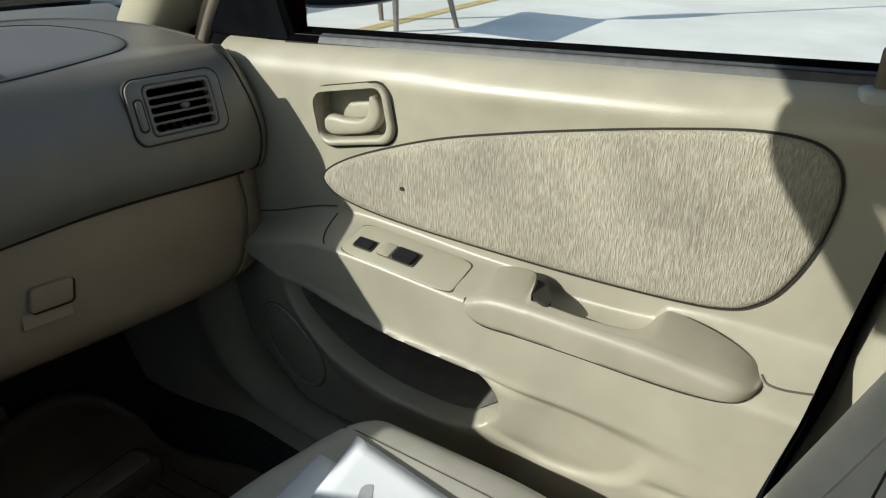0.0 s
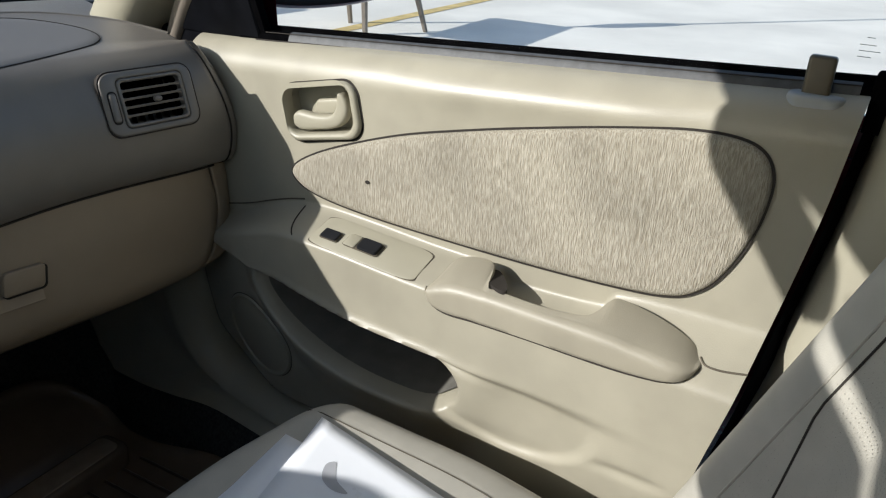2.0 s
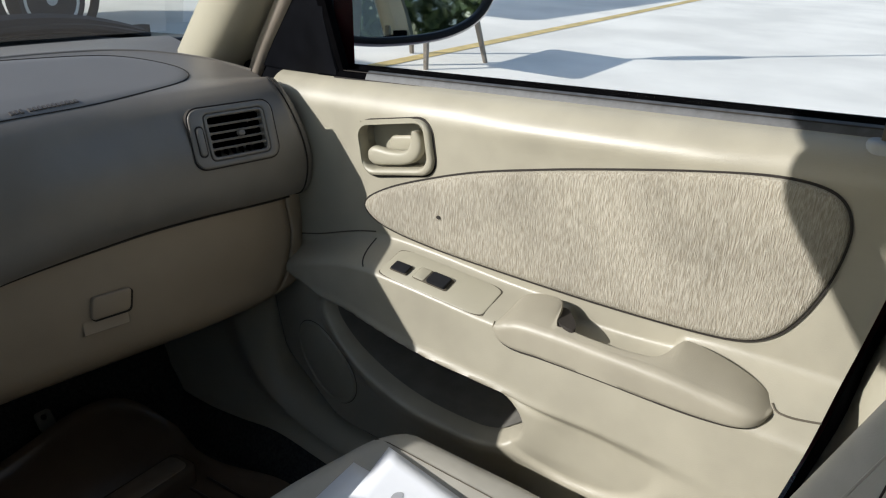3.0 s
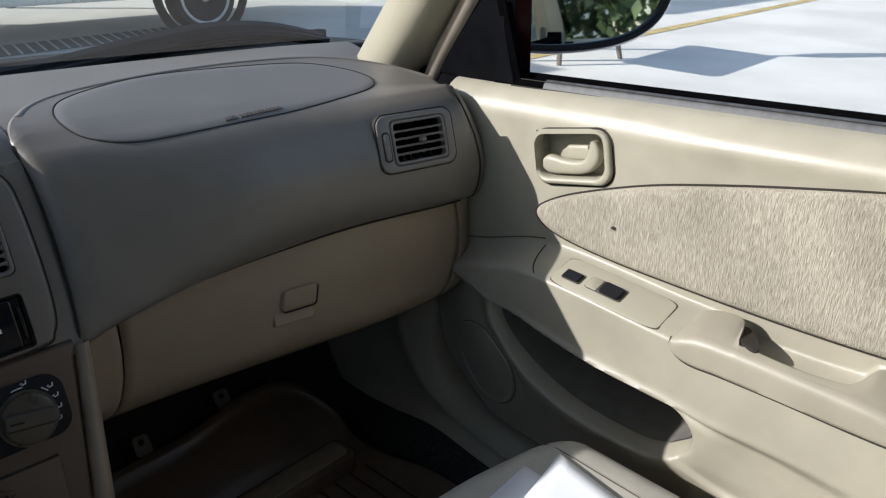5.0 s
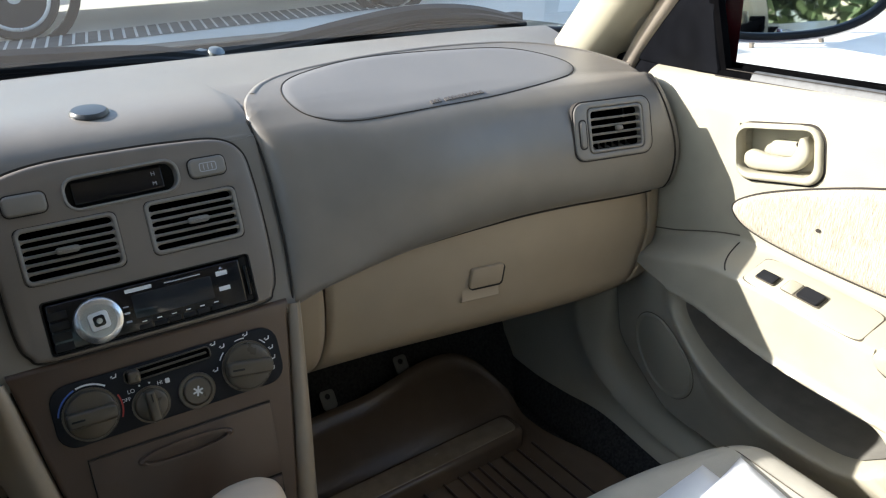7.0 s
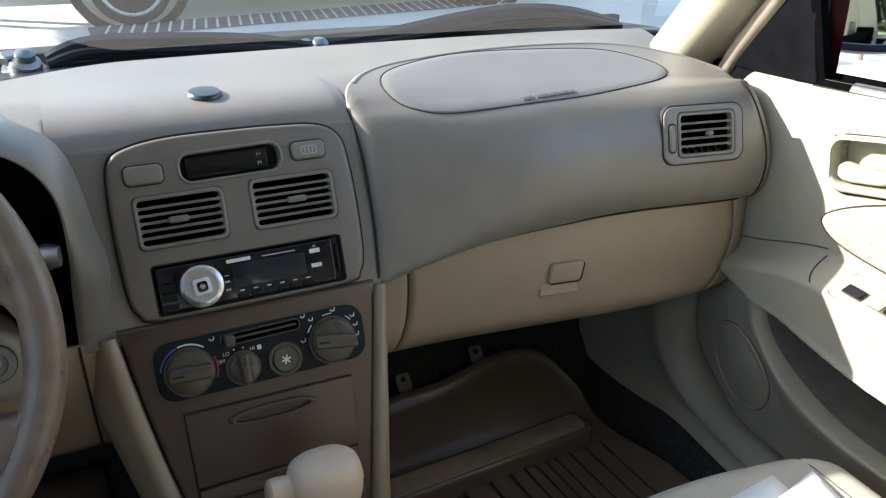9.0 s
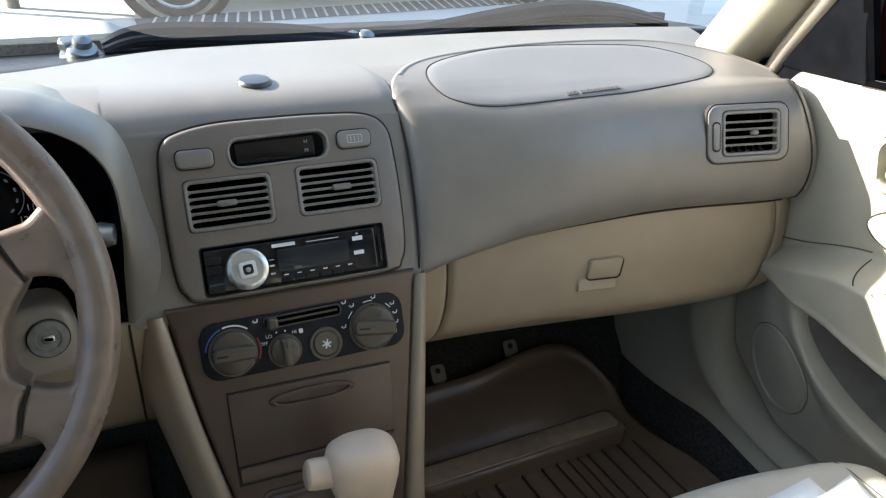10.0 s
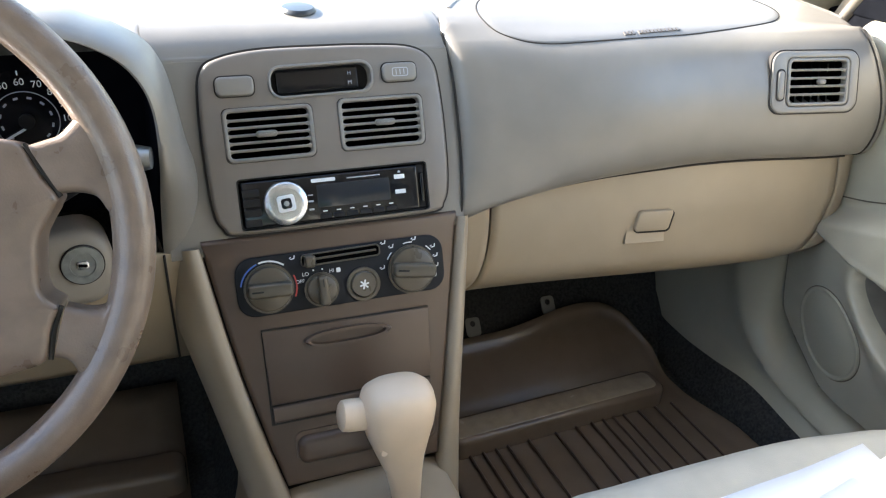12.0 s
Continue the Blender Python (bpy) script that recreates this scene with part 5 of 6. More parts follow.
for k in range(25):
    z = 0.34 + 0.99 * k / 24
    yr = rear_y(min(z, 0.97)) - 0.013 - 0.12 * max(0.0, z - 0.97)
    xi = -0.32 * max(0.0, z - 0.97)
    rings.append([(0.730 + xi, yr + 0.004, z), (0.690 + xi, yr, z), (0.672 + xi, yr - 0.006, z), (0.660 + xi, yr - 0.022, z), (0.656 + xi, yr - 0.06, z), (0.656 + xi, yr - 0.12, z), (0.70 + xi, yr - 0.19, z)])
solo("pillar_rear_right", Shape().rings(rings, closed=False), BEIGE, "grey beige centre pillar trim behind the door", "pillar trim", "structure", angle=60)

# rear shut face and dark gap
part("shut_face", sheet(1, 20, lambda u, v: (door_x(rear_y(0.42 + 0.53 * v), 0.42 + 0.53 * v) + 0.07 * u, rear_y(0.42 + 0.53 * v) - 0.002 - 0.012 * u, 0.42 + 0.53 * v)), LINING, door, "dark rear edge of the door")
part("front_edge", sheet(2, 30, lambda u, v: (door_x(front_y(0.42 + 0.47 * v), 0.42 + 0.47 * v) + 0.085 * u, front_y(0.42 + 0.47 * v) + 0.001, 0.42 + 0.47 * v)), BEIGE_SOFT, door)
part("bottom_edge", sheet(30, 2, lambda u, v: (door_x(-0.085 + 0.57 * u, 0.421) + 0.07 * v, -0.085 + 0.57 * u, 0.4205)), BEIGE_SOFT, door)
part("door_seal", sheet(3, 20, lambda u, v: (0.715 + 0.01 * u, rear_y(0.42 + 0.53 * v) - 0.006 - 0.012 * u, 0.40 + 0.56 * v)), LINING, door, "black rubber seal in the door gap")

CLOTH_C = [(0.418, 0.769), (0.405, 0.785), (0.358, 0.809), (0.268, 0.842), (0.176, 0.866), (0.091, 0.885), (0.016, 0.900), (-0.043, 0.909), (-0.083, 0.909), (-0.105, 0.900), (-0.115, 0.880), (-0.1145, 0.852), (-0.107, 0.818), (-0.093, 0.785), (-0.076, 0.763), (-0.050, 0.749), (0.0, 0.7425), (0.104, 0.7385), (0.236, 0.7385), (0.312, 0.7405), (0.372, 0.746), (0.404, 0.755)]
CL_O = [(p.x, p.y) for p in spline([(y, z, 0) for y, z in CLOTH_C], 5)]
part("cloth_gap", Shape().rings([[(0.664, y, z) for y, z in inset(CL_O, -0.002)], [(0.6598, y, z) for y, z in inset(CL_O, -0.002)], [(0.6598, y, z) for y, z in inset(CL_O, 0.002)]]), SEAM, door, "dark groove round the cloth insert")
rings = []
for d, h in ((0.0, -0.004), (0.0, 0.002), (0.0012, 0.0042), (0.004, 0.0056), (0.009, 0.0064)):
    rings.append([(0.662 - h, y, z) for y, z in inset(CL_O, d)])
cy, cz = 0.14, 0.815
for k in range(1, 9):
    f = 1 - k / 9
    rings.append([(0.662 - 0.0064 - 0.0015 * (1 - f * f), cy + (y - cy) * f, cz + (z - cz) * f) for _, y, z in rings[4]])
part("cloth_insert", Shape().rings(rings, cap1=True), CLOTH, door, "ribbed grey beige cloth insert with faint stains", angle=60)
part("burn_mark", slab(circle(0, 0, 0.003, 12, 0.0022), 0, 0.0008, 0, Matrix(((0, 0, -1, 0.6542), (1, 0, 0, 0.302), (0, 1, 0, 0.783), (0, 0, 0, 1)))), SEAM, door, "small dark burn mark in the cloth")

# inner door pull in its recess
PM = Matrix(((0, 0, -1, 0.6625), (-math.cos(radians(12)), math.sin(radians(12)), 0, 0.3735), (math.sin(radians(12)), math.cos(radians(12)), 0, 0.8505), (0, 0, 0, 1)))
RO, RI = rrect(0, 0, 0.112, 0.066, 0.020, 8), rrect(-0.0025, 0.003, 0.098, 0.056, 0.016, 8)
pull = part("pull_bezel", collar(RO, RI, -0.01, 0.007, PM, r=0.004), BEIGE, door, "beige bezel of the inner door handle")
part("pull_gap", collar(inset(RO, -0.0022), RO, -0.01, 0.0012, PM), SEAM, pull)
part("pull_well", slab(RI, -0.030, -0.0225, 0, PM), BEIGE, pull, "shaded recess behind the handle")
LEVER = spline([(-0.0455, -0.0090, 0.0075), (-0.040, -0.0095, 0.0112), (-0.030, -0.0110, 0.0110), (-0.015, -0.0128, 0.0092), (0.004, -0.0135, 0.0082), (0.018, -0.0105, 0.0085), (0.0265, -0.0020, 0.0092), (0.0290, 0.0070, 0.0080), (0.0285, 0.0150, 0.0055), (0.0275, 0.0185, 0.0025)], 6, closed=False)
rings = []
for k, p in enumerate(LEVER):
    d = (LEVER[min(k + 1, len(LEVER) - 1)] - LEVER[max(k - 1, 0)])
    nx, ny = -d.y / math.hypot(d.x, d.y), d.x / math.hypot(d.x, d.y)
    rings.append([(p.x + nx * p.z * math.copysign(abs(math.cos(a)) ** 0.6, math.cos(a)), p.y + ny * p.z * math.copysign(abs(math.cos(a)) ** 0.6, math.cos(a)), -0.007 + 0.0075 * math.copysign(abs(math.sin(a)) ** 0.7, math.sin(a))) for a in [2 * math.pi * q / 24 for q in range(24)]])
part("pull_lever", Shape().rings(rings, cap0=True, cap1=True).moved(PM), BEIGE, pull, "hooked flat beige door pull lever", angle=60)
part("lever_boss", slab(rrect(-0.003, 0.002, 0.040, 0.020, 0.009, 7), -0.0225, -0.0145, 0.004, PM), BEIGE, pull, "rounded beige boss behind the lever")
part("screw", lathe([(0.0032, 0), (0.0030, 0.0015), (0.0016, 0.0018), (0, 0.0008)], 12, PM @ pose(0.0150, 0.0085, -0.0160)), SEAM, pull)

# switch plate with window and lock switches
def ledge_plate(y, t, h):
    """y along the ledge, t from its back (0) to its lip (1), h above it."""
    zt = curve_table(LEDGE, y)
    z = zt - 0.026 * (0.18 + 0.60 * t)
    p = Vector(on_door(y, z))
    q = Vector(on_door(y, z - 0.002))
    n = (q - p).cross(Vector((0, 1, 0))).normalized()
    if n.z < 0:
        n = -n
    return p + n * h


def ledge_slab(y0, y1, t0, t1, h0, h1, mat, name, parent, label="", r=0.12, skew=0.0, ny=10):
    o = rrect(0.5, 0.5, 1, 1, r, 4)
    rings = []
    for hh, d in ((h0, 0), (h1 - (h1 - h0) * 0.25, 0), (h1, 0.05)):
        rings.append([tuple(ledge_plate(y0 + (y1 - y0) * (0.5 + (a - 0.5) * (1 - d)) + skew * b, t0 + (t1 - t0) * (0.5 + (b - 0.5) * (1 - d)), hh)) for a, b in o])
    return part(name, Shape().rings(rings, cap1=True), mat, parent, label)


ledge_slab(0.3540, 0.2050, 0.105, 1.185, 0.0, 0.0005, SEAM_BEIGE, "switch_gap", door)
plate = ledge_slab(0.353, 0.206, 0.115, 1.175, 0.0, 0.0014, BEIGE, "switch_plate", door, "beige switch plate on the armrest", r=0.16)
ledge_slab(0.343, 0.318, 0.56, 0.88, 0.001, 0.0024, SEAM_BEIGE, "switch_well", plate)
ledge_slab(0.342, 0.319, 0.58, 0.86, 0.001, 0.0042, SATIN_BLACK, "lock_switch", plate, "black rocker switch")
ledge_slab(0.310, 0.2620, 0.46, 0.86, 0.0014, 0.0022, SEAM_BEIGE, "switch_well", plate)
ledge_slab(0.290, 0.2640, 0.49, 0.83, 0.002, 0.0055, SATIN_BLACK, "window_switch", plate, "black window switch with a beige cup")
ledge_slab(0.309, 0.2935, 0.48, 0.84, 0.002, 0.0032, BEIGE, "switch_cup", plate)
part("front_seam", tube([tuple(ledge_plate(0.400 - 0.018 * t * t, t, 0.0003)) for t in [k / 10 for k in range(12)]], 0.0008, 6), SEAM, door)
door_tube("split_seam", [(0.560, 0.690), (0.53, 0.697), (0.50, 0.705), (0.46, 0.719), (0.43, 0.7285), (0.405, 0.7345)], 0.0009, SEAM_BEIGE, door)

# soft armrest pad with a grip opening behind it
def pad_top(y):
    return curve_table([(-0.104, 0.710), (-0.097, 0.716), (-0.08, 0.7255), (-0.045, 0.734), (0.0, 0.738), (0.06, 0.738), (0.11, 0.739), (0.15, 0.738), (0.172, 0.732), (0.189, 0.714)], y)


def pad_low(y):
    return curve_table([(-0.104, 0.714), (-0.097, 0.711), (-0.092, 0.702), (-0.08, 0.6945), (-0.06, 0.690), (-0.02, 0.687), (0.07, 0.687), (0.13, 0.686), (0.165, 0.685), (0.183, 0.693), (0.189, 0.705)], y)


PAD_OUT = [(-0.104, 0.634), (-0.100, 0.637), (-0.090, 0.6395), (-0.065, 0.6435), (-0.031, 0.6475), (-0.004, 0.6480), (0.002, 0.640), (0.006, 0.628), (0.014, 0.6185), (0.030, 0.6150), (0.060, 0.6130), (0.090, 0.6130), (0.110, 0.6140), (0.119, 0.615), (0.126, 0.640), (0.135, 0.646), (0.16, 0.646), (0.180, 0.640), (0.189, 0.620)]
rings = []
for k in range(121):
    f = k / 120
    y = -0.097 + 0.286 * (0.5 - 0.5 * math.cos(math.pi * f))
    end, front = min(1.0, (y + 0.097) / 0.034), min(1.0, (0.189 - y) / 0.012)
    e, ef = math.sqrt(max(0.0, 1 - (1 - end) ** 2)), math.sqrt(max(0.0, 1 - (1 - front) ** 2))
    zt, zl = pad_top(y) - 0.005 * (1 - ef) - 0.006 * (1 - e), pad_low(y) - 0.004 * (1 - e)
    inner = 0.5978 + 0.006 * (1 - ef) + 0.026 * (1 - e) ** 1.3
    outer = max(inner + 0.008, curve_table(PAD_OUT, y))
    w = outer - inner
    crest = zt - min(0.017, 0.36 * (zt - zl))
    zt -= 0.40 * max(0.0, min(0.648, 0.648 - outer)) * e
    h = zt - zl
    zd = zt - 0.006 - 0.030 * smooth(0.645, 0.62, outer)
    row = [(0.618, zl + 0.002), (inner + 0.007, zl + 0.0002), (inner + 0.0028, zl + 0.0015), (inner + 0.0012, zl + 0.05 * h)]
    foot, side = zl + 0.05 * h, min(crest, zt - 0.001) - min(0.013, 0.4 * h)
    row += [(inner + 0.0012 * (1 - q / 6) ** 2, foot + (side - foot) * q / 6) for q in range(1, 6)]
    for q in range(9):
        a = math.pi / 2 * q / 8
        rx, rz = min(0.0115, 0.60 * w), min(0.013, 0.4 * h)
        row.append((inner + rx * (1 - math.cos(a)) - 0.0006 * math.sin(2 * a), min(crest, zt - 0.001) - rz * (1 - math.sin(a))))
    row += [(outer - 0.0030, zt - 0.0004), (outer - 0.0010, zt - 0.0010), (outer - 0.0002, zt - 0.003), (outer, zd)]
    rings.append([(x, y, z) for x, z in row])
part("armrest_pad", Shape().rings(rings, closed=False, cap0=True, cap1=True), PAD_VINYL, door, "soft beige armrest pad", angle=70)
pad_line = [(inner_y, pad_low(inner_y) - 0.0012) for inner_y in [-0.095 + 0.281 * k / 40 for k in range(41)]]
part("pad_seam", tube([on_door(y, z, 0.0004) for y, z in pad_line], 0.0011, 6), SEAM, door)
# Solid dark block in place of a hollow: it stands for the mouth's shade.
part("grip_shadow", slab([(p.x, p.y) for p in spline([(0.646, 0.131, 0), (0.640, 0.129, 0), (0.620, 0.121, 0), (0.611, 0.112, 0), (0.610, 0.098, 0), (0.625, 0.104, 0), (0.646, 0.122, 0)], 5)], 0.690, 0.7275, 0), SEAM, door, "dark block for the shade in the pull grip mouth")
door_tube("rear_split", [(-0.0940, 0.7130), (-0.100, 0.7095), (-0.112, 0.7090), (-0.124, 0.7100), (-0.1365, 0.7115)], 0.0011, SEAM_BEIGE, door)

# speaker
def on_speaker(shape):
    shape.v = [(door_x(0.489 - p[0], 0.513 + p[1]) - p[2], 0.489 - p[0], 0.513 + p[1]) for p in shape.v]
    return shape


part("speaker_groove", on_speaker(lathe([(0.0668, -0.002), (0.0668, 0.0004), (0.0655, 0.0004)], 56)), SEAM_BEIGE, door)
part("speaker_grille", on_speaker(lathe([(0.0655, -0.004), (0.0655, 0.0015), (0.064, 0.0038), (0.0615, 0.0040), (0.0595, 0.0015), (0.058, 0.0012), (0.05, 0.0035), (0.03, 0.0055), (0, 0.006)], 56)), BEIGE, door, "round beige speaker grille", angle=60)

# window ledge: rubber strip, lock button, black corner plate
part("window_strip", Shape().rings([[(x, y, sill_z(y) + dz) for x, dz in ((0.694, -0.004), (0.697, 0.004), (0.704, 0.0075), (0.712, 0.006), (0.713, -0.01))] for y in [0.53 - 0.71 * k / 40 for k in range(41)]], closed=False), PLATE, door, "black rubber window strip")
part("dust_streak", Shape().rings([[(x, y, sill_z(y) + dz) for x, dz in ((0.6938, -0.0024), (0.6962, 0.0038), (0.6986, 0.0066), (0.7030, 0.0080))] for y in [0.45 - 0.61 * k / 40 for k in range(41)]], closed=False), DUSTY, door, "grey dusty streak along the rubber strip")
for dx, dz, rad in ((0.6929, -0.0030, 0.0012), (0.6975, 0.0060, 0.0006)):
    part("strip_line", tube([(dx, y, sill_z(y) + dz) for y in [0.50 - 0.66 * k / 40 for k in range(41)]], rad, 6), SEAM, door)
part("window_lip", Shape().rings([[(x, y, sill_z(y) + dz) for x, dz in ((0.713, 0.004), (0.714, 0.011), (0.718, 0.012), (0.720, 0.0))] for y in [0.62 - 0.80 * k / 30 for k in range(31)]], closed=False), PLATE, door, "black outer window lip")
lockb = part("lock_base", slab(rrect(0.687, -0.130, 0.026, 0.046, 0.011), 0.936, 0.9515, 0.004, Matrix()), BASE_GREY, door, "pale grey oval base of the lock button")
part("strip_end", block(0.690, 0.722, -0.215, -0.168, 0.925, 0.972, 0.003), PLATE, door)
part("lock_button", slab(rrect(0.689, -0.128, 0.011, 0.0215, 0.003), 0.945, 0.982, 0.003), BUTTON_OLIVE, door, "upright dark olive lock button")
SAIL = [(p.x, p.y) for p in spline([(0.645, 0.9065, 0), (0.628, 0.930, 0), (0.595, 0.968, 0), (0.545, 1.040, 0), (0.500, 1.110, 0)], 5, closed=False)] + [(0.492, 1.115)] + [(p.x, p.y) for p in spline([(0.507, 0.985, 0), (0.500, 0.935, 0), (0.497, 0.918, 0), (0.500, 0.910, 0), (0.512, 0.9062, 0), (0.541, 0.9072, 0), (0.590, 0.9058, 0), (0.625, 0.9052, 0)], 5, closed=False)]
part("corner_base", Shape().rings([[(0.720, y, 0.880), (0.701, y, 0.880), (0.699, y, 0.906), (0.704, y, 0.9085), (0.722, y, 0.912)] for y in (0.494, 0.53, 0.58, 0.66, 0.72)], closed=False, cap0=True), TRIM_BLACK, door)
part("corner_plate", Shape().rings([[(0.715 - 0.18 * (z - 0.906), y, z) for y, z in SAIL], [(0.6985 - 0.18 * (z - 0.906), y, z) for y, z in SAIL], [(0.6965 - 0.18 * (z - 0.906), y, z) for y, z in inset(SAIL, 0.002)]], cap1=True, cap0=True), TRIM_BLACK, door, "black plastic corner plate at the mirror")
part("window_post", Shape().rings([[(0.700, 0.500, 0.905), (0.712, 0.500, 0.905), (0.712, 0.486, 0.905), (0.700, 0.486, 0.905)], [(0.66, 0.530, 1.09), (0.672, 0.530, 1.09), (0.672, 0.516, 1.09), (0.66, 0.516, 1.09)]], cap0=True, cap1=True), PLATE, door, "black window guide post")
side_pane = part("side_window", Shape().add([(0.716, 0.495, 0.90), (0.710, -0.24, 0.92), (0.60, -0.30, 1.32), (0.60, 0.33, 1.32), (0.6635, 0.522, 1.09)], [(0, 1, 2, 3, 4)]), SIDE_GLASS, door, "clear side window glass")
side_pane.visible_shadow = False
for du, dz, w in ((0.0, 0.0, 0.010), (0.0, 0.005, 0.016), (0.0, 0.010, 0.012), (0.004, 0.016, 0.006)):
    part("glazing_mark", Shape().add([(0.706 - 0.30 * dz, -0.150 - du, 0.982 + dz), (0.706 - 0.30 * dz, -0.150 - du - w, 0.982 + dz), (0.7055 - 0.30 * dz, -0.150 - du - w, 0.9826 + dz), (0.7055 - 0.30 * dz, -0.150 - du, 0.9826 + dz)], [(0, 1, 2, 3)]), GREY_INK, side_pane)
part("outer_skin", Shape().add([(0.80, 0.62, 0.30), (0.80, -0.2, 0.30), (0.745, -0.2, 0.930), (0.745, 0.62, 0.880)], [(0, 1, 2, 3)]), MAROON, door, "maroon outer door skin", thick=0.01)

# kick panel and sill
EDGE_P = [(0.603, 0.66), (0.603, 0.56), (0.600, 0.493), (0.580, 0.450), (0.540, 0.426), (0.488, 0.412), (0.40, 0.406), (0.20, 0.402), (-0.35, 0.40)]
CREASE_P = [(0.665, 0.64), (0.662, 0.516), (0.630, 0.454), (0.597, 0.423), (0.558, 0.406), (0.506, 0.394), (0.42, 0.384), (0.20, 0.378), (-0.35, 0.376)]
FOOT_P = [(0.90, 0.60), (0.87, 0.43), (0.81, 0.365), (0.735, 0.355), (0.65, 0.363), (0.56, 0.376), (0.44, 0.365), (0.20, 0.350), (-0.35, 0.345)]
paths = [[(q.x, q.y) for q in spline([(a, b, 0) for a, b in pp], 10, closed=False)] for pp in (EDGE_P, CREASE_P, FOOT_P)]
rings = []
for e_, c_, f_ in zip(*paths):
    e_, c_, f_ = Vector(e_), Vector(c_), Vector(f_)
    row = [(0.700, e_), (0.672, e_), (0.661, e_.lerp(c_, 0.15)), (0.652, e_.lerp(c_, 0.45)), (0.643, e_.lerp(c_, 0.8)), (0.642, c_), (0.648, c_.lerp(f_, 0.05)), (0.653, c_.lerp(f_, 0.2)), (0.648, c_.lerp(f_, 0.55)), (0.630, f_), (0.622, f_ - Vector((0, 0.05)))]
    rings.append([(x, q.x, q.y) for x, q in row])
solo("carpet_side", Shape().rings([[(0.628, *f_), (0.615, f_[0], f_[1] - 0.018), (0.596, f_[0] - 0.01, 0.303)] for f_ in paths[2]], closed=False), CARPET, "charcoal carpet rising to the sill", "carpet", "structure", angle=70)
solo("trim_sill", Shape().rings(rings, closed=False), BEIGE, "grey beige kick panel running into the door sill", "sill trim", "structure", angle=70)

part("frame_seal", tube(spline([(0.705, 0.655, 0.895), (0.698, 0.628, 0.935), (0.684, 0.570, 1.005), (0.662, 0.500, 1.090), (0.627, 0.410, 1.200)], 8, closed=False), 0.013, 14), SHROUD, door, "taupe rubber seal along the windscreen pillar")

# ---- door mirror ----
mirror = thing("door_mirror", (0.78, 0.53, 0.93), "maroon door mirror with an oval glass", "door mirror")
mn = Vector((-0.528, -0.849, 0.085)).normalized()
mu_ = Vector((0.849, -0.528, 0)).normalized()
mv = mu_.cross(mn).normalized()
if mv.z < 0:
    mv = -mv
MM = Matrix(((mu_.x, mv.x, mn.x, 0.852), (mu_.y, mv.y, mn.y, 0.545), (mu_.z, mv.z, mn.z, 0.995), (0, 0, 0, 1)))
MO = [(1.20 * p.x - 0.006 + 0.036 * (max(0.0, p.x) / 0.112) ** 1.5, p.y) for p in spline([(-0.108, 0.02, 0), (-0.095, -0.028, 0), (-0.055, -0.056, 0), (0.005, -0.062, 0), (0.065, -0.052, 0), (0.100, -0.022, 0), (0.112, 0.03, 0), (0.09, 0.062, 0), (0.0, 0.072, 0), (-0.09, 0.060, 0)], 6)]
rings = []
for d, w in ((0.0, 0.012), (-0.004, 0.006), (-0.005, -0.004), (-0.002, -0.025), (0.012, -0.055), (0.035, -0.075)):
    rings.append([tuple(MM @ Vector((x, y, w))) for x, y in inset(MO, d)])
part("housing", Shape().rings(rings, cap1=True), MAROON, mirror, "glossy maroon mirror housing", angle=60)
part("rim", collar(inset(MO, -0.001), inset(MO, 0.009), -0.004, 0.0125, MM, r=0.003), BLACK, mirror, "black rim round the glass")
part("glass", slab(inset(MO, 0.008), -0.002, 0.004, 0, MM), MIRROR, mirror, "silvered mirror glass")
part("foot", Shape().rings([[(0.738, 0.64, 0.898), (0.738, 0.505, 0.906), (0.738, 0.512, 1.03), (0.738, 0.60, 1.05)], [(0.775, 0.62, 0.912), (0.775, 0.545, 0.914), (0.775, 0.552, 1.03), (0.775, 0.60, 1.04)], [(0.82, 0.63, 0.925), (0.82, 0.585, 0.930), (0.82, 0.590, 1.03), (0.82, 0.63, 1.04)], [(0.88, 0.63, 0.945), (0.88, 0.600, 0.948), (0.88, 0.600, 1.03), (0.88, 0.63, 1.03)]], cap0=True, cap1=True), MAROON, mirror, "maroon mirror foot", angle=60)

# ---- passenger seat ----
seat = thing("passenger_seat", (0.33, 0.0, 0.30), "pale grey leatherette passenger seat", "car seat")


def cushion_pt(u, v):
    """u across, v from the back to the front and down."""
    a = (u - 0.5) * 2
    hw = 0.250 if a < 0 else 0.237
    cx = 0.328
    n = 3.2
    y0, y1 = -0.17, 0.324 - (0.016 if a < 0 else 0.060) * abs(a) ** 2.6
    if v < 0.8:
        y = y0 + (y1 - 0.05 - y0) * v / 0.8
        drop = 0.0
        z = 0.578
    else:
        q = (v - 0.8) / 0.2 * math.pi / 2
        y = y1 - 0.05 + 0.05 * math.sin(q)
        z = 0.578 - 0.11 * (1 - math.cos(q))
    edge = max(0.0, abs(a) - 0.82) / 0.18 if a < 0 else max(0.0, a - 0.80) / 0.20
    z += 0.003 * smooth(0.58, 0.80, a) * smooth(-0.02, 0.12, y)      # the outer bolster stands higher
    z -= 0.10 * (1 - math.sqrt(max(0.0, 1 - edge ** 2.4))) + 0.016 * math.exp(-((abs(a)) / 0.45) ** 2) * smooth(0.95, 0.6, v)
    z += 0.004 * math.exp(-((abs(a) - 0.70) / 0.12) ** 2)
    z -= 0.028 * smooth(0.1, -0.17, y)
    return cx + hw * a, y, z


part("cushion", sheet(64, 50, cushion_pt), LEATHER, seat, "pale grey seat cushion in sun and shade", angle=70)
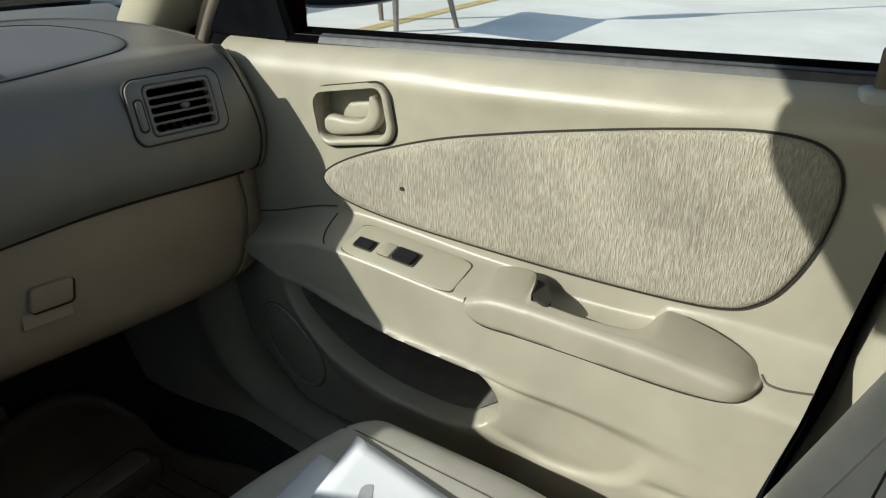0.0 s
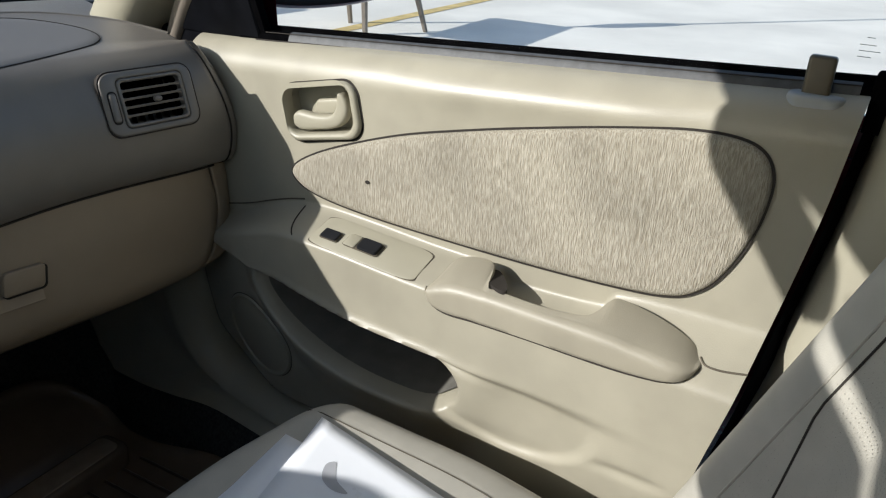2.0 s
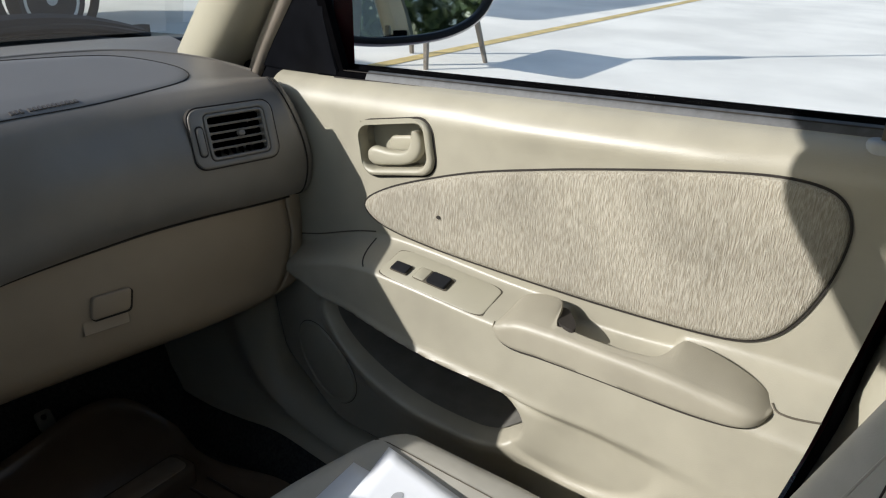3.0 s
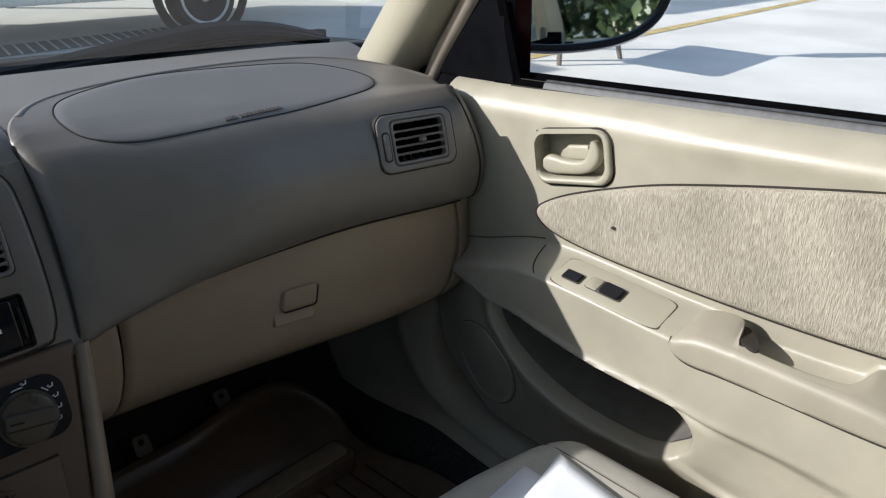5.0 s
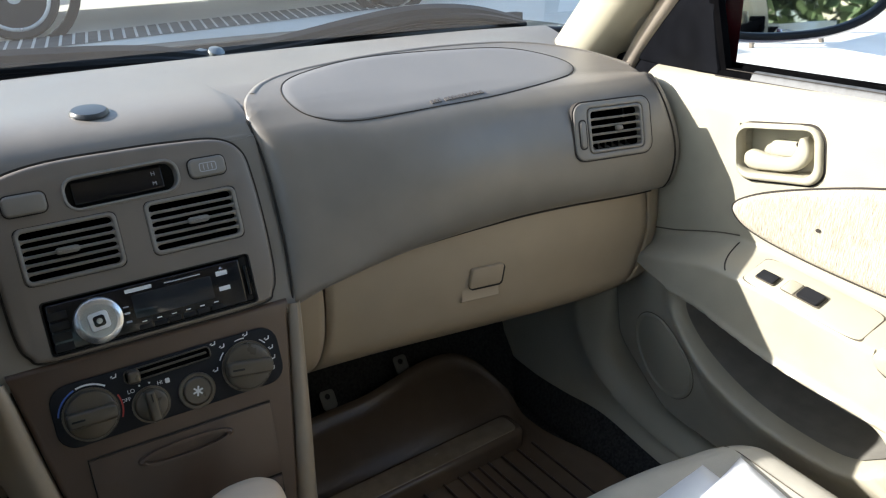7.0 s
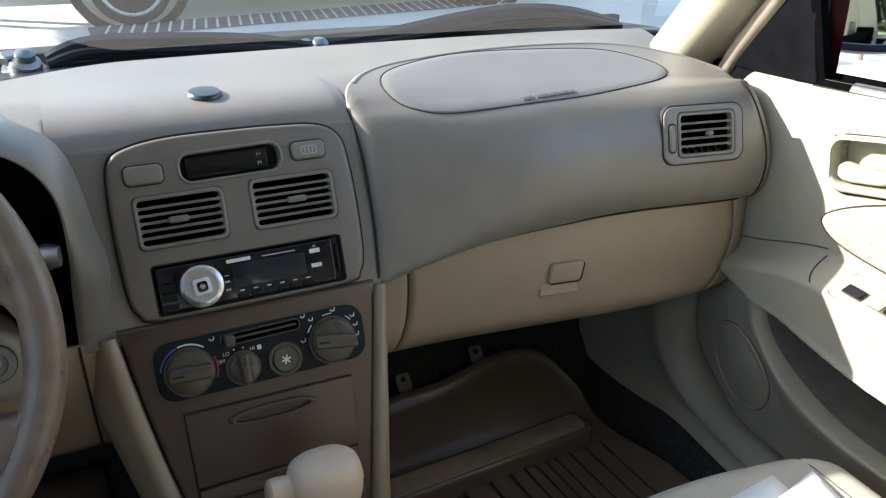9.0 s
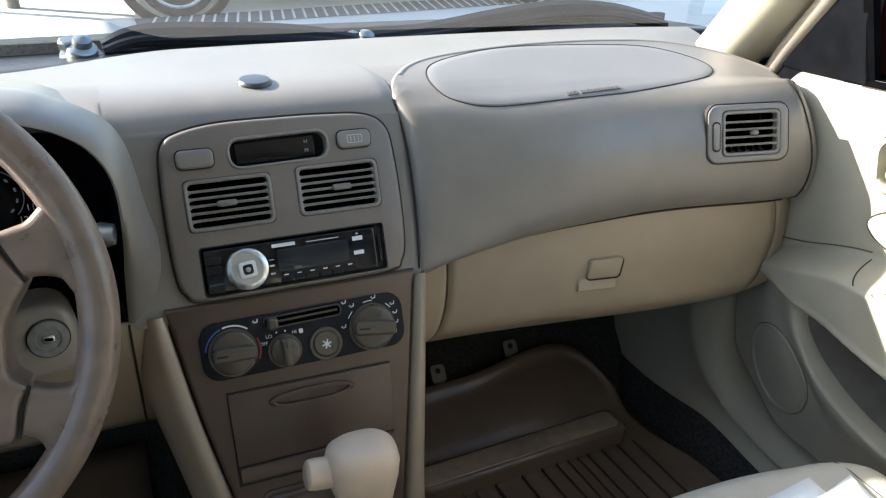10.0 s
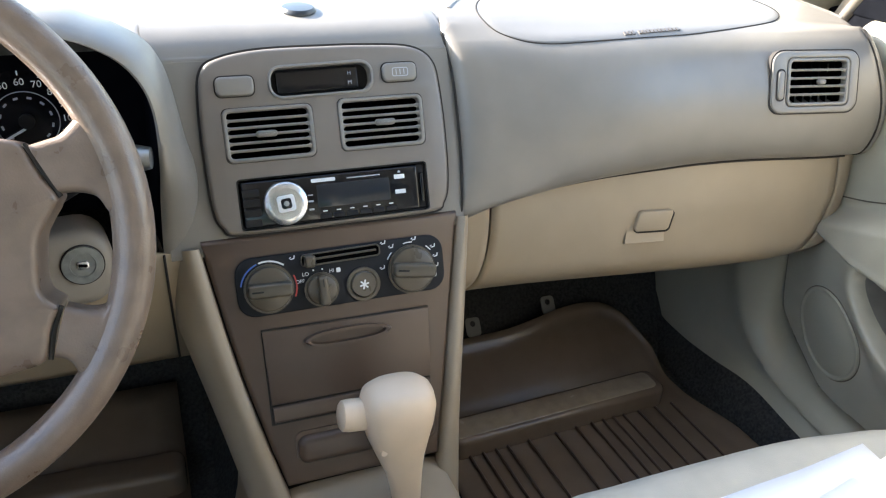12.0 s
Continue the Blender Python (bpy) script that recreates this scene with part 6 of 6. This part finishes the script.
part("cushion_skirt", Shape().rings([[(0.112, -0.17, z), (0.116, 0.24, z), (0.20, 0.308, z), (0.325, 0.320, z), (0.45, 0.308, z), (0.548, 0.24, z), (0.556, -0.17, z)] for z in (0.505, 0.42, 0.36)], closed=False), LEATHER, seat)
for s in (-1, 1):
    part("cushion_seam", tube([tuple(Vector(cushion_pt(0.5 + s * 0.345 + s * 0.02 * v, v)) + Vector((0, 0, 0.0005))) for v in [k / 24 for k in range(24)]], 0.0006, 6), SEAM_BEIGE, seat)


def back_pt(u, v):
    """The backrest's face and side, reclined; bolsters stand proud."""
    a = (u - 0.5) * 2
    z = 0.52 + 0.66 * v
    side = max(0.0, abs(a) - 0.86) / 0.14
    rec = 0.062 * (1 - smooth(0.50, 0.80, abs(a)))
    x = 0.330 + math.copysign(min(abs(a), 0.86) / 0.86 * 0.205 + 0.028 * math.sin(side * math.pi / 2), a)
    y = -0.070 - 0.38 * (z - 0.52) - rec - 0.11 * (1 - math.cos(side * math.pi / 2)) - 0.02 * (1 - v) * 0
    y -= 0.10 * smooth(0.86, 1.0, v) ** 2
    return x, y, z


part("backrest", sheet(80, 44, back_pt), LEATHER, seat, "reclined pale grey backrest with side bolsters", angle=70)
for s in (-1, 1):
    part("back_seam", tube([tuple(Vector(back_pt(0.5 + s * (0.332 - 0.25 * max(0.0, 0.40 - v)), v)) + Vector((0, 0.0004, 0))) for v in [0.05 + 0.6 * k / 30 for k in range(31)]], 0.0009, 6), SEAM, seat, "dark stitched seam")
    part("bolster_seam", tube([tuple(Vector(back_pt(0.5 + s * 0.345, v)) + Vector((0, 0.0002, 0))) for v in [0.05 + 0.8 * k / 30 for k in range(31)]], 0.0012, 6), LEATHER, seat)
holes = Shape()
for i in range(64):
    for j in range(72):
        u, v = 0.50 + 0.335 * i / 63, 0.08 + 0.50 * j / 71 + 0.10 * i / 63
        p = Vector(back_pt(u, v))
        holes.add([tuple(p + Vector((0.0006 * math.cos(q), 0.0007, 0.0006 * math.sin(q)))) for q in [math.pi * k / 3 for k in range(6)]], [(0, 1, 2, 3, 4, 5)])
tagged(part("perforations", holes, SEAM, seat, "rows of tiny perforations"), kind="stuff")

# ---- papers on the seat ----
def paper(name, corner, turn, w, h, lift, label):
    c, s = math.cos(radians(turn)), math.sin(radians(turn))

    def pt(u, v):
        x = corner[0] - c * w * u + s * h * v * -1
        y = corner[1] - s * w * u - c * h * v
        a = (x - 0.328) / (0.250 if x < 0.328 else 0.237)
        uu = min(0.999, max(0.001, 0.5 + a / 2))
        zc = cushion_pt(uu, 0.5)[2]
        return x, y, max(zc, 0.565) + lift + 0.003 * math.sin(3 * u + 2 * v)
    ob = solo(name, sheet(14, 14, pt), PAPER, label, "paper", thick=0.0006)
    return ob, pt


sheet_a, pa = paper("paper", (0.490, 0.2365), 9, 0.216, 0.279, 0.006, "white printed sheet lying on the seat cushion")
sheet_b, pb = paper("paper", (0.457, 0.2565), 3, 0.216, 0.279, 0.0028, "white sheet under another on the seat cushion")


def print_blob(pt, ctrl):
    o = spline([(a, b, 0) for a, b in ctrl], 5)
    sh = Shape()
    sh.add([tuple(Vector(pt(p.x, p.y)) + Vector((0, 0, 0.0007))) for p in o], [tuple(range(len(o)))])
    part("print", sh, GREY_INK, sheet_a, "pale grey printed shape")


print_blob(pa, [(0.16, 0.17), (0.20, 0.14), (0.27, 0.16), (0.29, 0.22), (0.26, 0.28), (0.24, 0.22), (0.20, 0.19)])
print_blob(pa, [(0.36, 0.20), (0.45, 0.16), (0.48, 0.22), (0.56, 0.26), (0.60, 0.36), (0.52, 0.42), (0.45, 0.34), (0.38, 0.30)])
print_blob(pa, [(0.64, 0.24), (0.72, 0.22), (0.78, 0.30), (0.72, 0.42), (0.64, 0.36)])
print_blob(pa, [(0.25, 0.55), (0.45, 0.52), (0.60, 0.60), (0.45, 0.66), (0.28, 0.62)])

# ---- floor mat ----
mat = thing("floor_mat", (0.38, 0.60, 0.31), "brown ribbed rubber floor mat in the footwell", "floor mat")


def mat_z(x, y):
    return 0.318 + 0.62 * max(0.0, y - 0.675) * smooth(0.66, 0.70, y)


MAT_R = [(0.10, 0.60), (0.516, 0.596), (0.62, 0.566), (0.69, 0.562), (0.80, 0.552)]
MAT_TOP = [(0.16, 0.772), (0.25, 0.776), (0.33, 0.778), (0.39, 0.787), (0.45, 0.797), (0.505, 0.797), (0.535, 0.785), (0.552, 0.765), (0.560, 0.745), (0.575, 0.70)]


def mat_pt(u, v):
    x = 0.155 + 0.415 * u
    y = 0.10 + (curve_table(MAT_TOP, x) - 0.10) * v
    x = 0.155 + (curve_table(MAT_R, y) - 0.155) * u
    rim = smooth(0.035, 0.0, 1 - u) + smooth(0.02, 0.0, 1 - v)
    return x, y, mat_z(0, y) + 0.010 * min(1.0, rim) + 0.004 * math.sin(9 * x + 14 * y) * smooth(0.66, 0.74, y)


part("mat_sheet", sheet(50, 90, mat_pt), MAT, mat, "glossy brown rubber sheet", thick=0.004)
part("cross_ridge", slab(rrect(0.346, 0.6365, 0.360, 0.054, 0.016, 6, turn=3), 0.318, 0.352, 0.009), MAT, mat, "raised rubber ridge across the mat")
part("ridge_wear", slab(rrect(0.342, 0.6365, 0.346, 0.040, 0.012, 6, turn=3), 0.345, 0.3528, 0.003), RIDGE_WORN, mat, "worn dusty top of the ridge")
for k, x in enumerate((0.192, 0.212, 0.232, 0.251, 0.285, 0.330, 0.365, 0.392, 0.412, 0.430, 0.448, 0.475, 0.505, 0.535)):
    part("rib", tube([(x + 0.02 * t, 0.608 - 0.40 * t + 0.02 * (x - 0.19), 0.3225) for t in (0, 0.25, 0.5, 0.75, 1.0)], 0.0022, 6), RIB_DARK, mat)
for x, y in ((0.270, 0.789), (0.408, 0.802)):
    part("clip_loop", collar(rrect(0, 0.008, 0.024, 0.030, 0.006), rrect(0, 0.013, 0.009, 0.009, 0.0042), -0.0012, 0.0012, pose(x, y, mat_z(x, y) + 0.004, 52, 0, 0)), SHADE_AND_TAB_GREY, mat, "dull plastic retaining tab")
driver_mat = thing("floor_mat", (-0.37, 0.45, 0.31), "brown rubber floor mat in the driver footwell", "floor mat")
part("mat_sheet", sheet(10, 30, lambda u, v: (-0.56 + 0.38 * u, 0.10 + 0.70 * v, mat_z(0, 0.10 + 0.70 * v) - 0.004)), MAT, driver_mat, thick=0.004)
part("cross_ridge", slab(rrect(-0.352, 0.690, 0.340, 0.050, 0.016, 6, turn=-2), 0.314, 0.352, 0.009), MAT, driver_mat, "raised rubber ridge across the mat")
for k in range(12):
    x = -0.52 + 0.028 * k
    part("rib", tube([(x, 0.655 - 0.40 * t, 0.3190) for t in (0, 0.5, 1.0)], 0.0022, 6), RIB_DARK, driver_mat)

# ---- wipers and scuttle ----
solo("scuttle", sheet(30, 4, lambda u, v: (-0.76 + 1.52 * u, dash_edge_y(-0.76 + 1.52 * u) - 0.008 + (0.24 + scuttle_y(-0.76 + 1.52 * u) - dash_edge_y(-0.76 + 1.52 * u)) * v, 0.914 - 0.020 * v)), BLACK, "black plastic scuttle panel below the windscreen", "scuttle panel", "structure", thick=0.01)
solo("bonnet", sheet(20, 12, lambda u, v: (-0.72 + 1.44 * u, 1.05 + 1.0 * v, 0.882 - 0.25 * v - 0.06 * (2 * u - 1) ** 4)), MAROON, "maroon car bonnet ahead of the windscreen", "bonnet", "structure", thick=0.01)


def wiper(pts, pivot, label):
    w = thing("windscreen_wiper", pivot, label, "wiper", "windscreen wipers")
    p = spline(pts, 8, closed=False)
    part("blade", tube(p, 0.0065, 8), RUBBER, w)
    part("arm", tube([tuple(Vector(q) + Vector((0, 0.016, 0.002))) for q in p], lambda t: 0.009 + 0.009 * math.sin(math.pi * t), 8), RUBBER, w)
    part("pivot", lathe([(0.026, 0), (0.026, 0.004), (0.019, 0.007), (0.018, 0.016), (0.012, 0.020), (0.011, 0.028), (0.005, 0.031), (0, 0.032)], 18, Matrix.Translation(pivot) @ pose(0, 0, 0, 22, 8, 0)), STEEL, w, "bare metal wiper pivot")
    part("pivot_nut", lathe([(0.0115, 0), (0.0115, 0.009), (0.009, 0.011), (0, 0.0112)], 6, Matrix.Translation(pivot) @ pose(-0.014, 0.004, 0.014, 15, -10, 20)), STEEL, w, "hexagonal nut on the wiper pivot")


wiper([(-0.150, 0.920, 0.915), (-0.10, 0.925, 0.926), (0.01, 0.925, 0.921), (0.12, 0.925, 0.914), (0.20, 0.92, 0.902)], (-0.176, 0.92, 0.908), "black windscreen wiper at rest")
wiper([(0.16, 0.925, 0.904), (0.28, 0.925, 0.909), (0.43, 0.925, 0.926), (0.525, 0.920, 0.934), (0.62, 0.910, 0.930), (0.70, 0.890, 0.914)], (0.20, 0.945, 0.892), "black windscreen wiper at rest")

# ---- outdoors ----
solo("ground", Shape().add([(-300, -300, 0), (300, -300, 0), (300, 300, 0), (-300, 300, 0)], [(0, 1, 2, 3)]), CONCRETE, "bright sunlit concrete yard", "ground", "structure")
solo("painted_line", Shape().add([(4.2, 3.72, 0.004), (14.0, 4.30, 0.004), (14.0, 4.44, 0.004), (4.2, 3.86, 0.004)], [(0, 1, 2, 3)]), YELLOW, "faded yellow painted line on concrete", "road marking", "structure")

table = thing("patio_table", (4.9, 3.7, 0), "brown metal table with thin splayed legs", "table")
TT = Matrix.Translation((4.815, 3.76, 0)) @ pose(0, 0, 0, 0, 0, 4)
part("tabletop", slab(rrect(0, 0, 1.25, 0.77, 0.03), 0.73, 0.765, 0.008, TT), TABLE_TOP, table, "thin flat tabletop")
for bx, by, tx, ty in ((4.90, 3.47, 4.95, 3.53), (5.54, 3.33, 5.42, 3.50), (5.43, 4.02, 5.28, 3.98), (4.45, 4.02, 4.52, 3.95)):
    a, b = Vector((tx, ty, 0.74)), Vector((bx, by, 0.0))
    part("leg", tube([a, a.lerp(b, 0.5), b], lambda t: 0.034 - 0.014 * t, 8), LEG_METAL, table)
part("pole", tube([(5.43, 3.49, 0.74), (5.43, 3.49, 3.2)], 0.026, 10), LEG_METAL, table, "upright pole fixed to the table")
part("folded_canopy", tube([(5.43, 3.49, z) for z in (0.86, 0.95, 1.05, 1.2, 1.32, 1.44)], lambda t: 0.03 + 0.085 * math.sin(math.pi * t) ** 0.7, 12), TABLE_TOP, table, "folded parasol on the pole")


def road_wheel(parent, x, y, r):
    """A tyre and a five-spoke rim, facing -y."""
    m = Matrix.Translation((x, y, r)) @ pose(0, 0, 0, 90, 0, 0)
    t = part("tyre", lathe([(r * 0.76, -0.10), (r * 0.93, -0.11), (r, -0.07), (r, 0.07), (r * 0.93, 0.11), (r * 0.76, 0.10)], 36, m), TYRE, parent)
    part("rim_ring", collar(circle(0, 0, r * 0.80, 36), circle(0, 0, r * 0.70, 36), 0.0, 0.104, m, r=0.008), ALLOY, parent, "silver alloy rim")
    part("rim_back", slab(circle(0, 0, r * 0.72, 30), -0.02, 0.01, 0, m), BLACK, parent)
    for k in range(5):
        mk2 = m @ pose(0, 0, 0, 0, 0, 72 * k + 18)
        part("rim_spoke", slab([(-0.035 * r / 0.35, 0.03), (-0.075 * r / 0.35, r * 0.73), (0.075 * r / 0.35, r * 0.73), (0.035 * r / 0.35, 0.03)], 0.04, 0.095, 0.008, mk2), ALLOY, parent)
    part("hub_cap", lathe([(r * 0.17, 0.05), (r * 0.16, 0.10), (0, 0.105)], 20, m), ALLOY, parent)


def parked_truck(x0, y, label):
    t = thing("parked_truck", (x0 + 1.6, y + 0.9, 0), label, "truck")
    part("body", slab(rrect(x0 + 1.6, y + 0.95, 4.9, 1.75, 0.15), 0.46, 1.0, 0.06), TRUCK, t, "dark painted lower body")
    part("cab", slab(rrect(x0 + 1.2, y + 0.95, 2.6, 1.6, 0.2), 1.0, 1.70, 0.15), GLOSS_BLACK, t)
    part("bumper", block(x0 - 0.95, x0 - 0.55, y + 0.05, y + 1.8, 0.36, 0.60, 0.05), BLACK, t, "black front bumper")
    part("running_board", block(x0 + 0.55, x0 + 2.6, y - 0.02, y + 0.14, 0.32, 0.39, 0.02), ALLOY, t, "pale running board")
    for dx in (0.0, 3.15):
        road_wheel(t, x0 + dx, y + 0.10, 0.31)
        part("wheel_arch", collar(circle(0, 0, 0.47, 36), circle(0, 0, 0.40, 36), 0.0, 0.03, Matrix.Translation((x0 + dx, y + 0.075, 0.37)) @ pose(0, 0, 0, 90, 0, 0)), BLACK, t)
    return t


parked_truck(0.47, 6.45, "dark parked pickup with alloy wheels on concrete")
grate = thing("drain_grate", (1.8, 6.3, 0), "long dark drain channel with pale cross bars", "drain grate")
# Flat sheet on the concrete; the channel's shaded depth is only its dusty dark colour.
part("channel", Shape().add([(0.12, 6.00, 0.004), (3.7, 6.45, 0.004), (3.7, 6.93, 0.004), (0.12, 6.46, 0.004)], [(0, 1, 2, 3)]), CHANNEL, grate, "flat dark sheet for the shade in the channel")
for k in range(38):
    x = 0.19 + 0.092 * k
    y = 6.00 + 0.126 * (x - 0.12)
    part("bar", Shape().add([(x, y, 0.009), (x + 0.020, y, 0.009), (x + 0.105, y + 0.46, 0.009), (x + 0.085, y + 0.46, 0.009)], [(0, 1, 2, 3)]), CONCRETE, grate)
old = thing("parked_car", (-1.6, 9.6, 0), "dark parked car further off", "car")
part("body", slab(rrect(-2.4, 9.9, 4.2, 1.7, 0.4), 0.30, 0.95, 0.2), TRUCK, old)
part("cabin", slab(rrect(-2.5, 9.9, 2.4, 1.5, 0.5), 0.95, 1.40, 0.25), GLOSS_BLACK, old)
road_wheel(old, -0.95, 9.1, 0.32)
road_wheel(old, -3.6, 9.1, 0.32)

# the car's own flank, and what the door mirror shows behind it
flank = thing("car_flank", (0.80, -1.3, 0.3), "maroon rear door and wing of the car", "car body")
part("skin", sheet(24, 10, lambda u, v: (0.80 + 0.02 * math.sin(math.pi * v) - 0.06 * v * v - 0.05 * u * u, -0.205 - 1.60 * u, 0.30 + 0.645 * v)), MAROON, flank, "glossy maroon flank", thick=0.01)
part("rear_glass", Shape().add([(0.742, -0.24, 0.955), (0.69, -1.75, 0.955), (0.57, -1.45, 1.33), (0.60, -0.34, 1.34)], [(0, 1, 2, 3)]), TINTED, flank, "rear window with added dark tint")
part("shut_line", tube([(0.816, -0.205, 0.32), (0.822, -0.205, 0.62), (0.748, -0.205, 0.94)], 0.004, 6), BLACK, flank)


body = thing("car_body", (0, 0, 0.3), "maroon outer body of the car round the cabin", "car body", kind="structure")
part("roof_skin", sheet(14, 12, lambda u, v: (lambda p: (p[0] * 1.0, p[1], p[2] + 0.036))(roof_pt(u, v))), MAROON, body, "glossy maroon roof", thick=0.004)
part("left_skin", sheet(40, 10, lambda u, v: (-0.80 - 0.02 * math.sin(math.pi * v) + 0.055 * v * v + 0.05 * (1 - min(1.0, 2 * u)) ** 2, -1.80 + 2.74 * u, 0.30 + (0.62 - 0.02 * u) * v)), MAROON, body, "glossy maroon doors on the driver side", thick=0.006)
part("door_skin", sheet(24, 10, lambda u, v: (0.80 + 0.02 * math.sin(math.pi * v) - 0.06 * v * v, -0.200 + 1.14 * u, 0.30 + (0.59 - 0.03 * u) * v)), MAROON, body, "glossy maroon front door skin", thick=0.006)
for sd in (-1, 1):
    part("front_wing", sheet(20, 10, lambda u, v: (sd * (0.80 - 0.06 * v * v - 0.04 * u * u), 0.946 + 1.09 * u, 0.36 + (0.50 - 0.23 * u) * v)), MAROON, body, "glossy maroon front wing", thick=0.006)
part("nose", sheet(20, 8, lambda u, v: (-0.74 + 1.48 * u, 2.06 - 0.05 * (2 * u - 1) ** 2 - 0.02 * v, 0.32 + 0.29 * v)), MAROON, body, "maroon front end", thick=0.006)
part("boot_lid", sheet(20, 10, lambda u, v: (-0.68 + 1.36 * u, -1.72 - 0.09 * v, 0.95 - 0.10 * v * v - 0.02 * (2 * u - 1) ** 4)), MAROON, body, "maroon boot edge behind the rear window", thick=0.006)


for sd, wy in ((-1, 1.45), (1, 1.45), (-1, -1.22), (1, -1.22)):
    part("road_tyre", lathe([(0.17, -0.09), (0.27, -0.095), (0.295, -0.06), (0.295, 0.06), (0.27, 0.095), (0.17, 0.09), (0.16, 0.05), (0.0, 0.05)], 32, pose(sd * 0.70, wy, 0.295, 0, 90 * sd, 0)), TYRE, body, "black tyre of the maroon car")


def parked_car(x, y, label, paint):
    c = thing("parked_car", (x, y, 0), label, "car", "parked cars")
    part("body", slab(rrect(x, y - 2.1, 1.72, 4.3, 0.35), 0.26, 0.92, 0.16), paint, c)
    part("cabin", slab(rrect(x, y - 2.3, 1.42, 2.5, 0.45), 0.90, 1.42, 0.22), GLOSS_BLACK, c, "dark glazed cabin")
    for sx in (-1, 1):
        part("tail_lamp", slab(rrect(sx * 0.66, 0.74, 0.34, 0.15, 0.04), 0.0, 0.03, 0.01, Matrix.Translation((x, y + 0.03, 0)) @ pose(0, 0, 0, 90, 0, 180)), TAIL_RED, c, "red tail lamp")
        part("tyre", lathe([(0.20, -0.10), (0.30, -0.10), (0.31, 0), (0.30, 0.10), (0.20, 0.10)], 28, Matrix.Translation((x + sx * 0.75, y - 0.8, 0.31)) @ pose(0, 0, 0, 0, 90, 0)), TYRE, c)
    part("plate_bar", slab(rrect(0, 0.62, 0.44, 0.12, 0.02), 0.0, 0.035, 0.004, Matrix.Translation((x, y + 0.03, 0)) @ pose(0, 0, 0, 90, 0, 180)), WHITE_INK, c, "plain pale plate")
    part("bumper", slab(rrect(x, y - 0.10, 1.70, 0.34, 0.12), 0.30, 0.52, 0.06), paint, c)


parked_car(1.75, -6.4, "dark parked car with red tail lamps", TRUCK)

rng = random.Random(5)
hedge = Shape()
for k in range(8000):
    a, b, c = rng.uniform(-9.0, 5.0), rng.uniform(-10.6, -8.6), rng.uniform(0.05, 1.0) ** 0.7
    zz = c * (2.3 + 0.5 * math.sin(1.7 * a) + 0.3 * math.sin(4.1 * a + 1))
    p = Vector((a, b, zz))
    d1, d2 = Vector((rng.uniform(-1, 1), rng.uniform(-1, 1), rng.uniform(-1, 1))).normalized() * 0.14, Vector((rng.uniform(-1, 1), rng.uniform(-1, 1), rng.uniform(-0.4, 1))).normalized() * 0.09
    hedge.add([tuple(p - d1), tuple(p + d2), tuple(p + d1), tuple(p - d2)], [(0, 1, 2, 3)])
solo("hedge", hedge, FOLIAGE, "green leafy hedge behind the parked cars", "hedge", "stuff")

# Roof out of view, added only to cast shade on the far ground.
canopy = thing("unseen_shade_roof", (9.0, 10.0, 0), "unseen flat roof on posts added to shade the far ground", "canopy")
part("roof", slab([(2.5, 8.72), (14.0, 8.72), (14.0, 13.0), (2.5, 13.0)], 3.45, 3.60, 0.02), WALL_PAINT, canopy)
for x in (2.8, 8.2, 13.6):
    for y in (9.0, 12.7):
        part("post", tube([(x, y, 0), (x, y, 3.46)], 0.05, 10), LEG_METAL, canopy)
# Another added blocker that is never seen, set to put the drain in shade.
drain_shade_roof = thing("unseen_shade_roof", (-2.9, 8.7, 0), "unseen flat roof on posts added to shade the drain", "canopy")
part("roof", slab([(-5.26, 7.0), (-0.56, 7.0), (-0.56, 10.30), (-5.26, 10.05)], 3.0, 3.14, 0.02), WALL_PAINT, drain_shade_roof)
for x in (-5.1, -0.75):
    for y in (7.2, 9.9):
        part("post", tube([(x, y, 0), (x, y, 3.02)], 0.05, 10), LEG_METAL, drain_shade_roof)
